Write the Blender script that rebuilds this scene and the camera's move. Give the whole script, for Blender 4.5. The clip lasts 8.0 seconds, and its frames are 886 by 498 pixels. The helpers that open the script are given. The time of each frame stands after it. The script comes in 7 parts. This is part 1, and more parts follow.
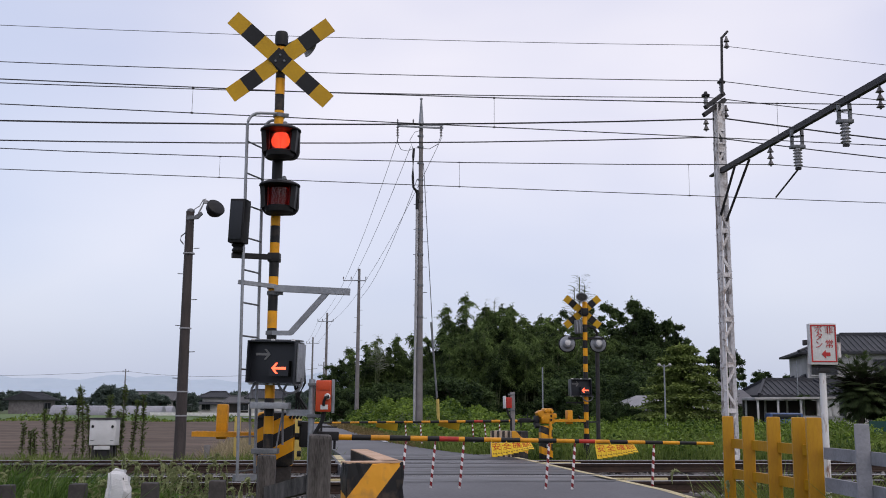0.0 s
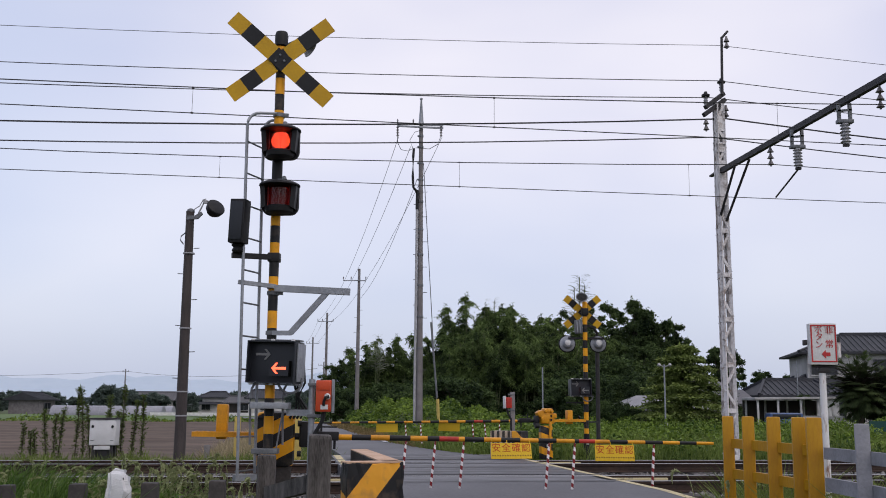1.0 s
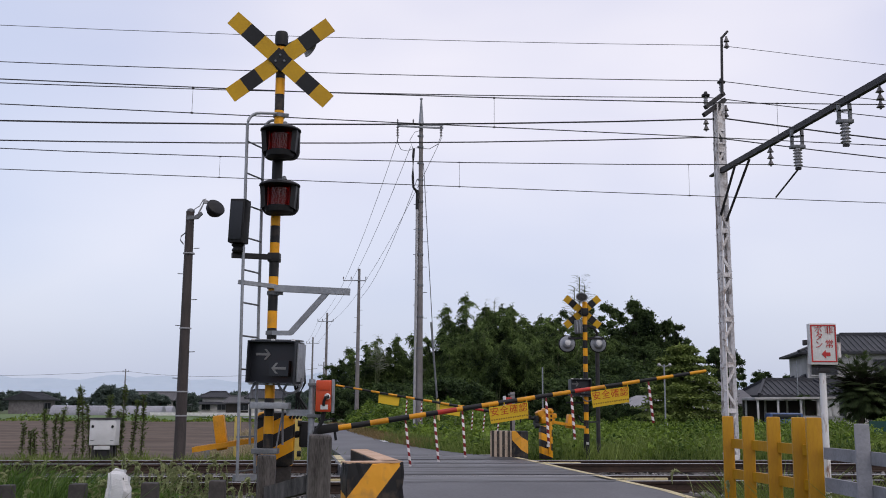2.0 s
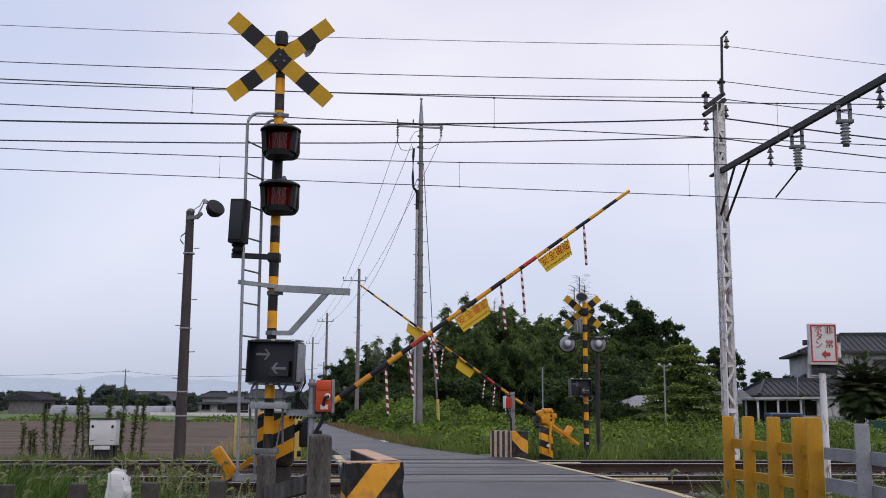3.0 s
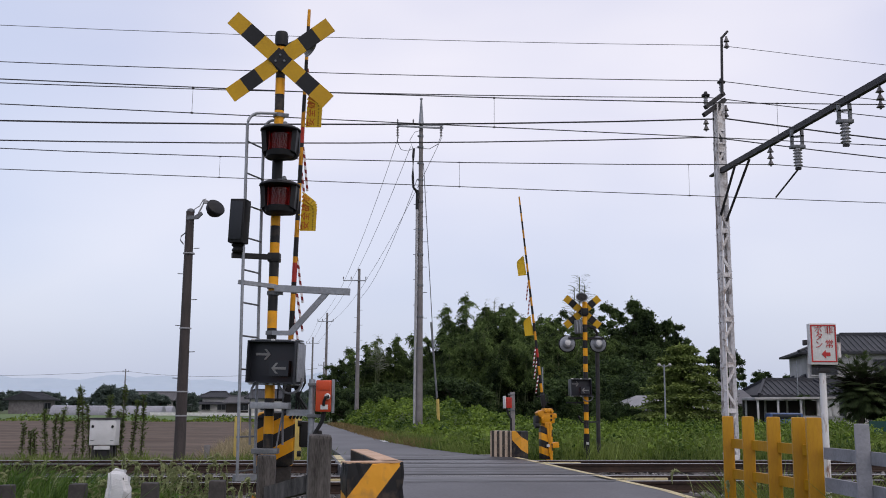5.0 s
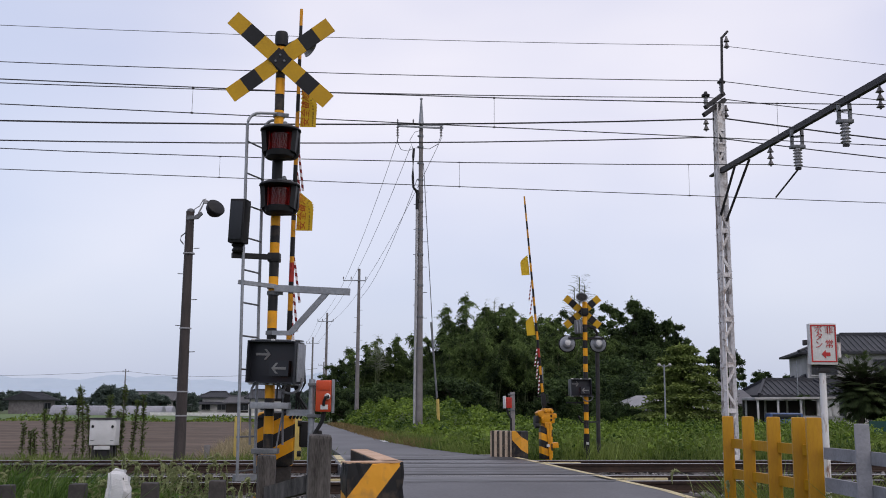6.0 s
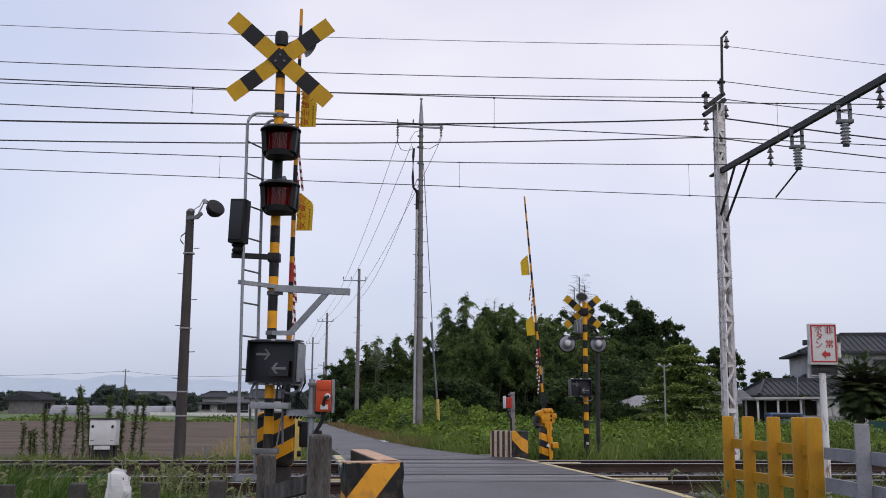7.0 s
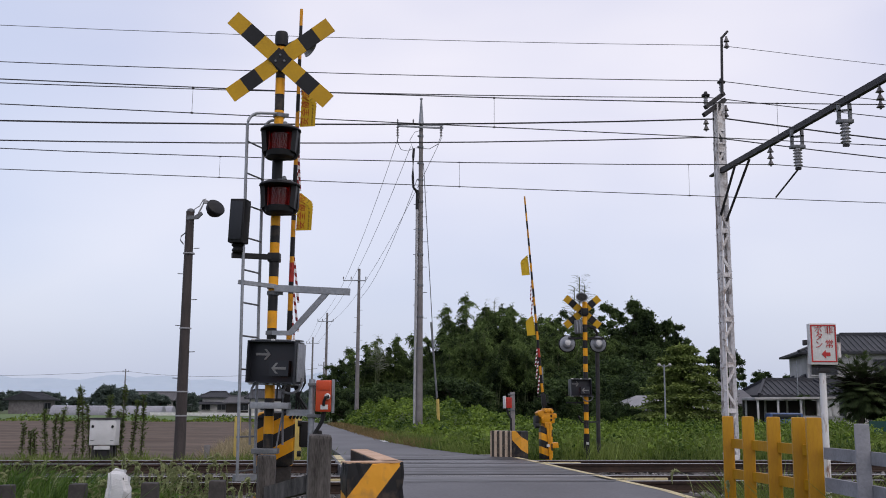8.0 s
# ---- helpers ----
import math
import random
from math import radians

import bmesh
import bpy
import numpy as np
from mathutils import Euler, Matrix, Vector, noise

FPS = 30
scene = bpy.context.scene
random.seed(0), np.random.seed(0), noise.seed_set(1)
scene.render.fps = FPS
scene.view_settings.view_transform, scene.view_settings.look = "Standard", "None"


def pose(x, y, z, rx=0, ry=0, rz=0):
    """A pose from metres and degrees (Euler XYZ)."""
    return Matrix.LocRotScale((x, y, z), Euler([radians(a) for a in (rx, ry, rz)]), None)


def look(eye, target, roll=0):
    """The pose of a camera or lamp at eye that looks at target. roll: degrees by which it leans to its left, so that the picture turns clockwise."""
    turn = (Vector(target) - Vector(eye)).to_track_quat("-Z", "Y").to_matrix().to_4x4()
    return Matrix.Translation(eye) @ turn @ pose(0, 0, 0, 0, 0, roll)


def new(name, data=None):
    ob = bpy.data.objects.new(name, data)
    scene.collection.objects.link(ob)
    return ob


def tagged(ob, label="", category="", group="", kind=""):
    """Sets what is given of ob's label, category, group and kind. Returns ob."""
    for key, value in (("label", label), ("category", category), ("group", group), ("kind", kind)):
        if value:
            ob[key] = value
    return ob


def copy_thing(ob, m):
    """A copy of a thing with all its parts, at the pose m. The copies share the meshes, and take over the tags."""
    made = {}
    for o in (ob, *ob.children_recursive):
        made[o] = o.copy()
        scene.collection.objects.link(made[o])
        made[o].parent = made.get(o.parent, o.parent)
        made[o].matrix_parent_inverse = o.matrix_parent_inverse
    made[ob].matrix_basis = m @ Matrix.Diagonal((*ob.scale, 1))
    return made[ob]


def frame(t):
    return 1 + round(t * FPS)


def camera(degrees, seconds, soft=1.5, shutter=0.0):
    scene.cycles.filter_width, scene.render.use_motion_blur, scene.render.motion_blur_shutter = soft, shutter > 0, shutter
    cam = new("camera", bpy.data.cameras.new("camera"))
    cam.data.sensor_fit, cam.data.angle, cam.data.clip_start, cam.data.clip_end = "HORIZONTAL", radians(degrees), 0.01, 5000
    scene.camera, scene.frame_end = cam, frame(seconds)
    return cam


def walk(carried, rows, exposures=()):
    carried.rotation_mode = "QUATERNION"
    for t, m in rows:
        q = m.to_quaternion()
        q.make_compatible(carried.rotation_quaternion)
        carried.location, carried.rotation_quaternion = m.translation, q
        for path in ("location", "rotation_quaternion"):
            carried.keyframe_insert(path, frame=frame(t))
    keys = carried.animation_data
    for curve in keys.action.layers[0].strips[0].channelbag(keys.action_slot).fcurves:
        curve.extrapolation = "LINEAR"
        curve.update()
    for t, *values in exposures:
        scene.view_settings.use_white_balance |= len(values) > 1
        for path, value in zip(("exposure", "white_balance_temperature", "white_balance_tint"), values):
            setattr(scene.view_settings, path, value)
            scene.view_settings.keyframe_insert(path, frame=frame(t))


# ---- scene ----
# World: the eye stands at x 0, y 0; the road runs away along +y, the two tracks cross it along +x, turned by SKEW.
SKEW = 8.3
cam = camera(47.66, 8.0, soft=0.95)
EYE = look((0, 0, 0.9), (0, math.cos(radians(9.09)), 0.9 + math.sin(radians(9.09))), 0.4)
walk(cam, [(0, EYE), (8, EYE)], exposures=[(0, 0.0), (8, 0.0)])

# ---------------------------------------------------------------- light
world = bpy.data.worlds.new("overcast_sky")
scene.world = world
world.use_nodes = True
wn, wl = world.node_tree.nodes, world.node_tree.links
wn.clear()
w_out = wn.new("ShaderNodeOutputWorld")
w_sky = wn.new("ShaderNodeTexSky")
w_sky.sky_type, w_sky.sun_disc = "NISHITA", False
w_sky.sun_elevation, w_sky.sun_rotation = radians(55), radians(150)
w_sky.dust_density = 4.0
b_sky = wn.new("ShaderNodeBackground")
b_sky.inputs["Strength"].default_value = 0.05
wl.new(w_sky.outputs["Color"], b_sky.inputs["Color"])
w_co = wn.new("ShaderNodeTexCoord")
w_map = wn.new("ShaderNodeMapping")
w_map.inputs["Scale"].default_value = (1.0, 1.0, 2.2)
wl.new(w_co.outputs["Generated"], w_map.inputs["Vector"])
w_noise = wn.new("ShaderNodeTexNoise")
w_noise.inputs["Scale"].default_value, w_noise.inputs["Detail"].default_value = 2.3, 3.0
w_noise.inputs["Roughness"].default_value = 0.45
wl.new(w_map.outputs["Vector"], w_noise.inputs["Vector"])
w_ramp = wn.new("ShaderNodeValToRGB")
w_ramp.color_ramp.elements[0].position, w_ramp.color_ramp.elements[1].position = 0.3, 0.66
w_ramp.color_ramp.elements[0].color = (0.61, 0.605, 0.765, 1)
w_ramp.color_ramp.elements[1].color = (0.90, 0.845, 0.90, 1)
wl.new(w_noise.outputs["Fac"], w_ramp.inputs["Fac"])
b_cloud = wn.new("ShaderNodeBackground")
b_cloud.inputs["Strength"].default_value = 0.89
# thinner, bluer cloud low down and towards the open fields
w_sep = wn.new("ShaderNodeSeparateXYZ")
wl.new(w_co.outputs["Generated"], w_sep.inputs[0])
w_low, w_side, w_max, w_tint = wn.new("ShaderNodeMapRange"), wn.new("ShaderNodeMapRange"), wn.new("ShaderNodeMath"), wn.new("ShaderNodeMix")
for node, a0, a1, b0 in ((w_low, 0.0, 0.26, 0.95), (w_side, -0.46, -0.12, 0.75)):
    node.inputs["From Min"].default_value, node.inputs["From Max"].default_value = a0, a1
    node.inputs["To Min"].default_value, node.inputs["To Max"].default_value = b0, 0.0
wl.new(w_sep.outputs["Z"], w_low.inputs["Value"])
wl.new(w_sep.outputs["X"], w_side.inputs["Value"])
w_max.operation = "MAXIMUM"
wl.new(w_low.outputs[0], w_max.inputs[0])
wl.new(w_side.outputs[0], w_max.inputs[1])
w_tint.data_type = "RGBA"
w_tint.inputs[7].default_value = (0.53, 0.59, 0.77, 1)
wl.new(w_max.outputs[0], w_tint.inputs[0])
wl.new(w_ramp.outputs["Color"], w_tint.inputs[6])
wl.new(w_tint.outputs[2], b_cloud.inputs["Color"])
w_add = wn.new("ShaderNodeAddShader")
wl.new(b_sky.outputs[0], w_add.inputs[0])
wl.new(b_cloud.outputs[0], w_add.inputs[1])
wl.new(w_add.outputs[0], w_out.inputs["Surface"])

sun = new("sun", bpy.data.lights.new("sun", "SUN"))
sun.data.energy, sun.data.angle, sun.data.color = 0.35, radians(25), (1.0, 0.96, 0.9)
sun.matrix_world = look((3, -5, 9), (0, 0, 0))


# ---------------------------------------------------------------- materials
def base_mat(name, rough=0.6, metal=0.0):
    m = bpy.data.materials.new(name)
    m.use_nodes = True
    b = m.node_tree.nodes["Principled BSDF"]
    b.inputs["Roughness"].default_value, b.inputs["Metallic"].default_value = rough, metal
    b.inputs["Specular IOR Level"].default_value = 0.3
    return m, m.node_tree.nodes, m.node_tree.links, b


def worn(name, col, dark=None, rough=0.6, metal=0.0, scale=6.0, fine=60.0, bump=0.15, spread=(0.35, 0.7), stretch=(1, 1, 1), rand=0.0):
    """A surface of one paint or stuff: large stains and fine grain in object space, with a matching relief."""
    m, n, l, b = base_mat(name, rough, metal)
    dark = dark or tuple(c * 0.55 for c in col)
    co, mp = n.new("ShaderNodeTexCoord"), n.new("ShaderNodeMapping")
    mp.inputs["Scale"].default_value = stretch
    l.new(co.outputs["Object"], mp.inputs["Vector"])
    big, small = n.new("ShaderNodeTexNoise"), n.new("ShaderNodeTexNoise")
    big.inputs["Scale"].default_value, big.inputs["Detail"].default_value = scale, 5
    small.inputs["Scale"].default_value, small.inputs["Detail"].default_value = fine, 3
    l.new(mp.outputs["Vector"], big.inputs["Vector"])
    l.new(mp.outputs["Vector"], small.inputs["Vector"])
    mix = n.new("ShaderNodeMath")
    mix.operation = "MULTIPLY_ADD"
    mix.inputs[1].default_value = 0.35
    l.new(small.outputs["Fac"], mix.inputs[0])
    add = n.new("ShaderNodeMath")
    add.operation = "MULTIPLY"
    add.inputs[1].default_value = 0.65
    l.new(big.outputs["Fac"], add.inputs[0])
    l.new(add.outputs[0], mix.inputs[2])
    ramp = n.new("ShaderNodeValToRGB")
    ramp.color_ramp.elements[0].position, ramp.color_ramp.elements[1].position = spread
    ramp.color_ramp.elements[0].color, ramp.color_ramp.elements[1].color = (*dark, 1), (*col, 1)
    l.new(mix.outputs[0], ramp.inputs["Fac"])
    last = ramp.outputs["Color"]
    if rand:
        info, hsv, mr = n.new("ShaderNodeObjectInfo"), n.new("ShaderNodeHueSaturation"), n.new("ShaderNodeMapRange")
        mr.inputs["To Min"].default_value, mr.inputs["To Max"].default_value = 1 - rand, 1 + rand
        l.new(info.outputs["Random"], mr.inputs["Value"])
        l.new(mr.outputs["Result"], hsv.inputs["Value"])
        l.new(last, hsv.inputs["Color"])
        last = hsv.outputs["Color"]
    l.new(last, b.inputs["Base Color"])
    if bump:
        bp = n.new("ShaderNodeBump")
        bp.inputs["Strength"].default_value, bp.inputs["Distance"].default_value = bump, 0.02
        l.new(mix.outputs[0], bp.inputs["Height"])
        l.new(bp.outputs["Normal"], b.inputs["Normal"])
    return m


def leafy(name, col, col2, scale=1.2, rough=0.55, lit=0.25, patch=(1.3, -0.4)):
    """Leaves: each leaf its own shade, light shining through a little."""
    m, n, l, b = base_mat(name, rough)
    geo, ramp = n.new("ShaderNodeNewGeometry"), n.new("ShaderNodeValToRGB")
    ramp.color_ramp.elements[0].color, ramp.color_ramp.elements[1].color = (*col, 1), (*col2, 1)
    co, noi, mul = n.new("ShaderNodeTexCoord"), n.new("ShaderNodeTexNoise"), n.new("ShaderNodeMath")
    noi.inputs["Scale"].default_value = scale
    l.new(co.outputs["Object"], noi.inputs["Vector"])
    mul.operation = "MULTIPLY_ADD"
    mul.inputs[1].default_value = 0.55
    off = n.new("ShaderNodeMath")
    off.operation = "MULTIPLY_ADD"
    off.inputs[1].default_value, off.inputs[2].default_value = patch
    l.new(noi.outputs["Fac"], off.inputs[0])
    l.new(geo.outputs["Random Per Island"], mul.inputs[0])
    l.new(off.outputs[0], mul.inputs[2])
    l.new(mul.outputs[0], ramp.inputs["Fac"])
    l.new(ramp.outputs["Color"], b.inputs["Base Color"])
    tr, mx = n.new("ShaderNodeBsdfTranslucent"), n.new("ShaderNodeMixShader")
    l.new(ramp.outputs["Color"], tr.inputs["Color"])
    mx.inputs["Fac"].default_value = lit
    l.new(b.outputs[0], mx.inputs[1])
    l.new(tr.outputs[0], mx.inputs[2])
    l.new(mx.outputs[0], n["Material Output"].inputs["Surface"])
    return m


def striped(name, a, c, axis, period, shift=0.0, duty=0.5, rough=0.5, wear=0.12):
    """Two paints in bands along an axis of object space, chipped and dirty."""
    m, n, l, b = base_mat(name, rough)
    co, dot = n.new("ShaderNodeTexCoord"), n.new("ShaderNodeVectorMath")
    dot.operation = "DOT_PRODUCT"
    dot.inputs[1].default_value = axis
    l.new(co.outputs["Object"], dot.inputs[0])
    add, frac, step = n.new("ShaderNodeMath"), n.new("ShaderNodeMath"), n.new("ShaderNodeMath")
    add.operation, frac.operation, step.operation = "MULTIPLY_ADD", "FRACT", "GREATER_THAN"
    add.inputs[1].default_value, add.inputs[2].default_value = 1 / period, shift + 50
    step.inputs[1].default_value = duty
    l.new(dot.outputs["Value"], add.inputs[0])
    l.new(add.outputs[0], frac.inputs[0])
    l.new(frac.outputs[0], step.inputs[0])
    mix = n.new("ShaderNodeMix")
    mix.data_type = "RGBA"
    mix.inputs[6].default_value, mix.inputs[7].default_value = (*a, 1), (*c, 1)
    l.new(step.outputs[0], mix.inputs[0])
    noi, ramp, dirt = n.new("ShaderNodeTexNoise"), n.new("ShaderNodeValToRGB"), n.new("ShaderNodeMix")
    noi.inputs["Scale"].default_value, noi.inputs["Detail"].default_value = 9, 8
    l.new(co.outputs["Object"], noi.inputs["Vector"])
    ramp.color_ramp.elements[0].position, ramp.color_ramp.elements[1].position = 0.52, 0.72
    ramp.color_ramp.elements[0].color, ramp.color_ramp.elements[1].color = (0, 0, 0, 1), (wear * 3, wear * 3, wear * 3, 1)
    l.new(noi.outputs["Fac"], ramp.inputs["Fac"])
    dirt.data_type = "RGBA"
    dirt.inputs[7].default_value = (0.14, 0.10, 0.07, 1)
    l.new(ramp.outputs["Color"], dirt.inputs[0])
    l.new(mix.outputs[2], dirt.inputs[6])
    l.new(dirt.outputs[2], b.inputs["Base Color"])
    bp = n.new("ShaderNodeBump")
    bp.inputs["Strength"].default_value, bp.inputs["Distance"].default_value = 0.15, 0.01
    l.new(noi.outputs["Fac"], bp.inputs["Height"])
    l.new(bp.outputs["Normal"], b.inputs["Normal"])
    return m


def glow(name, col, strength):
    m, n, l, b = base_mat(name, 0.4)
    b.inputs["Base Color"].default_value = (*col, 1)
    b.inputs["Emission Color"].default_value = (*col, 1)
    b.inputs["Emission Strength"].default_value = strength
    return m


def tinted(name, col, gloss=0.08):
    """Clear tinted plastic or glass."""
    m, n, l, b = base_mat(name)
    tr, gl, mx = n.new("ShaderNodeBsdfTransparent"), n.new("ShaderNodeBsdfGlossy"), n.new("ShaderNodeMixShader")
    tr.inputs["Color"].default_value = (*col, 1)
    gl.inputs["Roughness"].default_value = 0.12
    mx.inputs["Fac"].default_value = gloss
    l.new(tr.outputs[0], mx.inputs[1])
    l.new(gl.outputs[0], mx.inputs[2])
    l.new(mx.outputs[0], n["Material Output"].inputs["Surface"])
    return m


YEL, BLK = (0.78, 0.34, 0.008), (0.012, 0.012, 0.013)
M_YELLOW = worn("yellow_paint", YEL, (0.45, 0.19, 0.012), 0.45, scale=5, bump=0.1)
M_BLACK = worn("black_paint", (0.013, 0.013, 0.015), (0.008, 0.008, 0.009), 0.55, scale=5, bump=0.1)
M_RED = worn("red_paint", (0.50, 0.035, 0.02), (0.30, 0.025, 0.02), 0.45, scale=7)
M_BOARD_Y = worn("board_yellow", (0.58, 0.33, 0.006), (0.45, 0.25, 0.008), 0.5, scale=4, bump=0.08)
M_BUTTON = worn("orange_red_enamel", (0.56, 0.075, 0.022), (0.40, 0.05, 0.02), 0.42, scale=5, bump=0.06)
M_STEEL = worn("galvanised_steel", (0.36, 0.38, 0.41), (0.20, 0.21, 0.23), 0.5, 0.35, scale=4, fine=40, bump=0.1)
M_STEEL_D = worn("dull_grey_steel", (0.20, 0.21, 0.23), (0.11, 0.115, 0.12), 0.55, 0.3, scale=5, bump=0.1)
M_CONC = worn("concrete", (0.25, 0.235, 0.235), (0.14, 0.13, 0.13), 0.85, scale=3, fine=50, bump=0.3)
M_CONC_D = worn("weathered_dark_concrete", (0.085, 0.075, 0.07), (0.04, 0.036, 0.034), 0.85, scale=4, fine=40, bump=0.35)
M_WOOD_OLD = worn("old_grey_timber", (0.16, 0.145, 0.135), (0.025, 0.022, 0.02), 0.85, scale=4, fine=45, bump=0.6, stretch=(3, 3, 0.5))
M_WHITE = worn("white_paint", (0.72, 0.72, 0.72), (0.5, 0.49, 0.47), 0.5, scale=4, bump=0.08)
M_RUSTWHITE = worn("rust_streaked_white_paint", (0.70, 0.69, 0.69), (0.22, 0.11, 0.06), 0.6, scale=5, fine=25, bump=0.2, spread=(0.33, 0.47), stretch=(3, 3, 0.7))
M_TRUSS = worn("pale_grey_lattice_paint", (0.66, 0.64, 0.64), (0.30, 0.25, 0.22), 0.6, scale=4, fine=25, bump=0.2, spread=(0.36, 0.52))
M_DARKSTEEL = worn("dark_brown_steel", (0.045, 0.042, 0.045), (0.022, 0.02, 0.02), 0.6, scale=6, bump=0.15)
M_PORCELAIN = worn("brown_grey_porcelain", (0.16, 0.15, 0.15), (0.09, 0.08, 0.08), 0.25, scale=8, bump=0.0)
M_PORC_W = worn("white_porcelain", (0.42, 0.42, 0.44), (0.28, 0.28, 0.29), 0.25, scale=8, bump=0.0)
M_WIRE = worn("dark_wire", (0.05, 0.05, 0.055), (0.03, 0.03, 0.03), 0.5, 0.3, scale=2, bump=0)
M_RAIL = worn("rusty_rail_side", (0.060, 0.036, 0.026), (0.025, 0.017, 0.014), 0.8, scale=5, fine=40, bump=0.3, stretch=(0.4, 1, 1))
M_RAILTOP = worn("polished_rail_top", (0.34, 0.345, 0.36), (0.22, 0.22, 0.23), 0.4, 0.5, scale=3, bump=0.03)
M_ASPHALT = worn("worn_asphalt", (0.112, 0.112, 0.122), (0.055, 0.055, 0.061), 0.58, scale=0.9, fine=38, bump=0.3, spread=(0.32, 0.66), stretch=(0.8, 0.35, 1))
M_DECK = worn("streaked_deck_asphalt", (0.155, 0.155, 0.17), (0.028, 0.028, 0.032), 0.45, scale=1.1, fine=9, bump=0.25, spread=(0.40, 0.62), stretch=(0.22, 2.4, 1))
M_LINE = worn("chipped_yellow_line", (0.55, 0.47, 0.27), (0.20, 0.18, 0.14), 0.75, scale=9, fine=60, bump=0.2, spread=(0.36, 0.5))
M_BALLAST = worn("ballast_stone", (0.30, 0.28, 0.27), (0.12, 0.11, 0.10), 0.9, scale=3, fine=30, bump=0.4)
M_BED = worn("ballast_bed", (0.13, 0.12, 0.11), (0.05, 0.047, 0.043), 0.95, scale=12, fine=50, bump=0.8)
M_SOIL = worn("ploughed_brown_soil", (0.15, 0.112, 0.088), (0.07, 0.052, 0.04), 0.95, scale=0.6, fine=8, bump=0.6, stretch=(0.3, 1.5, 1))
M_GROUND = worn("grassy_earth", (0.075, 0.105, 0.032), (0.045, 0.055, 0.022), 0.95, scale=0.3, fine=4, bump=0.5)
M_PADDY = worn("paddy_green", (0.115, 0.175, 0.05), (0.075, 0.115, 0.04), 0.9, scale=0.1, fine=1.5, bump=0.3)
M_KUDZU = leafy("broad_weed_leaf", (0.024, 0.055, 0.008), (0.20, 0.29, 0.04), 0.5, 0.75, 0.25, (2.0, -0.8))
M_GRASS = leafy("grass_blade", (0.045, 0.08, 0.014), (0.22, 0.28, 0.065), 0.7, 0.75, 0.25, (1.9, -0.7))
M_STRAW = leafy("pale_straw", (0.17, 0.14, 0.07), (0.42, 0.35, 0.21), 0.8)
M_DRYGRASS = leafy("drying_grass_blade", (0.07, 0.075, 0.022), (0.26, 0.17, 0.075), 0.6, 0.7, 0.25, (2.0, -0.75))
# broad dark and light patches paint shaded gaps and lit plumes into the leaves
M_BAMBOO = leafy("bamboo_leaf", (0.008, 0.022, 0.006), (0.23, 0.325, 0.095), 0.40, 0.8, 0.2, (2.4, -1.15))
M_TWIG = leafy("pale_bamboo_twig", (0.12, 0.14, 0.09), (0.30, 0.32, 0.24), 0.8)
# patch contrast paints shaded gaps into these crowns, over a dark leaf colour
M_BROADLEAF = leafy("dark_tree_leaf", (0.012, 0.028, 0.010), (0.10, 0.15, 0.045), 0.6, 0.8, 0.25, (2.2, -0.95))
M_CEDAR = leafy("conifer_needle", (0.06, 0.095, 0.024), (0.25, 0.31, 0.085), 0.8, 0.8, 0.3)
M_PALM = leafy("palm_frond", (0.022, 0.038, 0.014), (0.085, 0.115, 0.04), 0.8, 0.7)
M_CULM = worn("green_grey_culm", (0.14, 0.16, 0.07), (0.07, 0.085, 0.04), 0.6, scale=3, bump=0.1)
M_BARK = worn("bark", (0.085, 0.07, 0.055), (0.035, 0.028, 0.022), 0.9, scale=3, bump=0.5, stretch=(3, 3, 0.6))
M_ROOF = worn("grey_roof_tile", (0.05, 0.052, 0.06), (0.03, 0.032, 0.038), 0.65, scale=0.7, fine=8, bump=0.4)
M_ROOF_PALE = worn("pale_metal_roof", (0.115, 0.11, 0.115), (0.07, 0.07, 0.075), 0.5, scale=0.6, fine=8, bump=0.1)
M_PLASTER = worn("house_plaster", (0.60, 0.59, 0.58), (0.34, 0.33, 0.32), 0.85, scale=0.6, fine=12, bump=0.1)
M_DARKWALL = worn("dark_timber_wall", (0.06, 0.052, 0.047), (0.03, 0.027, 0.024), 0.85, scale=0.8, fine=10, bump=0.2)
M_WINDOW = worn("dark_window_glass", (0.03, 0.033, 0.038), (0.018, 0.02, 0.022), 0.1, scale=1, bump=0)
M_POLYTUNNEL = worn("milky_greenhouse_film", (0.30, 0.30, 0.33), (0.20, 0.20, 0.225), 0.45, scale=0.5, fine=6, bump=0.1)
# pale blue of distant haze is painted straight into this base colour
M_HILL = worn("haze_tinted_hill", (0.46, 0.53, 0.605), (0.41, 0.485, 0.565), 0.95, scale=0.004, fine=0.03, bump=0)
# leaf colours lifted and greyed to carry the haze of distance
M_FARTREE = leafy("haze_tinted_leaf", (0.06, 0.085, 0.075), (0.13, 0.17, 0.14), 0.1)


# ---------------------------------------------------------------- mesh helpers
def finish(name, bm, mat, parent=None, smooth=False):
    me = bpy.data.meshes.new(name)
    bm.to_mesh(me)
    bm.free()
    for mm in (mat if isinstance(mat, (list, tuple)) else [mat]):
        me.materials.append(mm)
    if smooth:
        me.shade_smooth()
        me.set_sharp_from_angle(angle=radians(35))
    ob = new(name, me)
    if parent:
        ob.parent = parent
    return ob


def part(name, bm, mat, parent, label="", smooth=True, at=None):
    ob = finish(name, bm, mat, parent, smooth)
    if at is not None:
        ob.matrix_basis = at
    return tagged(ob, label) if label else ob


def thing(name, m, label, category, group="", kind=""):
    ob = new(name)
    ob.empty_display_size = 0.2
    ob.matrix_basis = m
    return tagged(ob, label, category, group, kind)


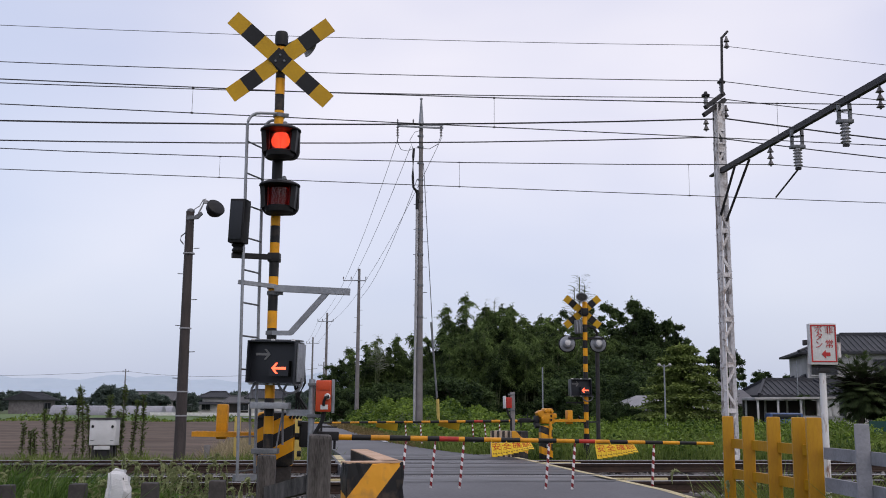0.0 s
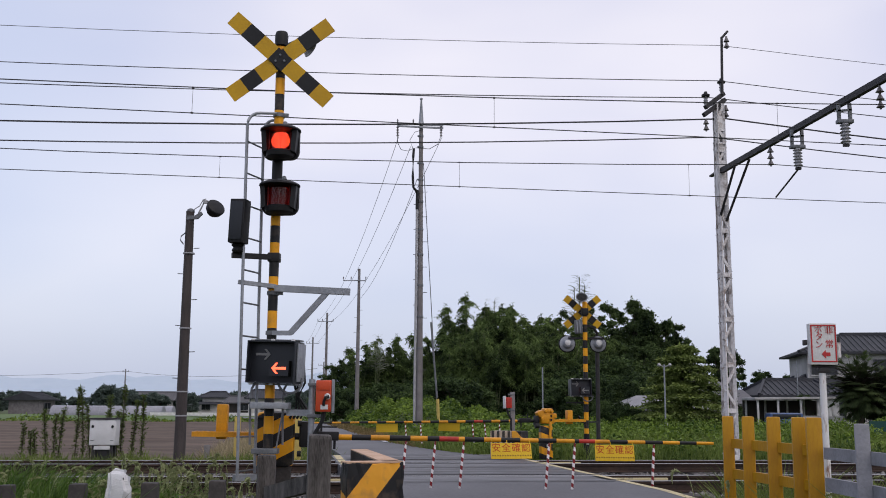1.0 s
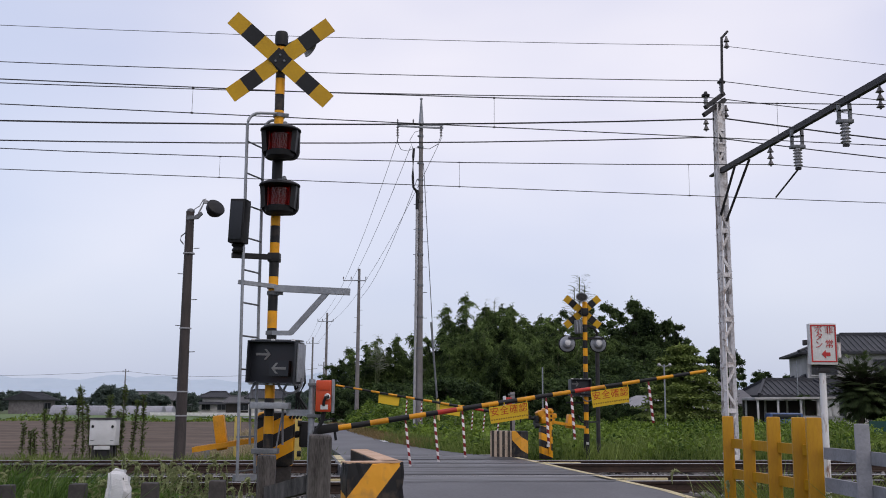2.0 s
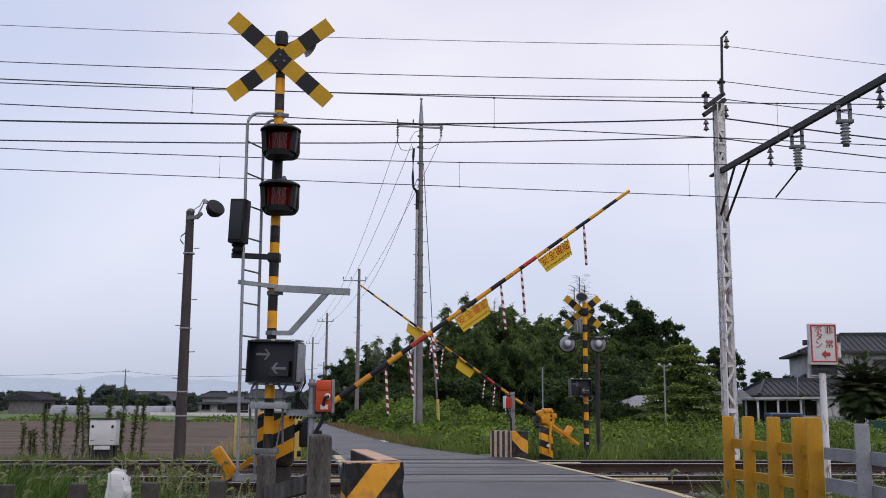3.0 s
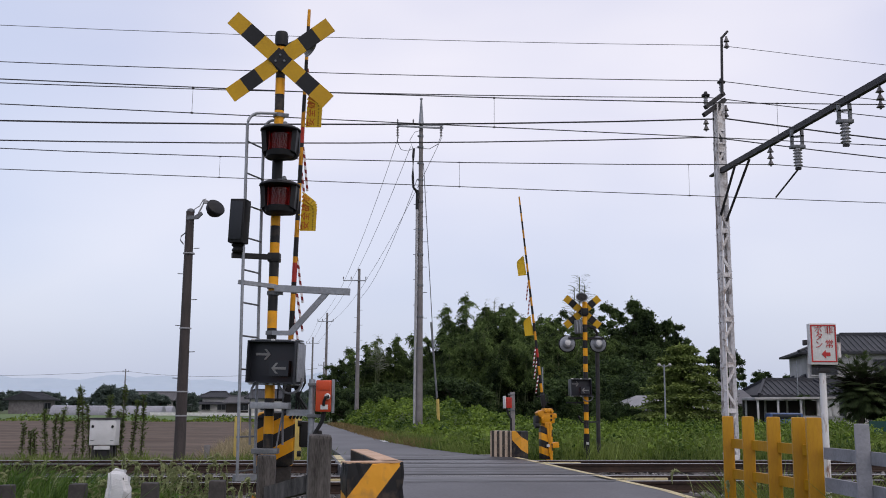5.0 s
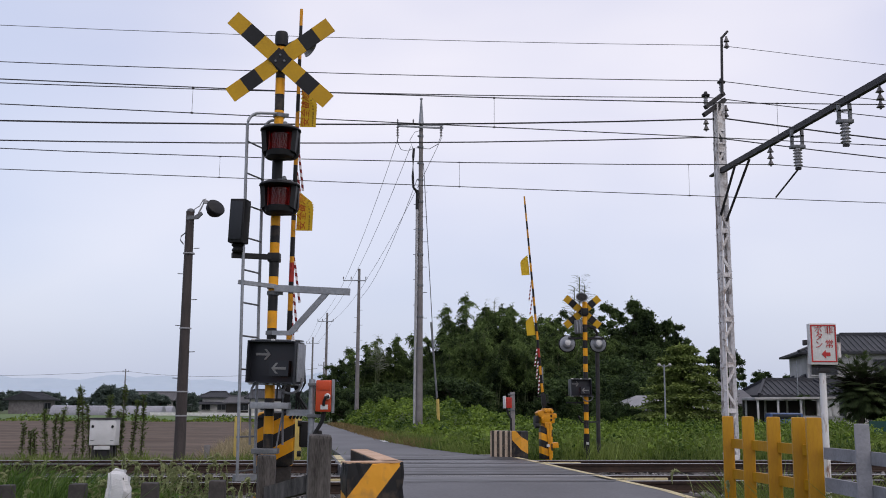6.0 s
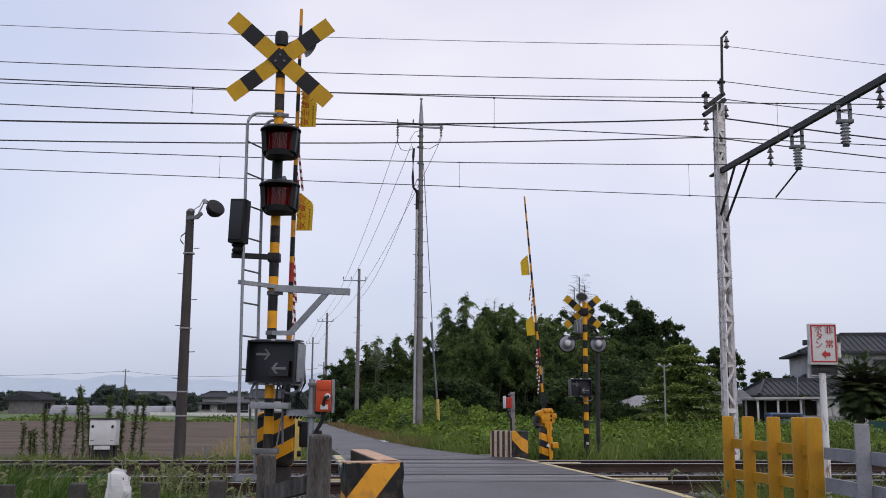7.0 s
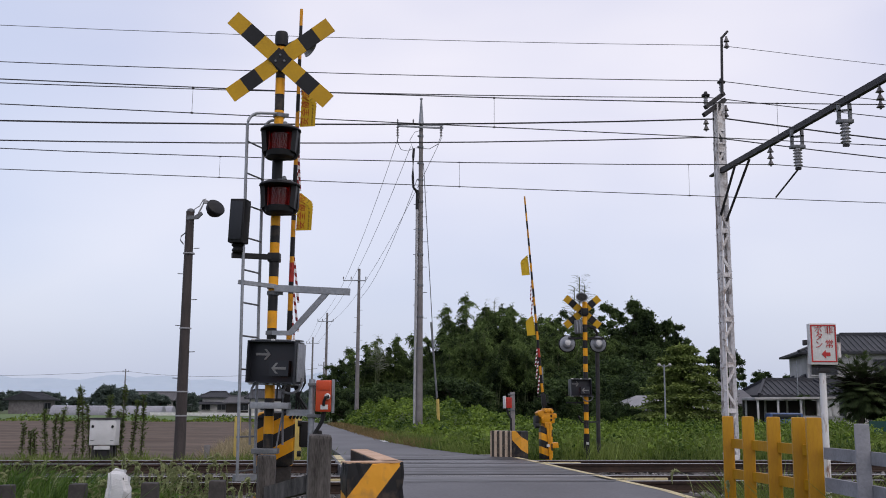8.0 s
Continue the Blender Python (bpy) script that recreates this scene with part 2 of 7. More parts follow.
def stuff(name, verts, faces, mat, label, category, parent=None):
    me = bpy.data.meshes.new(name)
    me.from_pydata(verts, [], faces)
    me.materials.append(mat)
    ob = new(name, me)
    if parent:
        ob.parent = parent
    return tagged(ob, label, category, "", "stuff")


I4 = Matrix.Identity(4)


def box(bm, size, m=I4, bevel=0.0, slot=0):
    """A box of the given size about m's origin."""
    r = bmesh.ops.create_cube(bm, size=1.0, matrix=m @ Matrix.Diagonal((*size, 1)))
    faces = {f for v in r["verts"] for f in v.link_faces}
    if bevel:
        e = list({e for v in r["verts"] for e in v.link_edges})
        o = bmesh.ops.bevel(bm, geom=e, offset=bevel, segments=2, affect="EDGES", profile=0.6)
        faces |= set(o["faces"])
    for f in faces:
        if f.is_valid:
            f.material_index = slot
    return bm


def rod(bm, a, b, r, r2=None, seg=10, slot=0):
    """A round bar from a to b."""
    a, b = Vector(a), Vector(b)
    d = b - a
    m = Matrix.Translation((a + b) / 2) @ d.to_track_quat("Z", "Y").to_matrix().to_4x4()
    r_ = bmesh.ops.create_cone(bm, cap_ends=True, segments=seg, radius1=r, radius2=r if r2 is None else r2, depth=d.length, matrix=m)
    for f in {f for v in r_["verts"] for f in v.link_faces}:
        f.material_index = slot
    return bm


def bar(bm, a, b, w, h, slot=0):
    """A square bar from a to b."""
    a, b = Vector(a), Vector(b)
    d = b - a
    m = Matrix.Translation((a + b) / 2) @ d.to_track_quat("X", "Z").to_matrix().to_4x4()
    return box(bm, (d.length, w, h), m, 0.0, slot)


def pipe(bm, pts, r, seg=8):
    """A bent round pipe through the points."""
    pts = [Vector(p) for p in pts]
    rings = []
    for i, p in enumerate(pts):
        d = (pts[min(i + 1, len(pts) - 1)] - pts[max(i - 1, 0)]).normalized()
        q = d.to_track_quat("Z", "Y")
        rings.append([bm.verts.new(p + q @ Vector((r * math.cos(k * math.tau / seg), r * math.sin(k * math.tau / seg), 0))) for k in range(seg)])
    for a, b in zip(rings, rings[1:]):
        for k in range(seg):
            bm.faces.new((a[k], a[(k + 1) % seg], b[(k + 1) % seg], b[k]))
    bm.faces.new(rings[0][::-1])
    bm.faces.new(rings[-1])
    return bm


def arc(c, r, a0, a1, n, u, v):
    """Points of an arc about c in the plane of u and v."""
    c, u, v = Vector(c), Vector(u), Vector(v)
    return [c + u * (r * math.cos(radians(a0 + (a1 - a0) * i / n))) + v * (r * math.sin(radians(a0 + (a1 - a0) * i / n))) for i in range(n + 1)]


def lathe(bm, prof, m=I4, seg=24, slot=0):
    """A turned body: prof gives radius and height, bottom to top."""
    rings = []
    for r, z in prof:
        rings.append([bm.verts.new(m @ Vector((max(r, 1e-4) * math.cos(k * math.tau / seg), max(r, 1e-4) * math.sin(k * math.tau / seg), z))) for k in range(seg)])
    for a, b in zip(rings, rings[1:]):
        for k in range(seg):
            bm.faces.new((a[k], a[(k + 1) % seg], b[(k + 1) % seg], b[k])).material_index = slot
    bm.faces.new(rings[0][::-1]).material_index = slot
    bm.faces.new(rings[-1]).material_index = slot
    return bm


def extrude_poly(bm, pts, depth, m=I4, slot=0):
    """A flat outline in x and z, thickened along y."""
    a = [bm.verts.new(m @ Vector((x, -depth / 2, z))) for x, z in pts]
    b = [bm.verts.new(m @ Vector((x, depth / 2, z))) for x, z in pts]
    fs = [bm.faces.new(a), bm.faces.new(b[::-1])]
    for i in range(len(pts)):
        j = (i + 1) % len(pts)
        fs.append(bm.faces.new((a[i], b[i], b[j], a[j])))
    for f in fs:
        f.material_index = slot
    return bm


def letters(bm, text, size, m, slot=0, thick=0.002):
    """Built-in lettering, centred on m, standing in its x-z plane and facing -y."""
    cu = bpy.data.curves.new("lettering", "FONT")
    cu.body, cu.size, cu.align_x, cu.align_y, cu.extrude = text, size, "CENTER", "CENTER", thick / 2
    ob = bpy.data.objects.new("lettering", cu)
    scene.collection.objects.link(ob)
    dg = bpy.context.evaluated_depsgraph_get()
    me = bpy.data.meshes.new_from_object(ob.evaluated_get(dg))
    bpy.data.objects.remove(ob)
    bpy.data.curves.remove(cu)
    me.transform(m @ pose(0, 0, 0, 90))
    n0 = len(bm.faces)
    bm.from_mesh(me)
    bm.faces.ensure_lookup_table()
    for f in bm.faces[n0:]:
        f.material_index = slot
    bpy.data.meshes.remove(me)
    return bm


def track(x, y, z=0.0):
    """The pose at a place of the world, turned with the tracks."""
    return pose(x, y, z, 0, 0, SKEW)


TX, TY = math.cos(radians(SKEW)), math.sin(radians(SKEW))


def along(s, n, z=0.0):
    """World place from metres along the tracks and across them, from the point below the eye."""
    return Vector((s * TX - n * TY, s * TY + n * TX, z))


# ---------------------------------------------------------------- ground
def sheet(name, pts, z, mat, label, category, kind="structure", cuts=1):
    bm = bmesh.new()
    bm.faces.new([bm.verts.new((x, y, z)) for x, y in pts])
    return tagged(finish(name, bm, mat), label, category, "", kind)


sheet("ground", [(-3000, -3000), (3000, -3000), (3000, 3000), (-3000, 3000)], -0.28, M_GROUND, "green grassy ground reaching the far horizon", "ground")

# ploughed field with shallow ridges that run along the tracks
bm = bmesh.new()
rng = random.Random(3)
rows = []
for j in range(150):
    n = 20.6 + j * 0.42
    z = -0.2 + (0.05 if j % 2 else -0.03) + rng.uniform(-0.01, 0.01)
    rows.append([bm.verts.new(along(s, n + rng.uniform(-0.05, 0.05), z + rng.uniform(-0.012, 0.012))) for s in np.linspace(-75, -1.2, 60)])
for a, b in zip(rows, rows[1:]):
    for k in range(59):
        bm.faces.new((a[k], a[k + 1], b[k + 1], b[k]))
tagged(finish("field", bm, M_SOIL, smooth=True), "brown ploughed field with shallow furrows beside the tracks", "field", "", "structure")
bm = bmesh.new()
bm.faces.new([bm.verts.new(p) for p in (along(-170, 83.6, -0.19), along(3, 83.6, -0.19), along(3, 160, -0.19), along(-170, 160, -0.19))])
tagged(finish("paddy", bm, M_PADDY), "bright green rice paddy beyond the ploughed field", "paddy", "", "structure")


# ---------------------------------------------------------------- tracks
N_NEAR, N_FAR, GAUGE = 13.45, 17.66, 1.10
RAIL_PROFILE = [(-0.061, -0.15), (0.061, -0.15), (0.061, -0.139), (0.012, -0.122), (0.0085, -0.05), (0.03, -0.038), (0.033, -0.006), (0.027, 0.0),
                (-0.027, 0.0), (-0.033, -0.006), (-0.03, -0.038), (-0.0085, -0.05), (-0.012, -0.122), (-0.061, -0.139)]


def rail(parent, n):
    bm = bmesh.new()
    a = [bm.verts.new(along(-45, n + y, z)) for y, z in RAIL_PROFILE]
    b = [bm.verts.new(along(60, n + y, z)) for y, z in RAIL_PROFILE]
    k = len(a)
    for i in range(k):
        f = bm.faces.new((a[i], a[(i + 1) % k], b[(i + 1) % k], b[i]))
        f.material_index = 1 if i in (6, 7, 8) else 0
    bm.faces.new(a[::-1])
    bm.faces.new(b)
    return part("rail", bm, [M_RAIL, M_RAILTOP], parent, "rusty steel rail with a polished top", smooth=False)


def railway(n0, label):
    t = thing("railway_track", I4, label, "railway track", "railway tracks")
    for s in (-1, 1):
        rail(t, n0 + s * GAUGE / 2)
    bm = bmesh.new()
    sleeper = bmesh.new()
    box(sleeper, (0.22, 2.1, 0.14), I4, 0.015)
    me = bpy.data.meshes.new("sleeper")
    sleeper.to_mesh(me)
    sleeper.free()
    me.materials.append(M_CONC_D)
    for i in range(44):
        s = -16 + i * 0.62
        if -1.4 < s < 4.3:
            continue
        ob = new("sleeper", me)
        ob.parent = t
        ob.matrix_basis = Matrix.Translation(along(s, n0, -0.225)) @ pose(0, 0, 0, 0, 0, SKEW)
    bm.free()
    return t


railway(N_NEAR, "rusty railway track on grey ballast, nearer the gate")
railway(N_FAR, "rusty railway track on grey ballast, beside the field")

# ballast bed: a low trapezoid under both tracks
bm = bmesh.new()
prof = [(10.9, -0.30), (11.9, -0.19), (15.2, -0.19), (15.55, -0.22), (15.9, -0.19), (19.0, -0.19), (19.9, -0.30)]
a = [bm.verts.new(along(-46, n, z)) for n, z in prof]
b = [bm.verts.new(along(61, n, z)) for n, z in prof]
for i in range(len(prof) - 1):
    bm.faces.new((a[i], b[i], b[i + 1], a[i + 1]))
tagged(finish("ballast_bed", bm, M_BED), "grey ballast bed under the railway tracks", "ballast", "", "structure")


# ---------------------------------------------------------------- road
ROAD_L, ROAD_R = -0.55, 3.97     # across the road, metres along the tracks


def road_slab(name, n0, n1, s0, s1, z0, z1, label, thick=0.2):
    bm = bmesh.new()
    k = 12 if n1 < 30 else 40
    top = []
    for i in range(k + 1):
        f = i / k
        n, z = n0 + (n1 - n0) * f, z0 + (z1 - z0) * f
        top.append((along(s0(n), n, z), along(s1(n), n, z)))
    vt = [(bm.verts.new(p), bm.verts.new(q)) for p, q in top]
    vb = [(bm.verts.new(p - Vector((0, 0, thick))), bm.verts.new(q - Vector((0, 0, thick)))) for p, q in top]
    for i in range(k):
        bm.faces.new((vt[i][0], vt[i][1], vt[i + 1][1], vt[i + 1][0]))
        bm.faces.new((vt[i][1], vb[i][1], vb[i + 1][1], vt[i + 1][1]))
        bm.faces.new((vb[i][0], vt[i][0], vt[i + 1][0], vb[i + 1][0]))
    bm.faces.new((vb[0][0], vb[0][1], vt[0][1], vt[0][0]))
    bm.faces.new((vt[k][0], vt[k][1], vb[k][1], vb[k][0]))
    return tagged(finish(name, bm, M_DECK if 12 < n0 < 19.5 else M_ASPHALT), label, "road", "", "structure")


def edge_l(n):
    """The lane's edge towards the field, metres along the tracks."""
    return 0.75 if n < 20 else float(np.interp(n, (20, 28, 50, 62), (0.95, 0.75, -0.3, -0.9)))


LANE_N, LANE_R = (20.0, 20.6, 23.3, 28.0, 36.0, 50.0, 62.0), (3.80, 3.59, 3.09, 2.65, 2.42, 2.22, 2.0)


def edge_r(n):
    """The lane's edge towards the grove."""
    return 4.12 if n < 11 else 4.28 if n < 20 else float(np.interp(n, LANE_N, LANE_R))


for n0, n1 in ((-40, 12.855), (12.985, 13.915), (14.045, 17.065), (17.195, 18.125), (18.255, 20.0)):
    top = -0.004 if 12.9 < n0 < 13 else 0.009
    road_slab("road", n0, n1, edge_l, edge_r, top, top, "worn grey asphalt road deck of the level crossing")
road_slab("road", 20.0, 62.0, edge_l, edge_r, 0.005, -0.02, "grey asphalt lane running away past the grove")
bm = bmesh.new()
far = [(-0.9, 62), (2.0, 62), (0.2, 84), (-5.0, 110), (-12, 130), (-14.5, 130), (-8.0, 110), (-2.0, 84)]
bm.faces.new([bm.verts.new(along(s, n, -0.018)) for s, n in far])
tagged(finish("road", bm, M_ASPHALT), "grey asphalt lane bending away in the distance", "road", "", "structure")


# dark tar and rubber seams worn into the deck beside the rails
M_TAR = worn("streaked_dark_tar", (0.030, 0.030, 0.033), (0.085, 0.085, 0.093), 0.5, scale=2.2, fine=14, bump=0.3, stretch=(0.22, 3.0, 1))
for n0, n1 in ((12.62, 12.85), (14.06, 14.42), (14.6, 14.78), (18.27, 18.5), (18.72, 19.05), (16.86, 17.05), (19.86, 20.12), (15.1, 15.2), (15.7, 15.95)):
    bm = bmesh.new()
    v = [bm.verts.new(along(0.95 + 3.15 * i / 12, (n0 if j == 0 else n1) + 0.03 * math.sin(i * 2.1 + j * 1.3 + n0), 0.0132)) for j in (0, 1) for i in range(13)]
    for i in range(12):
        bm.faces.new((v[i], v[i + 1], v[14 + i], v[13 + i]))
    tagged(finish("road_seam", bm, M_TAR), "dark streaked tar seam across the crossing deck", "road seam", "", "structure")


# broken white paint at the lane's edges
M_WPAINT = worn("chipped_white_line", (0.50, 0.50, 0.49), (0.17, 0.17, 0.175), 0.75, scale=8, fine=50, bump=0.2, spread=(0.34, 0.5))
for x0, y0, x1, y1, w in ((-0.26, 19.98, 0.02, 20.0, 0.10), (-1.75, 29.6, -1.50, 27.7, 0.14), (0.75, 20.35, 1.0, 20.4, 0.09)):
    a, b = Vector((x0, y0, 0.0165)), Vector((x1, y1, 0.0165))
    w_ = (b - a).cross(Vector((0, 0, 1))).normalized() * w / 2
    bm = bmesh.new()
    bm.faces.new([bm.verts.new(p) for p in (a + w_, b + w_, b - w_, a - w_)])
    tagged(finish("road_marking", bm, M_WPAINT), "broken white paint left on the lane", "road marking", "", "structure")


def painted_line(pts, width, label):
    bm = bmesh.new()
    v = []
    for i, (s, n) in enumerate(pts):
        v.append((bm.verts.new(along(s - width / 2, n, 0.0135)), bm.verts.new(along(s + width / 2, n, 0.0135))))
    for a, b in zip(v, v[1:]):
        bm.faces.new((a[0], a[1], b[1], b[0]))
    return tagged(finish("road_marking", bm, M_LINE), label, "road marking", "", "structure")


for n0, n1 in ((8.0, 12.85), (12.99, 13.91), (14.05, 17.06), (17.2, 18.12), (18.26, 19.9)):
    k = [n0 + (n1 - n0) * i / 6 for i in range(7)]
    painted_line([(4.2 if n > 11.2 else 4.2 - 0.09 * (11.2 - n), n) for n in k], 0.105, "chipped yellow edge line on the crossing deck")
    painted_line([(0.85, n) for n in k], 0.13, "chipped yellow edge line on the crossing deck")


# ---------------------------------------------------------------- crossing gates
M_MACHINE = striped("machine_stripes", YEL, BLK, (0.46, 0, -0.888), 0.235, 0.15, 0.5)
M_PEDESTAL = striped("pedestal_stripes", YEL, BLK, (-0.35, 0, 0.94), 0.26, 0.0, 0.5)
M_STRAP = striped("red_white_strap", (0.75, 0.70, 0.70), (0.20, 0.015, 0.018), (0.45, 0.0, 0.9), 0.075, 0.0, 0.5, wear=0.04)
M_CLOTH = worn("yellow_warning_cloth", (0.72, 0.49, 0.03), (0.55, 0.34, 0.02), 0.75, scale=5, bump=0.1)
M_CLOTHRED = worn("red_print", (0.55, 0.06, 0.02), None, 0.75, bump=0)
M_CLOTHBROWN = worn("brown_print", (0.36, 0.21, 0.03), None, 0.75, bump=0)

MOVES = []          # (thing, rows) to be keyed at the end

# where the paint changes along the nearer arm, metres from its shaft
NEAR_BANDS = [0.671, 0.868, 1.06, 1.277, 1.453, 1.578, 1.78, 1.845, 2.049, 2.229, 2.435, 2.629, 2.825, 3.021, 3.07, 3.243, 3.405, 3.604, 3.799, 3.994, 4.184, 4.375, 4.567]

# how far the wind lifts the free end of each warning cloth, in degrees, while the gate is down
GUST_T = (0, 0.1, 0.2, 0.3, 0.5, 0.6, 0.7, 0.8, 0.9, 1.0, 1.1, 1.3, 1.4, 1.5, 1.6, 1.75)
GUSTS = ((72, 68, 45, 25, 15, 38, 58, 74, 66, 22, 6, 22, 14, 8, 5, 5), (66, 50, 20, 8, 12, 30, 48, 38, 24, 8, 3, 3, 5, 22, 55, 40))


def gate(m, label, length, base, straps, banners, angles, far):
    """A crossing gate: machine on its pedestal and a banded arm that turns up about its shaft at base."""
    g = thing("crossing_gate", m, label, "crossing gate", "crossing gates")
    bm = bmesh.new()
    if far:
        box(bm, (0.24, 0.24, 0.66), pose(0, 0, 0.26), 0.03)
        part("pedestal", bm, M_PEDESTAL, g, "black and yellow striped pedestal")
        bm = bmesh.new()
        box(bm, (0.30, 0.30, 0.22), pose(-0.02, 0, base + 0.05), 0.06)
        box(bm, (0.20, 0.26, 0.12), pose(-0.03, 0, base + 0.19), 0.04)
        box(bm, (0.13, 0.28, 0.12), pose(0.12, 0, base + 0.14, 0, 28, 0), 0.03)
        box(bm, (0.10, 0.10, 0.10), pose(-0.15, 0.11, base + 0.10), 0.025)
        house_ = part("housing", bm, M_YELLOW, g, "rounded yellow machine housing")
        for x, z in ((-0.10, 0.19), (0.03, 0.20), (0.10, 0.04)):
            bm = bmesh.new()
            rod(bm, (x, 0.13, base + z), (x, 0.185, base + z), 0.032, 0.026, 12)
            part("cover_boss", bm, M_YELLOW, house_)
        bm = bmesh.new()
        box(bm, (0.05, 0.05, 0.62), pose(-0.055, 0.14, base - 0.34, 0, -2, 0), 0.012)
        part("drive_rod", bm, M_YELLOW, g, "yellow upright rod on the pedestal")
        bm = bmesh.new()
        box(bm, (0.07, 0.24, 0.20), pose(0.20, 0, base + 0.0), 0.03)
        rod(bm, (0.16, 0.12, base - 0.10), (0.25, 0.12, base - 0.10), 0.05, None, 12)
        part("shaft_cover", bm, M_BLACK, g)
        bm = bmesh.new()
        box(bm, (0.06, 0.02, 0.05), pose(0.0, 0.2, 0.20), 0.005)
        part("plate", bm, M_WHITE, g, "small white plate")
        for z in (base + 0.02, base + 0.10):
            bm = bmesh.new()
            rod(bm, (-0.08, 0.15, z), (-0.08, 0.165, z), 0.02)
            part("bolt", bm, M_BLACK, g)
    else:
        bm = bmesh.new()
        box(bm, (0.39, 0.34, 0.56), pose(-0.10, 0.03, 0.59), 0.075)
        box(bm, (0.395, 0.345, 0.03), pose(-0.10, 0.03, 0.80), 0.012)
        part("housing", bm, M_MACHINE, g, "black and yellow striped machine housing")
        bm = bmesh.new()
        box(bm, (0.30, 0.26, 0.5), pose(-0.08, 0.03, 0.1), 0.02)
        part("pedestal", bm, M_CONC_D, g, "dark concrete pedestal")
        bm = bmesh.new()
        box(bm, (0.10, 0.22, 0.26), pose(0.19, 0.02, base + 0.02), 0.02)
        box(bm, (0.16, 0.10, 0.12), pose(0.29, -0.02, base), 0.02)
        part("shaft_cover", bm, M_BLACK, g)
        for z in (0.45, 0.75):
            bm = bmesh.new()
            rod(bm, (0.12, -0.12, z), (0.16, -0.12, z), 0.03)
            part("latch", bm, M_BLACK, g)
    # the arm
    bm = bmesh.new()
    bar(bm, (-0.95 if not far else -0.80, 0.0, 0), (-0.1, 0.0, 0), 0.07, 0.05)
    bar(bm, (-0.95 if not far else -0.80, 0.30, 0), (-0.1, 0.30, 0), 0.07, 0.05)
    box(bm, (0.12, 0.36, 0.12), pose(-0.08, 0.15, 0), 0.015)
    for v in bm.verts:
        v.co.y += 0.20 if not far else -0.18
    arm = part("arm", bm, M_YELLOW, g, "banded gate arm with its counterweight frame")
    bm = bmesh.new()
    box(bm, (0.115 if not far else 0.11, 0.20, 0.36 if not far else 0.28), pose(-0.66 if not far else -0.5, 0.35 if not far else -0.03, 0.13 if not far else 0.07), 0.02)
    part("counterweight", bm, M_YELLOW, arm, "yellow counterweight block")
    bm = bmesh.new()
    rod(bm, (-0.05, -0.04, 0), (0.42, -0.04, 0), 0.035, 0.03, 12)
    box(bm, (0.24, 0.09, 0.09), pose(0.42, -0.04, 0.01), 0.012)
    bar(bm, (0.36, -0.04, 0.05), (0.36, -0.04, 0.14), 0.02, 0.02)
    bar(bm, (0.36, -0.04, 0.10), (0.52, -0.04, 0.10), 0.015, 0.015)
    rod(bm, (0.50, -0.04, -0.03), (0.50, -0.04, -0.12), 0.014)
    part("arm_holder", bm, M_BLACK, arm, "black clamp that grips the arm")
    if far:
        edges = [0.40 + (length - 0.40) * i / 24 for i in range(25)]
        paint = "BYBYBRBY" + "BY" * 8
    else:
        edges = [0.40] + NEAR_BANDS
        paint = "YBYBYBRYBYBYBYBRYBYBYBY"
    for x0, x1, c in zip(edges, edges[1:], paint):
        r0, r1 = (0.030 - 0.013 * (x - 0.40) / (length - 0.40) for x in (x0, x1))
        bm = bmesh.new()
        rod(bm, (x0, -0.04, 0), (x1 + 0.001, -0.04, 0), r0, r1, 12)
        part("band", bm, {"R": M_RED, "B": M_BLACK, "Y": M_YELLOW}[c], arm)
    rows = [(t, pose(0, 0, base, 0, -a, 0)) for t, a in angles]
    MOVES.append((arm, rows))
    # straps hang from the arm
    for k, (sx, ln) in enumerate(straps):
        bm = bmesh.new()
        bar(bm, (0, 0, -0.0), (0, 0, -0.07), 0.016, 0.016)
        box(bm, (0.024, 0.024, ln - 0.06), pose(0, 0, -0.06 - (ln - 0.06) / 2), 0.004)
        st = part("strap", bm, M_STRAP, arm, "hanging red and white plastic strap")
        st.location = (sx, -0.04, -0.015)
        srows = []
        for t, a in angles:
            sway = -2.2 - 3.4 * math.sin(6.28 * (t - 0.78) + 0.25 * k) if t < 1.65 else 5.0 * math.exp(-max(0, t - 4.7)) + 2.0 * math.sin(4 * t + k)
            hang = min(a, 84 if not far else 80)
            srows.append((t, pose(sx, -0.04, -0.02, 0, hang - sway, 0)))
        MOVES.append((st, srows))
    # warning cloths, each in eight stiff strips that hang from the arm
    for k, bx in enumerate(banners):
        for q in range(8):
            w, h = 0.0525, 0.168
            bm = bmesh.new()
            letters(bm, "安全確認"[q // 2], 0.098, pose(w if q % 2 == 0 else 0, -0.0035, -0.068), 1)
            for nx, edge in ((-1, 0.0), (1, w)):
                bmesh.ops.bisect_plane(bm, geom=bm.verts[:] + bm.edges[:] + bm.faces[:], plane_co=(edge, 0, 0), plane_no=(nx, 0, 0), clear_outer=True)
            box(bm, (w + 0.006, 0.004, h), pose(w / 2, 0, -h / 2 - 0.012), 0.0)
            for b2 in range(2):
                box(bm, (0.017, 0.002, 0.013), pose(0.015 + 0.026 * b2, -0.003, -0.145), 0, 2)
            if q in (0, 3, 7):
                bar(bm, (0.01 if q < 7 else w - 0.01, 0, 0.02), (0.01 if q < 7 else w - 0.01, 0, -0.02), 0.004, 0.008)
            pn = part("warning_cloth", bm, [M_CLOTH, M_CLOTHRED, M_CLOTHBROWN], arm, "yellow warning cloth with red lettering", smooth=False)
            px = bx + w * q
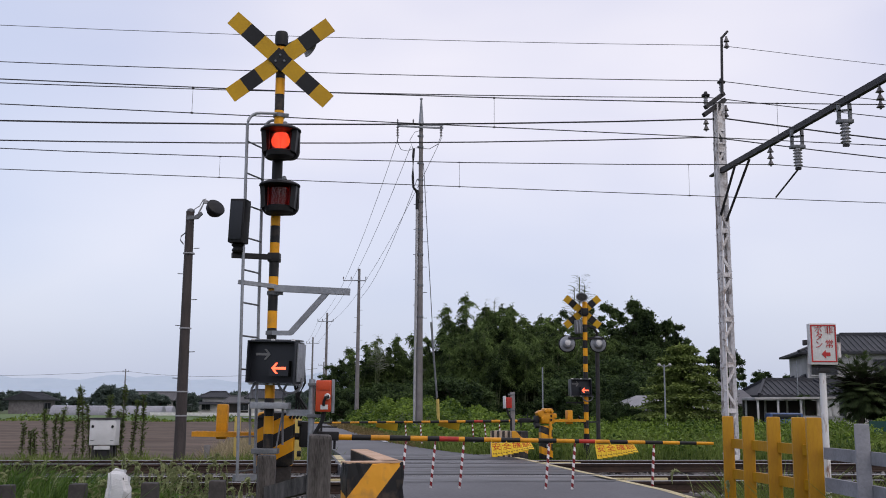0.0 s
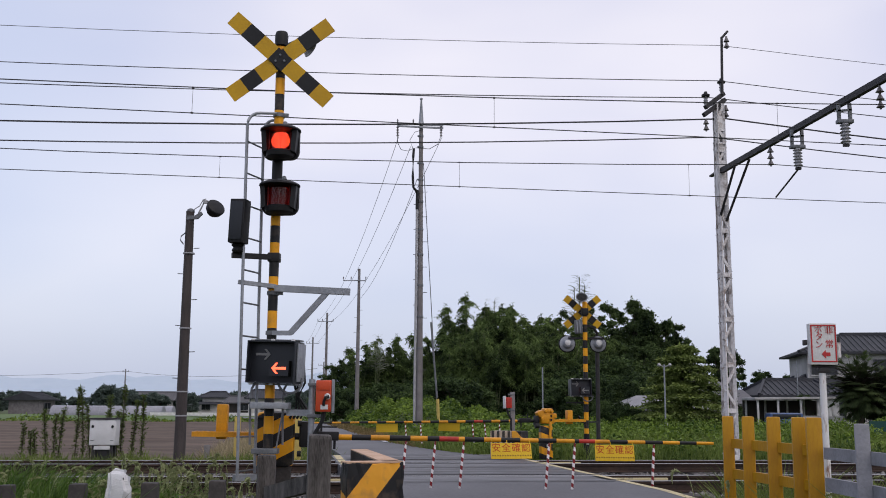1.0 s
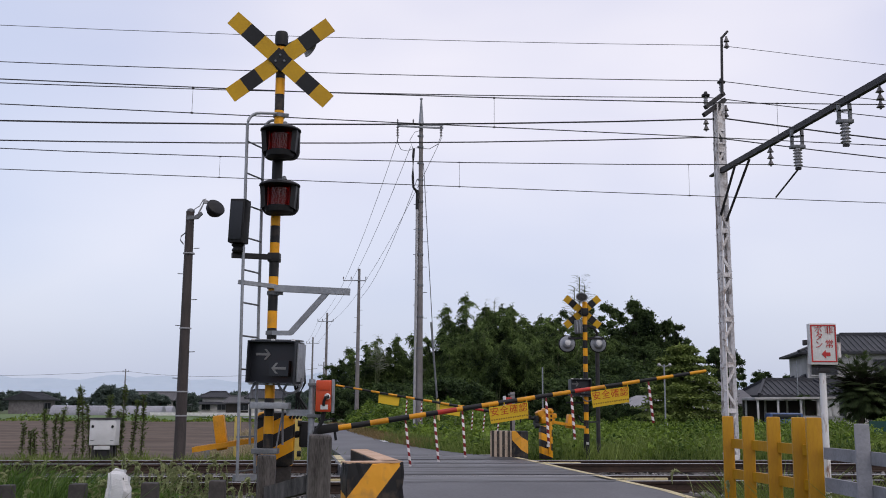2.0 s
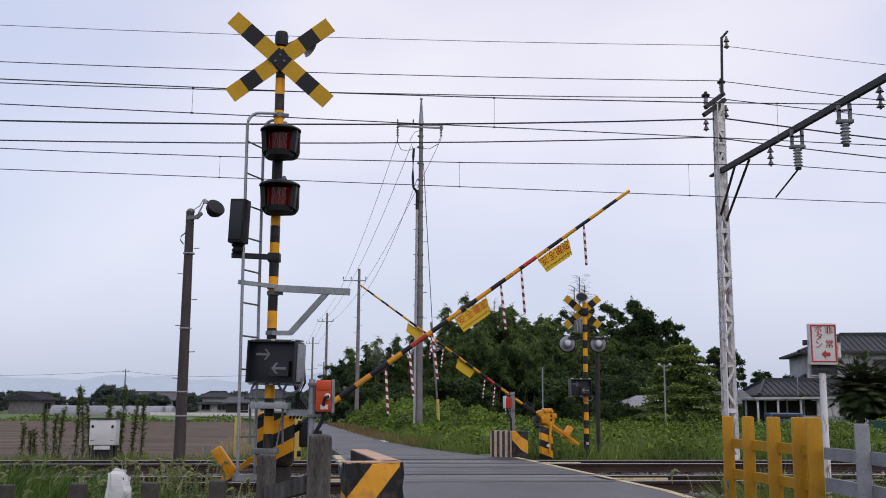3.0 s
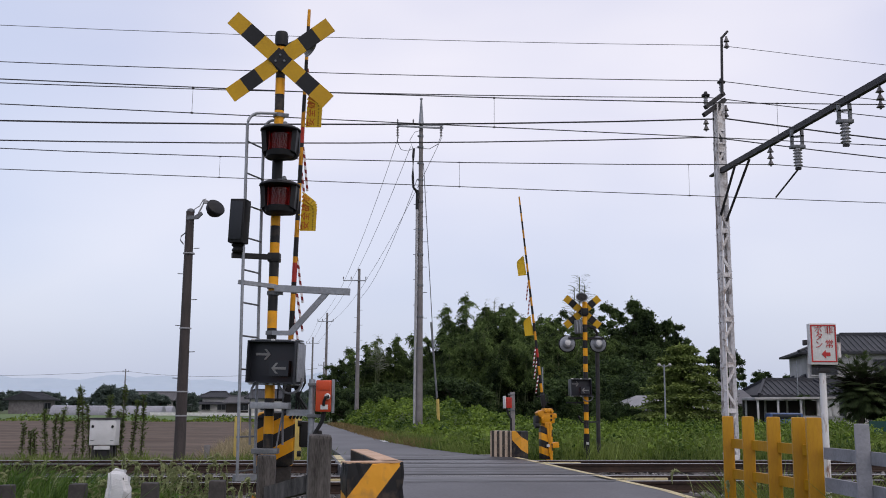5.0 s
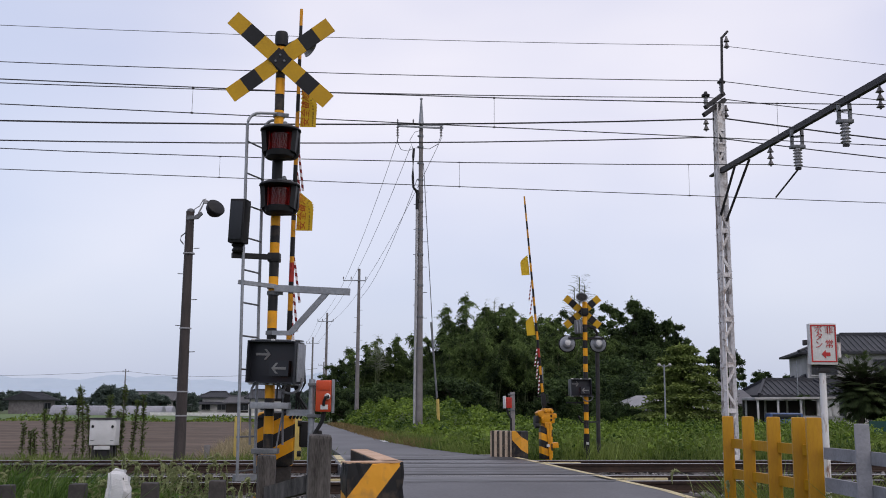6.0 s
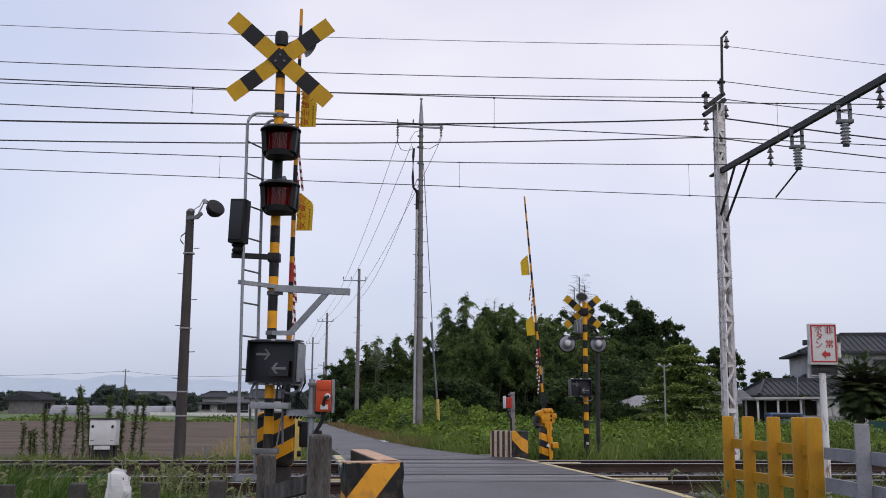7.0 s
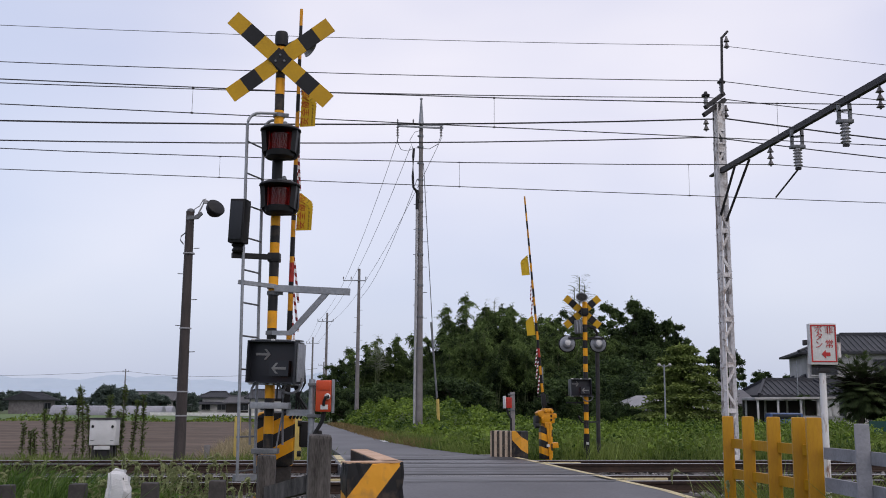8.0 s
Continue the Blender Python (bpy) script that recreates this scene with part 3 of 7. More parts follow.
            prow = []
            for t, a in angles:
                hang = 40 * math.sin(radians(max(0, a))) * (q / 7) ** 2
                gust = np.interp(t, GUST_T, GUSTS[k]) * (0.38 + 0.5 * q / 7)
                blow = (6 + gust) if t < 1.75 else 7 * math.sin(5 * t + 0.1 * q) + 16 * min(1.0, max(0.0, (a - 45) / 40))
                prow.append((t, pose(px, -0.07, -0.02, 0, hang, 0) @ pose(0, 0, 0, -max(-4, blow), 0, 0)))
            MOVES.append((pn, prow))
    return g


def timeline(keys):
    """Rows every tenth of a second between the keyed angles."""
    ts, vs = zip(*keys)
    return [(round(t, 2), float(np.interp(t, ts, vs))) for t in np.arange(0, 8.01, 0.1)]


NEAR_ANGLES = timeline([(0, -0.8), (1.5, -0.8), (1.6, -0.3), (1.7, 1.0), (1.8, 3.5), (2.0, 9.0), (2.4, 21.0), (2.8, 31.3), (3.0, 36.1), (3.2, 42.9), (3.3, 46.0), (3.5, 51.4), (3.7, 57.0), (3.9, 62.2),
                        (4.1, 67.6), (4.3, 74.5), (4.5, 79.1), (4.7, 84.4), (4.9, 87.8), (5.1, 89.3), (5.3, 89.6), (8, 89.6)])
FAR_ANGLES = timeline([(0, -0.8), (1.5, -0.8), (1.6, -0.3), (1.7, 1.0), (1.8, 3.5), (2.0, 9.0), (2.4, 20.0), (2.8, 30.0), (3.0, 35.2), (3.2, 41.0), (3.4, 46.6), (3.5, 49.6), (4.0, 62.5),
                       (4.2, 69.0), (4.5, 76.6), (4.7, 80.4), (4.9, 83.0), (5.2, 85.0), (8, 85.1)])
gate(track(-1.594, 10.4), "black and yellow crossing gate with a striped machine beside the road", 4.58, 0.621,
     [(1.235, 0.48), (1.54, 0.48), (1.84, 0.48), (2.75, 0.48), (3.03, 0.48), (3.90, 0.44)], (2.12, 3.24), NEAR_ANGLES, False)
gate(pose(2.10, 20.6, 0, 0, 0, 180 + SKEW), "yellow crossing gate on a striped pedestal across the tracks", 4.65, 0.688,
     [(0.95, 0.4), (1.25, 0.4), (1.5, 0.4), (2.55, 0.4), (2.85, 0.4)], (1.75, 3.0), FAR_ANGLES, True)


# ---------------------------------------------------------------- warning signals
M_POLE = striped("signal_pole_bands", YEL, BLK, (0, 0, 1), 0.345, 0.11, 0.5)
M_FPOLE = striped("far_pole_bands", YEL, BLK, (0, 0, 1), 0.336, 0.929, 0.5)
M_LED = glow("red_led", (1.0, 0.15, 0.045), 4.6)
M_LEDBED = glow("red_led_bed", (0.6, 0.03, 0.02), 0.1)
M_LENSBACK = worn("dark_red_reflector", (0.24, 0.022, 0.022), (0.14, 0.014, 0.015), 0.4, scale=10, stretch=(6, 6, 0.3), bump=0.1)
M_LENS = tinted("red_lens", (0.82, 0.36, 0.34), 0.025)
M_HOOD = worn("matt_black_hood", (0.011, 0.011, 0.013), (0.007, 0.007, 0.008), 0.55, scale=6, bump=0.08)
M_PANELFACE = worn("smoked_panel_face", (0.024, 0.026, 0.033), (0.018, 0.020, 0.025), 0.4, scale=3, bump=0.02)
M_ARROWOFF = worn("unlit_arrow", (0.24, 0.24, 0.24), None, 0.6, bump=0)
M_ARROWON = glow("lit_arrow", (1.0, 0.10, 0.045), 2.8)
M_PLATE = worn("smoked_arrow_plate", (0.024, 0.026, 0.033), (0.018, 0.020, 0.025), 0.4, scale=3, bump=0.02)
# near-black for an added backing that swallows light behind the arrow plate
M_ABSORBER = worn("glow_absorbing_black", (0.0025, 0.0025, 0.0025), None, 1.0, bump=0)
M_CABLE = worn("black_cable", (0.022, 0.022, 0.024), None, 0.6, bump=0)
M_CABLE_G = worn("grey_conduit", (0.20, 0.21, 0.225), (0.13, 0.13, 0.14), 0.5, 0.2, bump=0.05)


def flips(spans, place, axis):
    """Rows that turn a two-faced lamp plate: its lit face is to the front within the spans."""
    def face(a):
        return place @ (pose(0, 0, 0, 0, 0, a) if axis == "z" else pose(0, 0, 0, a, 0, 0))
    rows, lit = [], spans and spans[0][0] == 0
    rows.append((0, face(0 if lit else 180)))
    for on, off in spans:
        if on > 0:
            rows += [(on - 0.1, face(180)), (on - 0.0667, face(240)), (on - 0.0333, face(300)), (on, face(360))]
        rows += [(off - 0.1, face(0)), (off - 0.0667, face(60)), (off - 0.0333, face(120)), (off, face(180))]
    rows.append((8, face(180)))
    return rows


def signal_lamp(parent, m, spans):
    """A hooded crossing lamp with a round-fronted red lens."""
    bm = bmesh.new()
    out = [(-0.185, 0.135), (-0.185, -0.08)] + [(-0.105 + 0.08 * math.cos(radians(a)), -0.08 - 0.08 * math.sin(radians(a)) * 1.1) for a in range(170, 80, -15)] \
        + [(0.105 + 0.08 * math.cos(radians(a)), -0.08 - 0.08 * math.sin(radians(a)) * 1.1) for a in range(90, 0, -15)] + [(0.185, -0.08), (0.185, 0.135)]
    extrude_poly(bm, out[::-1], 0.05, pose(0, 0.03, 0))
    # side cheeks and cup
    extrude_poly(bm, [(-0.185, 0.135), (-0.135, 0.135), (-0.12, -0.10), (-0.165, -0.12)], 0.13, pose(0, -0.045, 0))
    extrude_poly(bm, [(0.135, 0.135), (0.185, 0.135), (0.165, -0.12), (0.12, -0.10)], 0.13, pose(0, -0.045, 0))
    lathe(bm, [(0.10, -0.165), (0.14, -0.15), (0.15, -0.10), (0.12, -0.085)], pose(0, -0.02, 0), 20)
    lamp = part("signal_lamp", bm, M_HOOD, parent, "black hooded signal lamp", at=m)
    bm = bmesh.new()
    lathe(bm, [(0.20, 0.112), (0.206, 0.118), (0.204, 0.130), (0.17, 0.150), (0.07, 0.165), (0.03, 0.165)], pose(0, -0.03, 0), 28)
    part("hood", bm, M_HOOD, lamp)
    bm = bmesh.new()
    bm2 = []
    for k in range(15):
        a = radians(180 + 180 * k / 14)
        bm2.append((bm.verts.new((0.118 * math.cos(a), -0.01 + 0.11 * math.sin(a), -0.10)), bm.verts.new((0.118 * math.cos(a), -0.01 + 0.11 * math.sin(a), 0.14))))
    for a, b in zip(bm2, bm2[1:]):
        bm.faces.new((a[0], b[0], b[1], a[1]))
    lens = part("lens", bm, M_LENS, lamp, "dark red lens")
    lens.visible_shadow = False
    for x in (-0.108, 0.108):
        bm = bmesh.new()
        rod(bm, (x, -0.065, -0.10), (x, -0.065, 0.14), 0.007, None, 6)
        part("lens_bar", bm, M_LENSBACK, lamp)
    # two-faced plate: lit dots on one side, dull red ribs on the other
    bm = bmesh.new()
    lathe(bm, [(0.103, -0.004), (0.103, 0.004)], pose(0, 0, 0, 90), 24, 2)
    n0 = len(bm.faces)
    for side in (-1, 1):
        for k in range(19):
            z0 = -0.19 + 0.0165 * k
            for i in range(9):
                x, z = side * (0.010 + 0.0115 * i), z0 + 0.0080 * i
                if x * x + z * z < 0.094 ** 2:
                    lathe(bm, [(0.0052, 0.0), (0.0042, 0.003)], pose(x, -0.004, z, 90), 6, 0)
    rod(bm, (-0.078, -0.0035, 0), (0.078, -0.0035, 0), 0.001, None, 4, 1)
    lathe(bm, [(0.098, 0.0), (0.098, 0.0012)], pose(0, -0.0042, 0, 90), 24, 1)
    for k in range(9):
        x = -0.09 + 0.0225 * k
        hh = math.sqrt(max(0.0, 0.1 ** 2 - x * x))
        box(bm, (0.006, 0.006, 2 * hh), pose(x, 0.006, 0), 0, 2)
    led = part("led_plate", bm, [M_LED, M_LEDBED, M_LENSBACK], lamp, "round red lamp plate")
    MOVES.append((led, flips(spans, pose(0, -0.018, 0.02), "z")))
    bm = bmesh.new()
    box(bm, (0.22, 0.006, 0.23), pose(0, 0.0, 0.02))
    back = part("reflector", bm, M_LENSBACK, lamp, "dull red reflector")
    back.location = (0, 0.003, 0)
    bm = bmesh.new()
    box(bm, (0.07, 0.10, 0.05), pose(0, 0.05, 0.18), 0.01)
    rod(bm, (0.03, 0.0, 0.16), (0.03, 0.03, 0.225), 0.022)
    rod(bm, (-0.02, 0.0, 0.17), (0.06, 0.0, 0.20), 0.012)
    part("clamp", bm, M_STEEL_D, lamp)
    return lamp


ARROW = [(-0.075, 0.0), (-0.03, 0.052), (-0.008, 0.052), (-0.04, 0.012), (0.075, 0.012), (0.075, -0.012), (-0.04, -0.012), (-0.008, -0.052), (-0.03, -0.052)]


def direction_panel(parent, m, spans, w=0.50, h=0.41):
    """Train direction indicator: a black box with a fixed grey arrow and one that lights red."""
    bm = bmesh.new()
    box(bm, (w, 0.16, h), pose(0, 0.10, 0), 0.012)
    for z in (-h / 2, h / 2):
        box(bm, (w, 0.10, 0.012), pose(0, -0.02, z * 0.97), 0)
    for x in (-w / 2, w / 2):
        box(bm, (0.012, 0.10, h * 0.96), pose(x * 0.975, -0.02, 0), 0)
    pn = part("direction_panel", bm, M_PANELFACE, parent, "black train direction panel with arrows", at=m)
    # added backing, no real panel part: soaks up the turned-away arrow's glow
    bm = bmesh.new()
    box(bm, (0.2, 0.003, 0.15), pose(0.085, 0.0165, -0.06))
    part("glow_backing", bm, M_ABSORBER, pn, "added black backing that absorbs stray arrow glow", smooth=False)
    bm = bmesh.new()
    box(bm, (0.014, 0.20, h * 0.9), pose(w / 2 + 0.008, 0.08, 0), 0.003)
    part("side_plate", bm, M_STEEL, pn, "grey metal side plate")
    for z, k in ((h / 2 + 0.01, 3), (-h / 2 - 0.01, 2)):
        bm = bmesh.new()
        box(bm, (w * 0.98, 0.14, 0.012), pose(0.02, 0.05, z), 0.003)
        part("edge_rail", bm, M_STEEL_D, pn)
        for q in range(k):
            bm = bmesh.new()
            box(bm, (0.04, 0.012, 0.018), pose(-w * 0.42 + q * w * 0.42, -0.03, z), 0.003)
            part("lug", bm, M_WHITE, pn, "small pale fixing lug")
    bm = bmesh.new()
    extrude_poly(bm, [(-x, z) for x, z in ARROW][::-1], 0.008)
    part("arrow", bm, M_ARROWOFF, pn, "unlit grey arrow", smooth=False, at=pose(-0.11, 0.012, 0.075))
    bm = bmesh.new()
    box(bm, (0.20, 0.006, 0.15), I4, 0, 2)
    extrude_poly(bm, ARROW, 0.004, pose(0, -0.005, 0), 0)
    extrude_poly(bm, ARROW, 0.004, pose(0, 0.005, 0), 1)
    ar = part("arrow_plate", bm, [M_ARROWON, M_ARROWOFF, M_PLATE], pn, "black plate with an arrow that lights red", smooth=False)
    MOVES.append((ar, flips(spans, pose(0.085, -0.055, -0.06), "x")))
    return pn


def crossbuck(parent, m, l1, l2, w, a1, a2, bands):
    """Two crossed boards with black and yellow fields."""
    for k, (ln, ang) in enumerate(((l2, a2), (l1, a1))):
        bm = bmesh.new()
        step = ln / bands
        for i in range(bands):
            x = -ln / 2 + step * (i + 0.5)
            box(bm, (step, 0.012, w), pose(x, 0, 0), 0, i % 2)
        bmesh.ops.remove_doubles(bm, verts=bm.verts, dist=1e-5)
        part("cross_board", bm, [M_BOARD_Y, M_BLACK], parent, "diagonal board with black and yellow fields", smooth=False, at=m @ pose(0, -0.014 * k, 0, 0, ang, 0))
    for x, z in ((0, 0.045), (-0.045, -0.02), (0.045, -0.02)):
        bm = bmesh.new()
        rod(bm, (x, -0.035, z), (x, -0.015, z), 0.012, None, 6)
        part("bolt", bm, M_STEEL_D, parent, at=m)


def near_signal():
    g = thing("warning_signal", pose(-1.70, 10.0, 0), "tall black and yellow crossing signal with crossbuck and ladder", "crossing signal", "crossing signals")
    bm = bmesh.new()
    rod(bm, (0, 0, -0.3), (0, 0, 4.7), 0.049, None, 20)
    part("pole", bm, M_POLE, g, "steel pole banded black and yellow")
    bm = bmesh.new()
    lathe(bm, [(0.055, 4.62), (0.066, 4.63), (0.070, 4.74), (0.058, 4.78), (0.02, 4.79)])
    part("cap", bm, M_BLACK, g)
    crossbuck(g, pose(0.01, -0.09, 4.45, 0, 0, 0), 1.35, 1.27, 0.168, 41.7, -37.3, 7)
    # horn loudspeaker behind the boards
    bm = bmesh.new()
    lathe(bm, [(0.028, 0.0), (0.03, 0.05), (0.045, 0.11), (0.085, 0.175), (0.092, 0.185), (0.078, 0.18), (0.025, 0.09)], pose(0.15, 0.08, 4.735, 0, 128, 0), 20)
    part("horn", bm, M_STEEL, g, "grey horn loudspeaker")
    bm = bmesh.new()
    pipe(bm, [(0, 0, 4.62), (0.12, 0.05, 4.70), (0.16, 0.1, 4.73)], 0.012)
    part("horn_arm", bm, M_BLACK, g)
    signal_lamp(g, pose(0.05, -0.12, 3.555, 0, 0, -3), [(0, 0.4), (1.0, 1.3)])
    signal_lamp(g, pose(0.058, -0.12, 2.985, 0, 0, -3), [(0.4, 1.0)])
    bm = bmesh.new()
    rod(bm, (0, 0, 3.17), (0, 0, 3.40), 0.054, None, 16)
    part("sleeve", bm, M_BLACK, g)
    direction_panel(g, pose(0.05, -0.16, 1.345, 0, 1.5, -13), [(0, 1.3)])
    # dark side lamp box on its arm
    bm = bmesh.new()
    box(bm, (0.16, 0.15, 0.44), pose(-0.32, -0.22, 2.725, 0, 2, -12), 0.012)
    lamp = part("side_lamp", bm, M_HOOD, g, "black box lamp on a side arm")
    bm = bmesh.new()
    box(bm, (0.125, 0.008, 0.38), pose(-0.338, -0.298, 2.725, 0, 2, -12), 0.004)
    part("lamp_face", bm, M_PANELFACE, lamp)
    bm = bmesh.new()
    lathe(bm, [(0.05, 2.42), (0.06, 2.44), (0.045, 2.47), (0.065, 2.49), (0.045, 2.52)], pose(-0.33, -0.2, 0), 16)
    part("lamp_neck", bm, M_HOOD, lamp)
    bm = bmesh.new()
    bar(bm, (-0.39, -0.18, 2.395), (0.0, -0.02, 2.40), 0.06, 0.05)
    box(bm, (0.12, 0.12, 0.09), pose(0, 0, 2.40), 0.01)
    part("side_arm", bm, M_BLACK, g)
    # galvanised arm rest with its brace
    bm = bmesh.new()
    bar(bm, (0.03, -0.08, 2.08), (0.78, -0.10, 2.045), 0.05, 0.065)
    part("rest_beam", bm, M_STEEL, g, "galvanised steel beam")
    bm = bmesh.new()
    bar(bm, (0.55, -0.09, 2.04), (0.20, -0.09, 1.635), 0.04, 0.055)
    bar(bm, (0.21, -0.09, 1.635), (0.02, -0.08, 1.635), 0.04, 0.045)
    part("rest_brace", bm, M_STEEL, g, "galvanised brace")
    for z in (2.10, 2.04, 1.64, 3.88):
        bm = bmesh.new()
        lathe(bm, [(0.058, z - 0.02), (0.062, z - 0.02), (0.062, z + 0.02), (0.058, z + 0.02)], I4, 18)
        box(bm, (0.05, 0.03, 0.035), pose(0.075, -0.01, z))
        part("collar", bm, M_STEEL_D, g)
    bm = bmesh.new()
    bar(bm, (-0.32, -0.17, 2.13), (0.03, -0.06, 2.10), 0.05, 0.04)
    part("ladder_stay", bm, M_STEEL, g)
    # ladder: two rails that bend over to the pole, rungs between
    ra, rb = (-0.27, -0.20), (-0.158, 0.10)
    bm = bmesh.new()
    pipe(bm, [(ra[0] + 0.02, ra[1], 0.25), (ra[0], ra[1], 2.0), (ra[0] - 0.012, ra[1], 3.72)] + [Vector((ra[0] - 0.01 + 0.12 * (1 - math.cos(radians(a))), ra[1] + 0.04 * a / 90, 3.74 + 0.12 * math.sin(radians(a)))) for a in range(10, 91, 16)] + [(-0.02, -0.06, 3.885)], 0.0155)
    part("ladder_rail", bm, M_STEEL, g)
    bm = bmesh.new()
    pipe(bm, [(rb[0] + 0.02, rb[1], 0.27), (rb[0], rb[1], 2.0), (rb[0] - 0.012, rb[1], 3.73)] + [Vector((rb[0] - 0.01 + 0.10 * (1 - math.cos(radians(a))), rb[1], 3.75 + 0.11 * math.sin(radians(a)))) for a in range(10, 91, 16)] + [(0.0, 0.04, 3.875)], 0.0155)
    part("ladder_rail", bm, M_STEEL, g)
    for i in range(11):
        z = 0.30 + i * 0.325
        bm = bmesh.new()
        rod(bm, (ra[0], ra[1], z), (rb[0], rb[1], z), 0.009, None, 8)
        part("rung", bm, M_STEEL_D, g)
    bm = bmesh.new()
    bar(bm, (-0.28, -0.2, 0.24), (-0.10, -0.05, 0.24), 0.06, 0.06)
    part("ladder_foot", bm, M_STEEL, g)
    # shelves and cables below the panel
    bm = bmesh.new()
    box(bm, (0.37, 0.22, 0.06), pose(0.03, -0.10, 0.925), 0.008)
    part("shelf_bracket", bm, M_STEEL, g, "galvanised bracket")
    bm = bmesh.new()
    box(bm, (0.25, 0.16, 0.05), pose(-0.01, -0.08, 0.49), 0.008)
    part("shelf_bracket", bm, M_STEEL_D, g)
    bm = bmesh.new()
    bar(bm, (0.2, -0.12, 0.86), (0.46, -0.2, 0.86), 0.05, 0.06)
    part("tie_bar", bm, M_STEEL, g)
    bm = bmesh.new()
    pipe(bm, arc((0.22, -0.14, 1.16), 0.115, 175, 375, 14, (1, 0, 0), (0, 0.1, 1)), 0.0125)
    part("conduit", bm, M_CABLE_G, g, "curved grey conduit")
    for x, y, r in ((-0.17, -0.1, 0.012), (0.14, -0.05, 0.011)):
        bm = bmesh.new()
        pipe(bm, [(x + 0.05, y, 1.16), (x + 0.01, y, 1.09), (x, y, 1.0), (x, y, 0.93), (x + 0.01, y, 0.55)], r)
        part("conduit", bm, M_CABLE_G, g)
    for i in range(4):
        bm = bmesh.new()
        x = 0.22 + 0.035 * i
        pipe(bm, [(x, 0.02, 1.35), (x + 0.02, 0.0, 1.15), (x + 0.05 - 0.03 * i, 0, 1.02), (x + 0.04, 0.02, 0.9), (x - 0.02, 0.02, 0.80)], 0.013)
        part("cable", bm, M_CABLE, g, "black cable")
    bm = bmesh.new()
    pipe(bm, [(0.16, -0.13, 0.9), (0.13, -0.14, 0.7), (0.1, -0.13, 0.5)], 0.008)
    part("cable", bm, M_CABLE_G, g)
    return g


near_signal()


def emergency_post(m, label, h, far):
    """Steel or concrete post with a red emergency button box."""
    g = thing("emergency_post", m, label, "emergency button", "emergency buttons")
    bm = bmesh.new()
    if far:
        box(bm, (0.085, 0.085, h + 0.3), pose(0, 0, h / 2 - 0.15), 0.008)
        part("post", bm, M_CONC, g, "grey concrete post")
    else:
        rod(bm, (0, 0, -0.3), (0, 0, h), 0.031, None, 14)
        part("post", bm, M_STEEL, g, "galvanised steel post")
    sx = -1 if far else 1
    bm = bmesh.new()
    box(bm, (0.115 if far else 0.148, 0.12, 0.21 if far else 0.30), pose(sx * (0.095 if far else 0.125), -0.06, h - 0.21 if far else h - 0.16), 0.014)
    b = part("button_box", bm, M_RED if far else M_BUTTON, g, "orange-red enamelled button box")
    bm = bmesh.new()
    box(bm, (0.03 if far else 0.014, 0.15, 0.24 if far else 0.32), pose(sx * (0.168 if far else 0.209), -0.03, h - 0.20 if far else h - 0.16), 0.003)
    part("side_plate", bm, M_WHITE if far else M_STEEL, b)
    if not far:
        bm = bmesh.new()
        box(bm, (0.125, 0.014, 0.08), pose(0.125, -0.124, h - 0.065), 0.006)
        part("flap", bm, M_BUTTON, b)
        bm = bmesh.new()
        box(bm, (0.07, 0.006, 0.045), pose(0.135, -0.122, h - 0.265), 0.002)
        part("notice", bm, M_WHITE, b, "small white notice")
        bm = bmesh.new()
        lathe(bm, [(0.02, 0), (0.03, 0.01), (0.02, 0.03)], pose(0.165, -0.12, h - 0.165, 90), 14)
        part("button", bm, M_WHITE, b, "pale round button")
        bm = bmesh.new()
        pipe(bm, [(0.18, -0.15, h - 0.165), (0.15, -0.16, h - 0.175), (0.135, -0.14, h - 0.21), (0.13, -0.13, h - 0.25)], 0.015)
        part("cord", bm, M_CABLE, b)
    bm = bmesh.new()
    pipe(bm, [(sx * 0.13, -0.06, h - 0.31), (sx * 0.11, -0.05, h - 0.40), (sx * 0.04, -0.04, h - 0.52), (sx * 0.035, -0.03, h - 0.8), (sx * 0.035, -0.03, 0)], 0.02)
    part("conduit", bm, M_CABLE, g, "black bent conduit")
    for z in (h - 0.05, h - 0.35):
        bm = bmesh.new()
        box(bm, (0.13, 0.05, 0.03), pose(sx * 0.03, -0.03, z), 0.004)
        part("clamp", bm, M_STEEL_D, g)
    return g


emergency_post(pose(-1.255, 9.78, 0), "grey steel post with a red emergency button box", 1.18, False)
emergency_post(pose(1.39, 20.0, 0, 0, 0, 10), "concrete post with a red emergency button box across the tracks", 1.25, True)


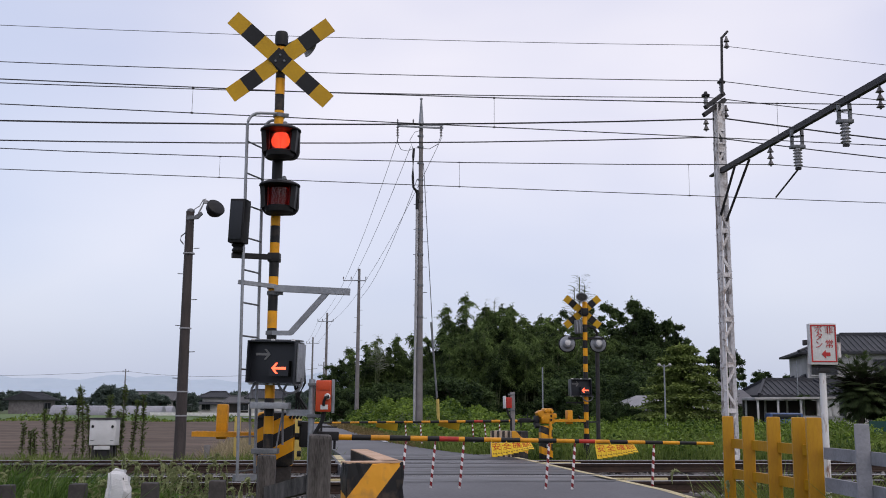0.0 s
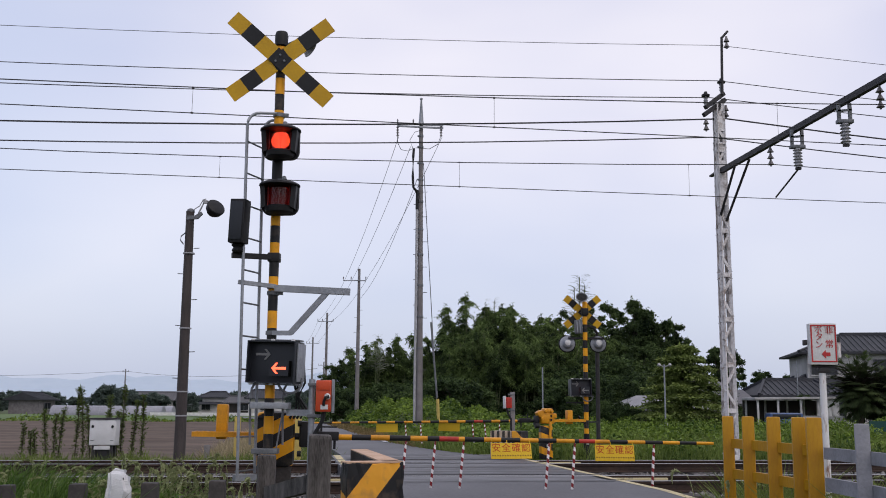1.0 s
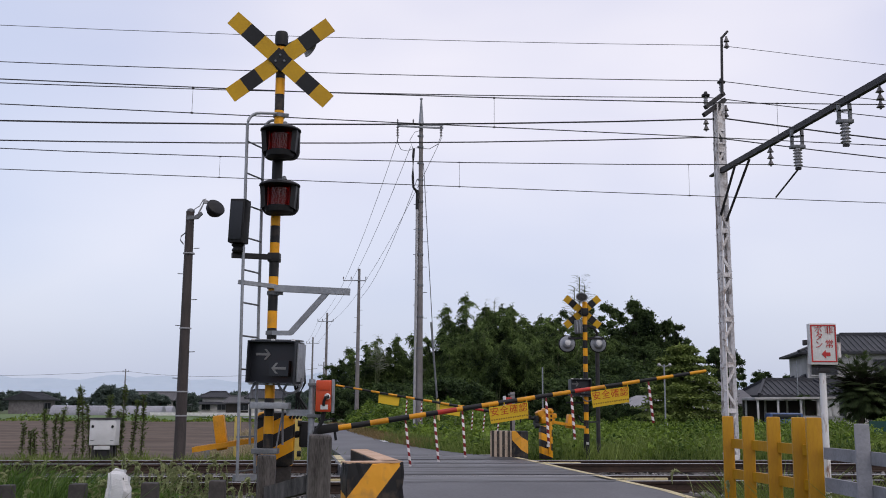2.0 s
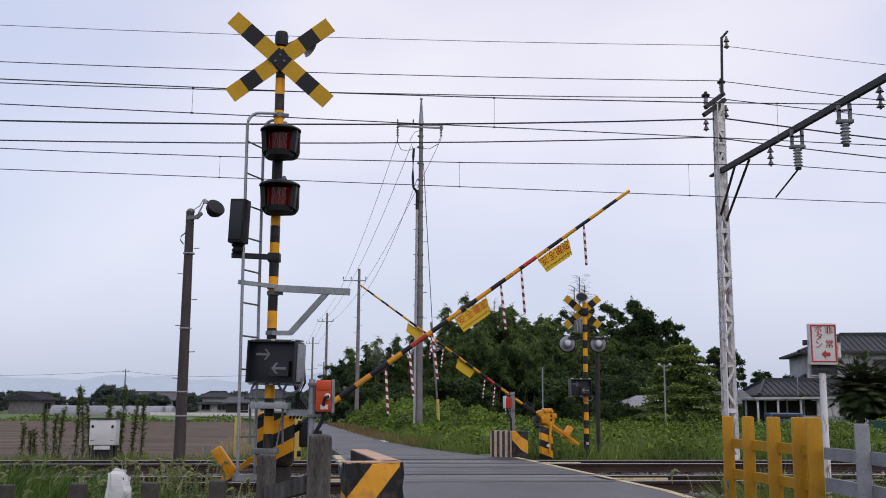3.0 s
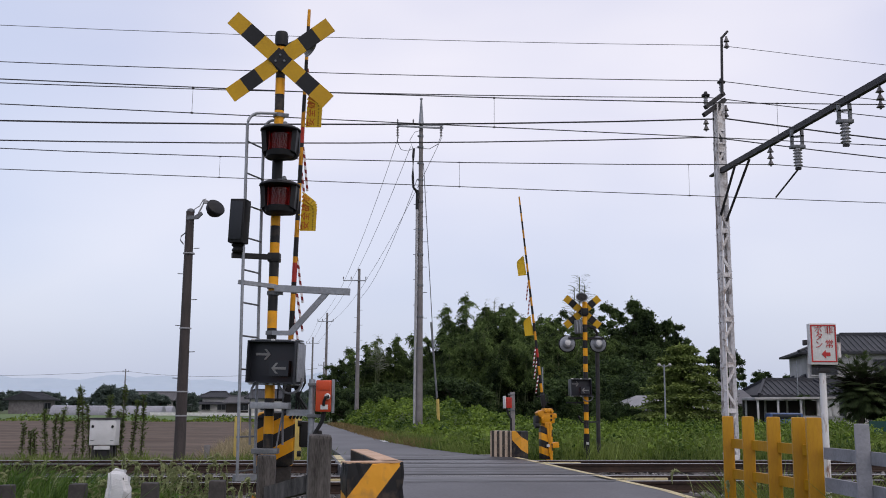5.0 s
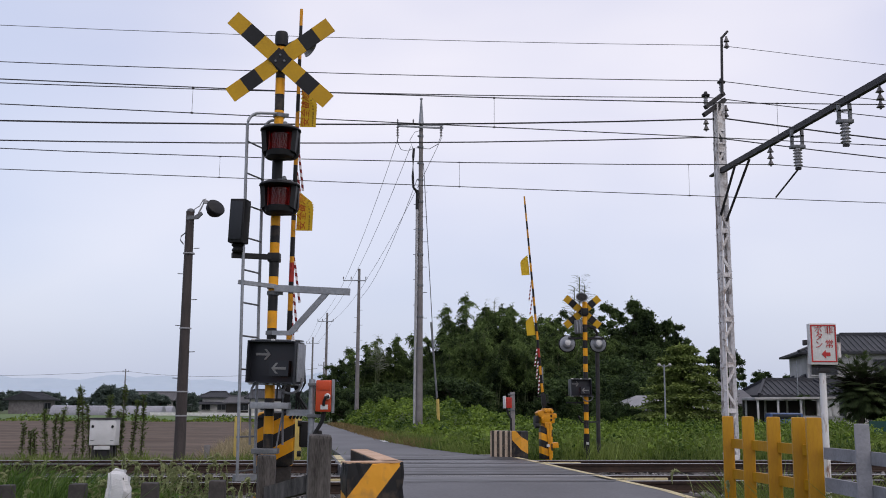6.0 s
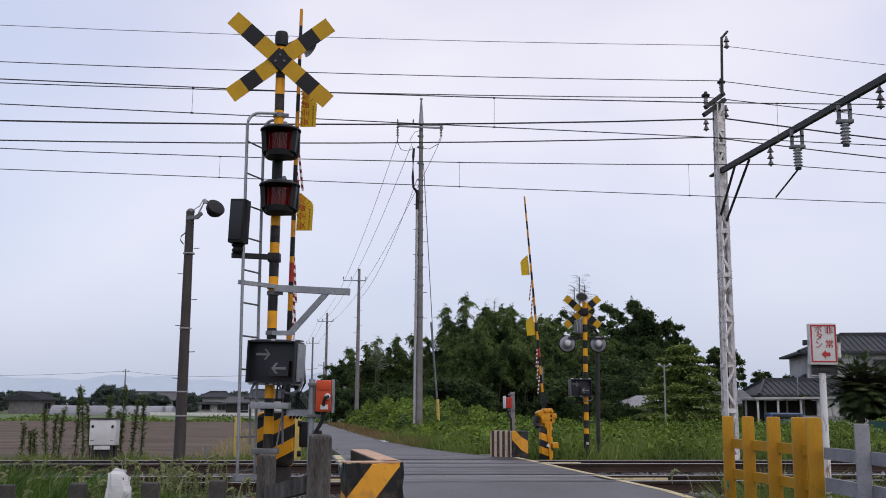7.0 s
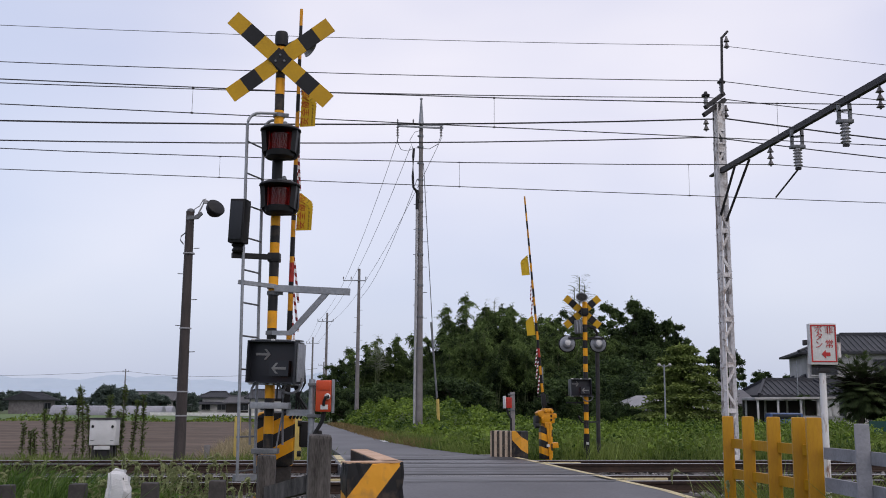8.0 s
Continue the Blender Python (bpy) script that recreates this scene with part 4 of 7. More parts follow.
def far_signal():
    g = thing("warning_signal", pose(3.04, 21.4, 0), "black and yellow crossing signal with round lamps seen from behind", "crossing signal", "crossing signals")
    bm = bmesh.new()
    rod(bm, (0, 0, 0.3), (0, 0, 3.2), 0.05, None, 16)
    part("pole", bm, M_FPOLE, g, "steel pole banded black and yellow")
    bm = bmesh.new()
    rod(bm, (0, 0, -0.3), (0, 0, 0.42), 0.062, None, 16)
    part("pole_foot", bm, M_BLACK, g)
    crossbuck(g, pose(-0.04, 0.08, 2.99), 0.95, 0.95, 0.15, 40, -40, 7)
    bm = bmesh.new()
    lathe(bm, [(0.03, -0.16), (0.05, -0.05), (0.085, 0.06), (0.125, 0.10), (0.128, 0.115), (0.112, 0.112), (0.075, 0.05), (0.03, 0.0)], pose(-0.08, -0.06, 3.25, 75, 0, 0) @ Matrix.Diagonal((1, 0.78, 1, 1)), 24)
    horn = part("horn", bm, M_STEEL_D, g, "grey horn loudspeaker with a dark mouth")
    bm = bmesh.new()
    lathe(bm, [(0.102, 0.098), (0.102, 0.104)], pose(-0.08, -0.06, 3.25, 75, 0, 0) @ Matrix.Diagonal((1, 0.78, 1, 1)), 24)
    lathe(bm, [(0.03, 0.10), (0.025, 0.118)], pose(-0.08, -0.06, 3.25, 75, 0, 0) @ Matrix.Diagonal((1, 0.78, 1, 1)), 14)
    part("horn_mouth", bm, M_HOOD, horn)
    bm = bmesh.new()
    box(bm, (0.15, 0.14, 0.15), pose(-0.005, -0.03, 2.98), 0.012)
    part("board_clamp", bm, M_BLACK, g, "black clamp where the boards cross")
    bm = bmesh.new()
    box(bm, (0.17, 0.12, 0.30), pose(-0.14, 0, 2.66, 0, -4, 0), 0.04)
    part("bell_box", bm, M_STEEL_D, g)
    for x in (-0.17, -0.11):
        bm = bmesh.new()
        box(bm, (0.02, 0.02, 0.26), pose(x, -0.065, 2.66, 0, -4, 0), 0.005)
        part("rib", bm, M_STEEL, g)
    bm = bmesh.new()
    bar(bm, (-0.36, 0.02, 2.42), (0.40, 0.02, 2.42), 0.05, 0.04)
    bar(bm, (-0.05, 0.02, 2.70), (0.34, 0.10, 2.64), 0.04, 0.04)
    part("lamp_arm", bm, M_BLACK, g)
    for x in (-0.375, 0.285):
        bm = bmesh.new()
        lathe(bm, [(0.155, 0.0), (0.165, 0.008), (0.158, 0.02), (0.11, 0.035), (0.08, 0.09), (0.075, 0.12), (0.04, 0.14)], pose(x, 0.06, 2.30, 90, 0, 0), 26)
        lamp = part("signal_lamp", bm, M_STEEL, g, "round grey lamp seen from its back")
        bm = bmesh.new()
        lathe(bm, [(0.062, 0.0), (0.06, 0.03), (0.03, 0.045)], pose(x, -0.05, 2.32, 90, 0, 0), 18)
        part("lamp_cap", bm, M_WHITE, lamp)
        bm = bmesh.new()
        lathe(bm, [(0.17, -0.01), (0.185, 0.0), (0.185, 0.02), (0.165, 0.03)], pose(x, 0.09, 2.30, 90, 0, 0), 24)
        part("visor", bm, M_HOOD, lamp)
    pn = direction_panel(g, pose(-0.13, -0.15, 1.375, 0, 0, 8), [(0, 0.9)], 0.44, 0.34)
    bm = bmesh.new()
    pipe(bm, arc((0.02, -0.12, 1.20), 0.11, 180, 370, 12, (1, 0, 0), (0, 0, 1)), 0.012)
    part("conduit", bm, M_CABLE_G, g, "curved grey conduit")
    bm = bmesh.new()
    bar(bm, (-0.42, 0.0, 1.06), (0.0, 0.0, 1.06), 0.03, 0.03)
    part("stay", bm, M_BLACK, g)
    bm = bmesh.new()
    pipe(bm, [(-0.17, -0.03, 0.78), (-0.10, -0.03, 0.66), (0.0, 0, 0.63)], 0.02)
    bar(bm, (0.0, 0.0, 0.66), (0.30, 0.4, 0.66), 0.03, 0.03)
    part("stay", bm, M_BLACK, g)
    bm = bmesh.new()
    box(bm, (0.05, 0.01, 0.05), pose(0.01, -0.065, 0.22))
    part("plate", bm, M_WHITE, g, "small white plate")
    return g


far_signal()
p = thing("steel_post", pose(3.38, 22.0, 0), "slim black steel post beside the far signal", "post")
bm = bmesh.new()
rod(bm, (0, 0, -0.3), (0.01, 0, 2.5), 0.045, None, 12)
part("post", bm, M_DARKSTEEL, p)
bm = bmesh.new()
pipe(bm, [(0.01, 0, 2.48), (0.0, -0.03, 2.58), (-0.08, -0.1, 2.68), (-0.2, -0.2, 2.72)], 0.03)
part("bend", bm, M_DARKSTEEL, p)

# ---------------------------------------------------------------- guards and fences by the road
M_GUARD = striped("guard_stripes", (0.74, 0.34, 0.03), BLK, (0.68, 0.2, 0.55), 0.5, 0.42, 0.30, wear=0.17)
M_GUARD_FAR = striped("far_guard_stripes", (0.74, 0.34, 0.03), BLK, (0.68, 0.2, 0.707), 0.5, 0.39, 0.35, wear=0.17)
M_GUARD_END = striped("guard_end_stripes", (0.48, 0.37, 0.27), (0.045, 0.037, 0.03), (1, 0, 0), 0.115, 0.1, 0.5, wear=0.2)
# the guards' top faces are paler than their walls
M_GUARD_TOP = worn("pale_orange_top_paint", (0.60, 0.42, 0.30), (0.44, 0.27, 0.17), 0.7, scale=6, bump=0.3)


def guard_block(m, label, wings, far):
    """Concrete road guard with painted stripes; wings are the ends of its walls in plan."""
    g = thing("road_guard", m, label, "concrete guard", "road guards")
    for k, (wx, wy) in enumerate(wings):
        ln = math.hypot(wx, wy)
        bm = bmesh.new()
        th = 0.16
        box(bm, (ln, th, 0.80), pose(ln / 2, -th / 2 if k else th / 2, 0.12), 0.012)
        bmesh.ops.subdivide_edges(bm, edges=[e for e in bm.edges if e.calc_length() > 0.1], cuts=9, use_grid_fill=True)
        for v in bm.verts:
            edge = sum((abs(v.co.x) < 0.02 or abs(v.co.x - ln) < 0.02, v.co.z > 0.50, min(abs(v.co.y), abs(abs(v.co.y) - th)) < 0.014))
            v.co += (0.016 if edge > 1 else 0.004) * noise.noise_vector(v.co * 23)
        ob = part("wall", bm, M_GUARD if k else M_BLACK, g, "striped concrete wall", smooth=False)
        ob.matrix_basis = pose(0, 0, 0, 0, 0, math.degrees(math.atan2(wy, wx)))
        bm = bmesh.new()
        box(bm, (ln * 0.995, th * 0.97, 0.012), pose(ln / 2, -th / 2 if k else th / 2, 0.523), 0.003)
        ob = part("coping", bm, M_GUARD_TOP if not far else M_GUARD_TOP, g, "pale orange top face")
        ob.matrix_basis = pose(0, 0, 0.0, 0, 0, math.degrees(math.atan2(wy, wx)))
    return g


guard_block(pose(-0.275, 7.38, 0), "black and orange striped concrete guard beside the road", [(-0.42, 2.2), (-0.39, -0.16)], False)
g = thing("road_guard", pose(1.30, 19.75, 0, 0, 0, -30), "striped concrete guard block at the far road corner", "concrete guard", "road guards")
bm = bmesh.new()
box(bm, (0.46, 0.30, 0.72), pose(-0.10, 0, 0.14), 0.015)
part("wall", bm, M_GUARD_END, g, "weathered concrete wall with faded stripes", smooth=False)
bm = bmesh.new()
box(bm, (0.20, 0.32, 0.72), pose(0.24, 0, 0.142), 0.015)
part("end_wall", bm, M_GUARD_FAR, g, "black and orange striped end", smooth=False)


# ---------------------------------------------------------------- fences, posts and boxes near the tracks
M_YFENCE = worn("thick_yellow_fence_paint", (0.50, 0.26, 0.004), (0.36, 0.17, 0.006), 0.5, scale=4, fine=30, bump=0.25, stretch=(2, 2, 0.6))
M_WFENCE = worn("bare_grey_concrete", (0.30, 0.30, 0.32), (0.19, 0.19, 0.20), 0.85, scale=5, fine=45, bump=0.35)


def post(bm, x, y, w, top, bottom=-0.35, m=I4, chamfer=0.014):
    box(bm, (w, w, top - bottom), m @ pose(x, y, (top + bottom) / 2), chamfer)
    return bm


g = thing("yellow_fence", I4, "bright yellow painted concrete fence beside the road", "fence")
ya, yb = Vector((2.53, 9.0, 0)), Vector((2.795, 7.62, 0))
for f, w in ((0.0, 0.098), (0.26, 0.10), (0.56, 0.105), (0.83, 0.10), (0.985, 0.11)):
    q = ya.lerp(yb, f)
    bm = bmesh.new()
    post(bm, 0, 0, w, 0.86)
    part("post", bm, M_YFENCE, g, at=pose(q.x, q.y, 0, 0, 0, -15))
for z in (0.625, 0.365):
    bm = bmesh.new()
    bar(bm, ya + Vector((0.012, 0.03, z)), yb + Vector((0.012, 0, z - 0.012)), 0.035, 0.08)
    part("rail", bm, M_YFENCE, g)

g = thing("concrete_fence", I4, "bare grey concrete fence with two rails", "fence")
ca, cb = Vector((2.80, 7.55, 0)), Vector((2.83, 4.6, 0))
for f in (0.255, 0.72):
    q = ca.lerp(cb, f)
    bm = bmesh.new()
    post(bm, 0, 0, 0.095, 0.825)
    part("post", bm, M_WFENCE, g, at=pose(q.x - 0.005, q.y, 0, 0, 0, -21))
for z, h in ((0.60, 0.085), (0.375, 0.10)):
    bm = bmesh.new()
    bar(bm, ca + Vector((0.04, 0, z)), cb + Vector((0.04, 0, z)), 0.035, h)
    part("rail", bm, M_WFENCE, g)

for x, y, top, w in ((-2.95, 6.98, 0.375, 0.105), (-2.47, 7.0, 0.385, 0.11), (-1.985, 7.02, 0.395, 0.108), (-1.535, 7.05, 0.41, 0.108), (-3.45, 6.96, 0.37, 0.105)):
    g = thing("boundary_post", pose(x, y, 0, 0, 0, 5), "short weathered dark concrete boundary post in the grass", "post", "boundary posts")
    bm = bmesh.new()
    post(bm, 0, 0, w, top)
    for v in bm.verts:
        v.co += 0.008 * noise.noise_vector(v.co * 11 + Vector((x, 0, 0)))
    part("shaft", bm, M_CONC_D, g)

g = thing("timber_barrier", I4, "old grey timber posts with a sloping cross rail", "barrier")
for x, y, top, w, lean in ((-1.28, 7.5, 0.565, 0.135, 0), (-0.785, 6.5, 0.735, 0.145, 1)):
    bm = bmesh.new()
    box(bm, (w, w, top + 0.35), pose(0, 0, (top - 0.35) / 2), 0.02)
    bmesh.ops.subdivide_edges(bm, edges=[e for e in bm.edges if abs(e.verts[0].co.z - e.verts[1].co.z) > 0.3], cuts=6)
    for v in bm.verts:
        v.co += 0.010 * noise.noise_vector(Vector((v.co.x * 9, v.co.y * 9, v.co.z * 4)) + Vector((x * 7, 0, 0)))
    part("post", bm, M_WOOD_OLD, g, "cracked grey timber post", smooth=False, at=pose(x, y, 0, 0, lean, 8))
bm = bmesh.new()
bar(bm, (-1.25, 7.42, 0.285), (-0.82, 6.6, 0.43), 0.06, 0.11)
part("cross_rail", bm, M_WOOD_OLD, g, smooth=False)

# white cloth tied over a post top
M_SACK = worn("white_netted_cloth", (0.74, 0.74, 0.75), (0.56, 0.56, 0.57), 0.8, scale=6, fine=70, bump=0.9, stretch=(1, 1, 4))
g = thing("cloth_covered_post", pose(-2.165, 6.9, 0), "post wrapped in a crumpled white ribbed cloth", "post")
bm = bmesh.new()
post(bm, 0, 0, 0.09, 0.44)
part("post", bm, M_CONC_D, g)
bm = bmesh.new()
bmesh.ops.create_cube(bm, size=1.0, matrix=pose(0, 0, 0.335, 0, 6, 12) @ Matrix.Diagonal((0.185, 0.17, 0.31, 1)))
bmesh.ops.bevel(bm, geom=bm.edges[:], offset=0.04, segments=3, affect="EDGES")
bmesh.ops.subdivide_edges(bm, edges=bm.edges[:], cuts=5, use_grid_fill=True)
for v in bm.verts:
    taper = 1.0 - 0.34 * max(0, (v.co.z - 0.2) / 0.3)
    v.co.x *= taper
    v.co.y *= taper
    v.co += 0.035 * noise.noise_vector(v.co * 6) + 0.012 * noise.noise_vector(v.co * 19)
part("cloth", bm, M_SACK, g, "crumpled white cloth")

# signal cabinet on legs
M_CABINET = worn("off_white_enamel", (0.70, 0.70, 0.71), (0.55, 0.55, 0.55), 0.45, scale=4, bump=0.05)
g = thing("trackside_cabinet", pose(-6.53, 19.75, 0, 0, 0, 4), "white metal trackside cabinet standing on dark legs", "cabinet")
bm = bmesh.new()
box(bm, (0.49, 0.34, 0.49), pose(0, 0.02, 0.42), 0.012)
part("body", bm, M_CABINET, g, "white enamelled body")
bm = bmesh.new()
box(bm, (0.47, 0.014, 0.47), pose(0, -0.155, 0.42), 0.005)
door = part("door", bm, M_CABINET, g)
for x in (-0.185, 0.185):
    bm = bmesh.new()
    box(bm, (0.045, 0.02, 0.05), pose(x, -0.165, 0.53, 0, 20, 0), 0.006)
    part("latch", bm, M_BLACK, door)
    bm = bmesh.new()
    box(bm, (0.06, 0.012, 0.012), pose(x, -0.165, 0.27), 0.002)
    part("vent", bm, M_STEEL_D, door)
bm = bmesh.new()
box(bm, (0.53, 0.40, 0.03), pose(0, 0.02, 0.68), 0.006)
part("lid", bm, M_DARKSTEEL, g, "dark overhanging lid")
bm = bmesh.new()
box(bm, (0.30, 0.02, 0.07), pose(0, -0.14, 0.13), 0.004)
part("apron", bm, M_CABINET, g)
for x in (-0.17, 0.17):
    for y in (-0.10, 0.14):
        bm = bmesh.new()
        box(bm, (0.05, 0.05, 0.60), pose(x, y, -0.11), 0.004)
        part("leg", bm, M_DARKSTEEL, g)
bm = bmesh.new()
box(bm, (0.26, 0.2, 0.26), pose(0, 0.03, -0.02), 0.02)
part("cable_box", bm, M_DARKSTEEL, g)

# pale yellow marker posts and a low stump beyond the far rail
M_PALEYEL = worn("faded_yellow_paint", (0.58, 0.44, 0.12), (0.42, 0.31, 0.1), 0.7, scale=4, bump=0.1)
for x, y, top, w in ((-4.03, 20.1, 0.73, 0.11), (-2.85, 20.2, 0.72, 0.13)):
    g = thing("marker_post", pose(x, y, 0), "faded yellow square marker post beyond the tracks", "post", "marker posts")
    bm = bmesh.new()
    post(bm, 0, 0, w, top)
    part("shaft", bm, M_PALEYEL, g)
g = thing("stump", pose(-4.66, 20.3, 0), "low grey concrete stump in the grass", "post")
bm = bmesh.new()
post(bm, 0, 0, 0.10, 0.17)
part("shaft", bm, M_CONC, g)


# ---------------------------------------------------------------- emergency button sign
g = thing("emergency_button_sign", pose(3.54, 9.4, 0), "white sign with red lettering on a rusty white post", "sign")
bm = bmesh.new()
rod(bm, (0, 0, -0.35), (0, 0, 1.30), 0.031, None, 14)
part("post", bm, M_RUSTWHITE, g, "white post streaked with rust")
bm = bmesh.new()
box(bm, (0.252, 0.08, 0.385), pose(0, -0.03, 1.525), 0.012)
panel = part("sign_box", bm, M_WHITE, g, "white sign box")
M_SIGNRED = worn("sign_red", (0.50, 0.03, 0.03), (0.36, 0.03, 0.03), 0.5, bump=0)
bm = bmesh.new()
for x in (-0.112, 0.112):
    box(bm, (0.012, 0.006, 0.345), pose(x, -0.072, 1.53))
for z in (1.3635, 1.6965):
    box(bm, (0.212, 0.006, 0.012), pose(0, -0.072, z))
part("border", bm, M_SIGNRED, panel, "red border line", smooth=False)
for text, x, z, sz in (("非", 0.053, 1.645, 0.082), ("常", 0.053, 1.52, 0.082), ("ボ", -0.045, 1.655, 0.078), ("タ", -0.04, 1.59, 0.078), ("ン", -0.045, 1.515, 0.078)):
    bm = bmesh.new()
    letters(bm, text, sz, pose(x, -0.0725, z), thick=0.003)
    part("lettering", bm, M_SIGNRED, panel, "red lettering", smooth=False)
bm = bmesh.new()
extrude_poly(bm, [(-0.04, 0.0), (0.0, 0.04), (0.0, 0.017), (0.042, 0.017), (0.042, -0.017), (0.0, -0.017), (0.0, -0.04)], 0.004, pose(0.015, -0.0725, 1.43))
part("arrow", bm, M_SIGNRED, panel, "red arrow", smooth=False)
bm = bmesh.new()
box(bm, (0.10, 0.09, 0.05), pose(0.01, 0, 1.285), 0.01)
bar(bm, (-0.10, 0.0, 1.325), (0.12, 0.0, 1.325), 0.03, 0.03)
part("bracket", bm, M_DARKSTEEL, g)
for x, z in ((-0.15, 1.54), (0.155, 1.57)):
    bm = bmesh.new()
    box(bm, (0.03, 0.05, 0.05), pose(x, 0, z), 0.005)
    part("hinge", bm, M_DARKSTEEL, g)
bm = bmesh.new()
box(bm, (0.03, 0.10, 0.14), pose(0.152, 0.0, 1.47), 0.004)
part("side_lug", bm, M_RUSTWHITE, g)


# ---------------------------------------------------------------- floodlight pole
M_LAMPPOLE = worn("dark_brown_pole", (0.075, 0.062, 0.058), (0.04, 0.034, 0.033), 0.7, scale=3, fine=30, bump=0.2, stretch=(2, 2, 0.5))
g = thing("floodlight_pole", pose(-4.92, 19.2, 0), "dark brown pole with a round floodlight and step bolts", "lamp post")
bm = bmesh.new()
rod(bm, (0.0, 0, -0.4), (-0.01, 0, 4.68), 0.112, 0.078, 18)
part("pole", bm, M_LAMPPOLE, g)
bm = bmesh.new()
lathe(bm, [(0.078, 4.66), (0.07, 4.71), (0.03, 4.735)], I4, 16)
part("cap", bm, M_STEEL_D, g)
bm = bmesh.new()
extrude_poly(bm, [(-0.05, 4.50), (0.16, 4.52), (0.25, 4.62), (0.22, 4.66), (0.10, 4.58), (-0.05, 4.58)], 0.06, pose(0, -0.06, 0))
part("bracket", bm, M_STEEL_D, g, "grey steel bracket")
bm = bmesh.new()
pipe(bm, [(0.16, -0.06, 4.62), (0.22, -0.06, 4.75), (0.28, -0.06, 4.88), (0.40, -0.05, 4.86)], 0.016)
pipe(bm, [(0.06, -0.05, 4.70), (0.18, -0.05, 4.78), (0.24, -0.05, 4.90), (0.30, -0.05, 4.92)], 0.010)
part("lamp_stay", bm, M_PORC_W, g, "pale bent stay")
bm = bmesh.new()
lathe(bm, [(0.05, -0.10), (0.10, -0.085), (0.16, -0.01), (0.18, 0.07), (0.185, 0.10), (0.175, 0.12), (0.13, 0.14)], pose(0.465, -0.10, 4.68, 38, 48, 0), 26)
part("floodlight", bm, M_HOOD, g, "black round floodlight")
bm = bmesh.new()
box(bm, (0.08, 0.06, 0.07), pose(0.29, -0.06, 4.86), 0.01)
part("lamp_box", bm, M_PORC_W, g)
for z in (3.85, 1.20, 2.4, 0.75):
    bm = bmesh.new()
    lathe(bm, [(0.112, z - 0.012), (0.114, z - 0.012), (0.114, z + 0.012), (0.11, z + 0.012)], I4, 18)
    part("band", bm, M_PORC_W, g, "pale metal band")
for i in range(7):
    bm = bmesh.new()
    sx = -1 if i % 2 else 1
    z = 0.95 + i * 0.5
    rod(bm, (sx * 0.09, 0, z), (sx * 0.20, 0, z + 0.005), 0.008, None, 6)
    part("step_bolt", bm, M_STEEL_D, g)
bm = bmesh.new()
pipe(bm, [(-0.07, -0.05, 4.25), (-0.15, -0.06, 4.18), (-0.16, -0.06, 4.10), (-0.10, -0.05, 4.02)], 0.012)
part("cable_hook", bm, M_STEEL_D, g)


# ---------------------------------------------------------------- overhead line
def insulator(bm, top, n, r, pitch, core=0.018):
    """A string of sheds hanging down from top."""
    p = [(core, -n * pitch - 0.02)]
    for i in range(n):
        z = -(n - i) * pitch
        p += [(core, z), (r, z + 0.012), (r * 0.8, z + 0.025), (core, z + pitch * 0.8)]
    p += [(core, 0.0)]
    return lathe(bm, p, Matrix.Translation(top), 14)


MAST = along(8.68, 19.38)


def lattice_mast(base, top, w0, w1, label):
    g = thing("catenary_mast", Matrix.Translation(base) @ pose(0, 0, 0, 0, 0, SKEW), label, "catenary mast", "catenary masts")
    sides = (((-1, -1), (1, -1)), ((1, -1), (1, 1)), ((1, 1), (-1, 1)), ((-1, 1), (-1, -1)))

    def corner(z, sx, sy):
        w = w0 + (w1 - w0) * z / top
        return Vector((sx * w / 2, sy * w / 2, z))

    def plate(z0, z1):
        for a, b in sides:
            p, q, r, t = corner(z0, *a), corner(z0, *b), corner(z1, *b), corner(z1, *a)
            out = Vector((a[0] + b[0], a[1] + b[1], 0)).normalized() * 0.012
            bm = bmesh.new()
            inner, outer = [bm.verts.new(c) for c in (p, q, r, t)], [bm.verts.new(c + out) for c in (p, q, r, t)]
            bm.faces.new(inner[::-1])
            bm.faces.new(outer)
            for i in range(4):
                bm.faces.new((inner[i], inner[(i + 1) % 4], outer[(i + 1) % 4], outer[i]))
            part("gusset_plate", bm, M_TRUSS, g, smooth=False)

    # angle-iron legs: two flanges each
    for sx in (-1, 1):
        for sy in (-1, 1):
            bm = bmesh.new()
            a, b = corner(-0.3, sx, sy), corner(top, sx, sy)
            bar(bm, a - Vector((sx * 0.03, 0, 0)), b - Vector((sx * 0.03, 0, 0)), 0.012, 0.07)
            bar(bm, a - Vector((0, sy * 0.03, 0)), b - Vector((0, sy * 0.03, 0)), 0.07, 0.012)
            part("leg", bm, M_TRUSS, g, smooth=False)
    n = 16
    for i in range(n):
        z0, z1 = top * i / n, top * (i + 1) / n
        for k, (a, b) in enumerate(sides):
            p, q = (a, b) if (i + k) % 2 else (b, a)
            bm = bmesh.new()
            bar(bm, corner(z0 + 0.05, *p), corner(z1 - 0.05, *q), 0.012, 0.055)
            part("brace", bm, M_TRUSS, g)
        if i % 2 == 0:
            plate(z0 - 0.045, z0 + 0.045)
    for z0, z1 in ((5.12, 6.06), (6.24, 6.42), (6.70, 7.02)):
        plate(z0, z1)
    return g


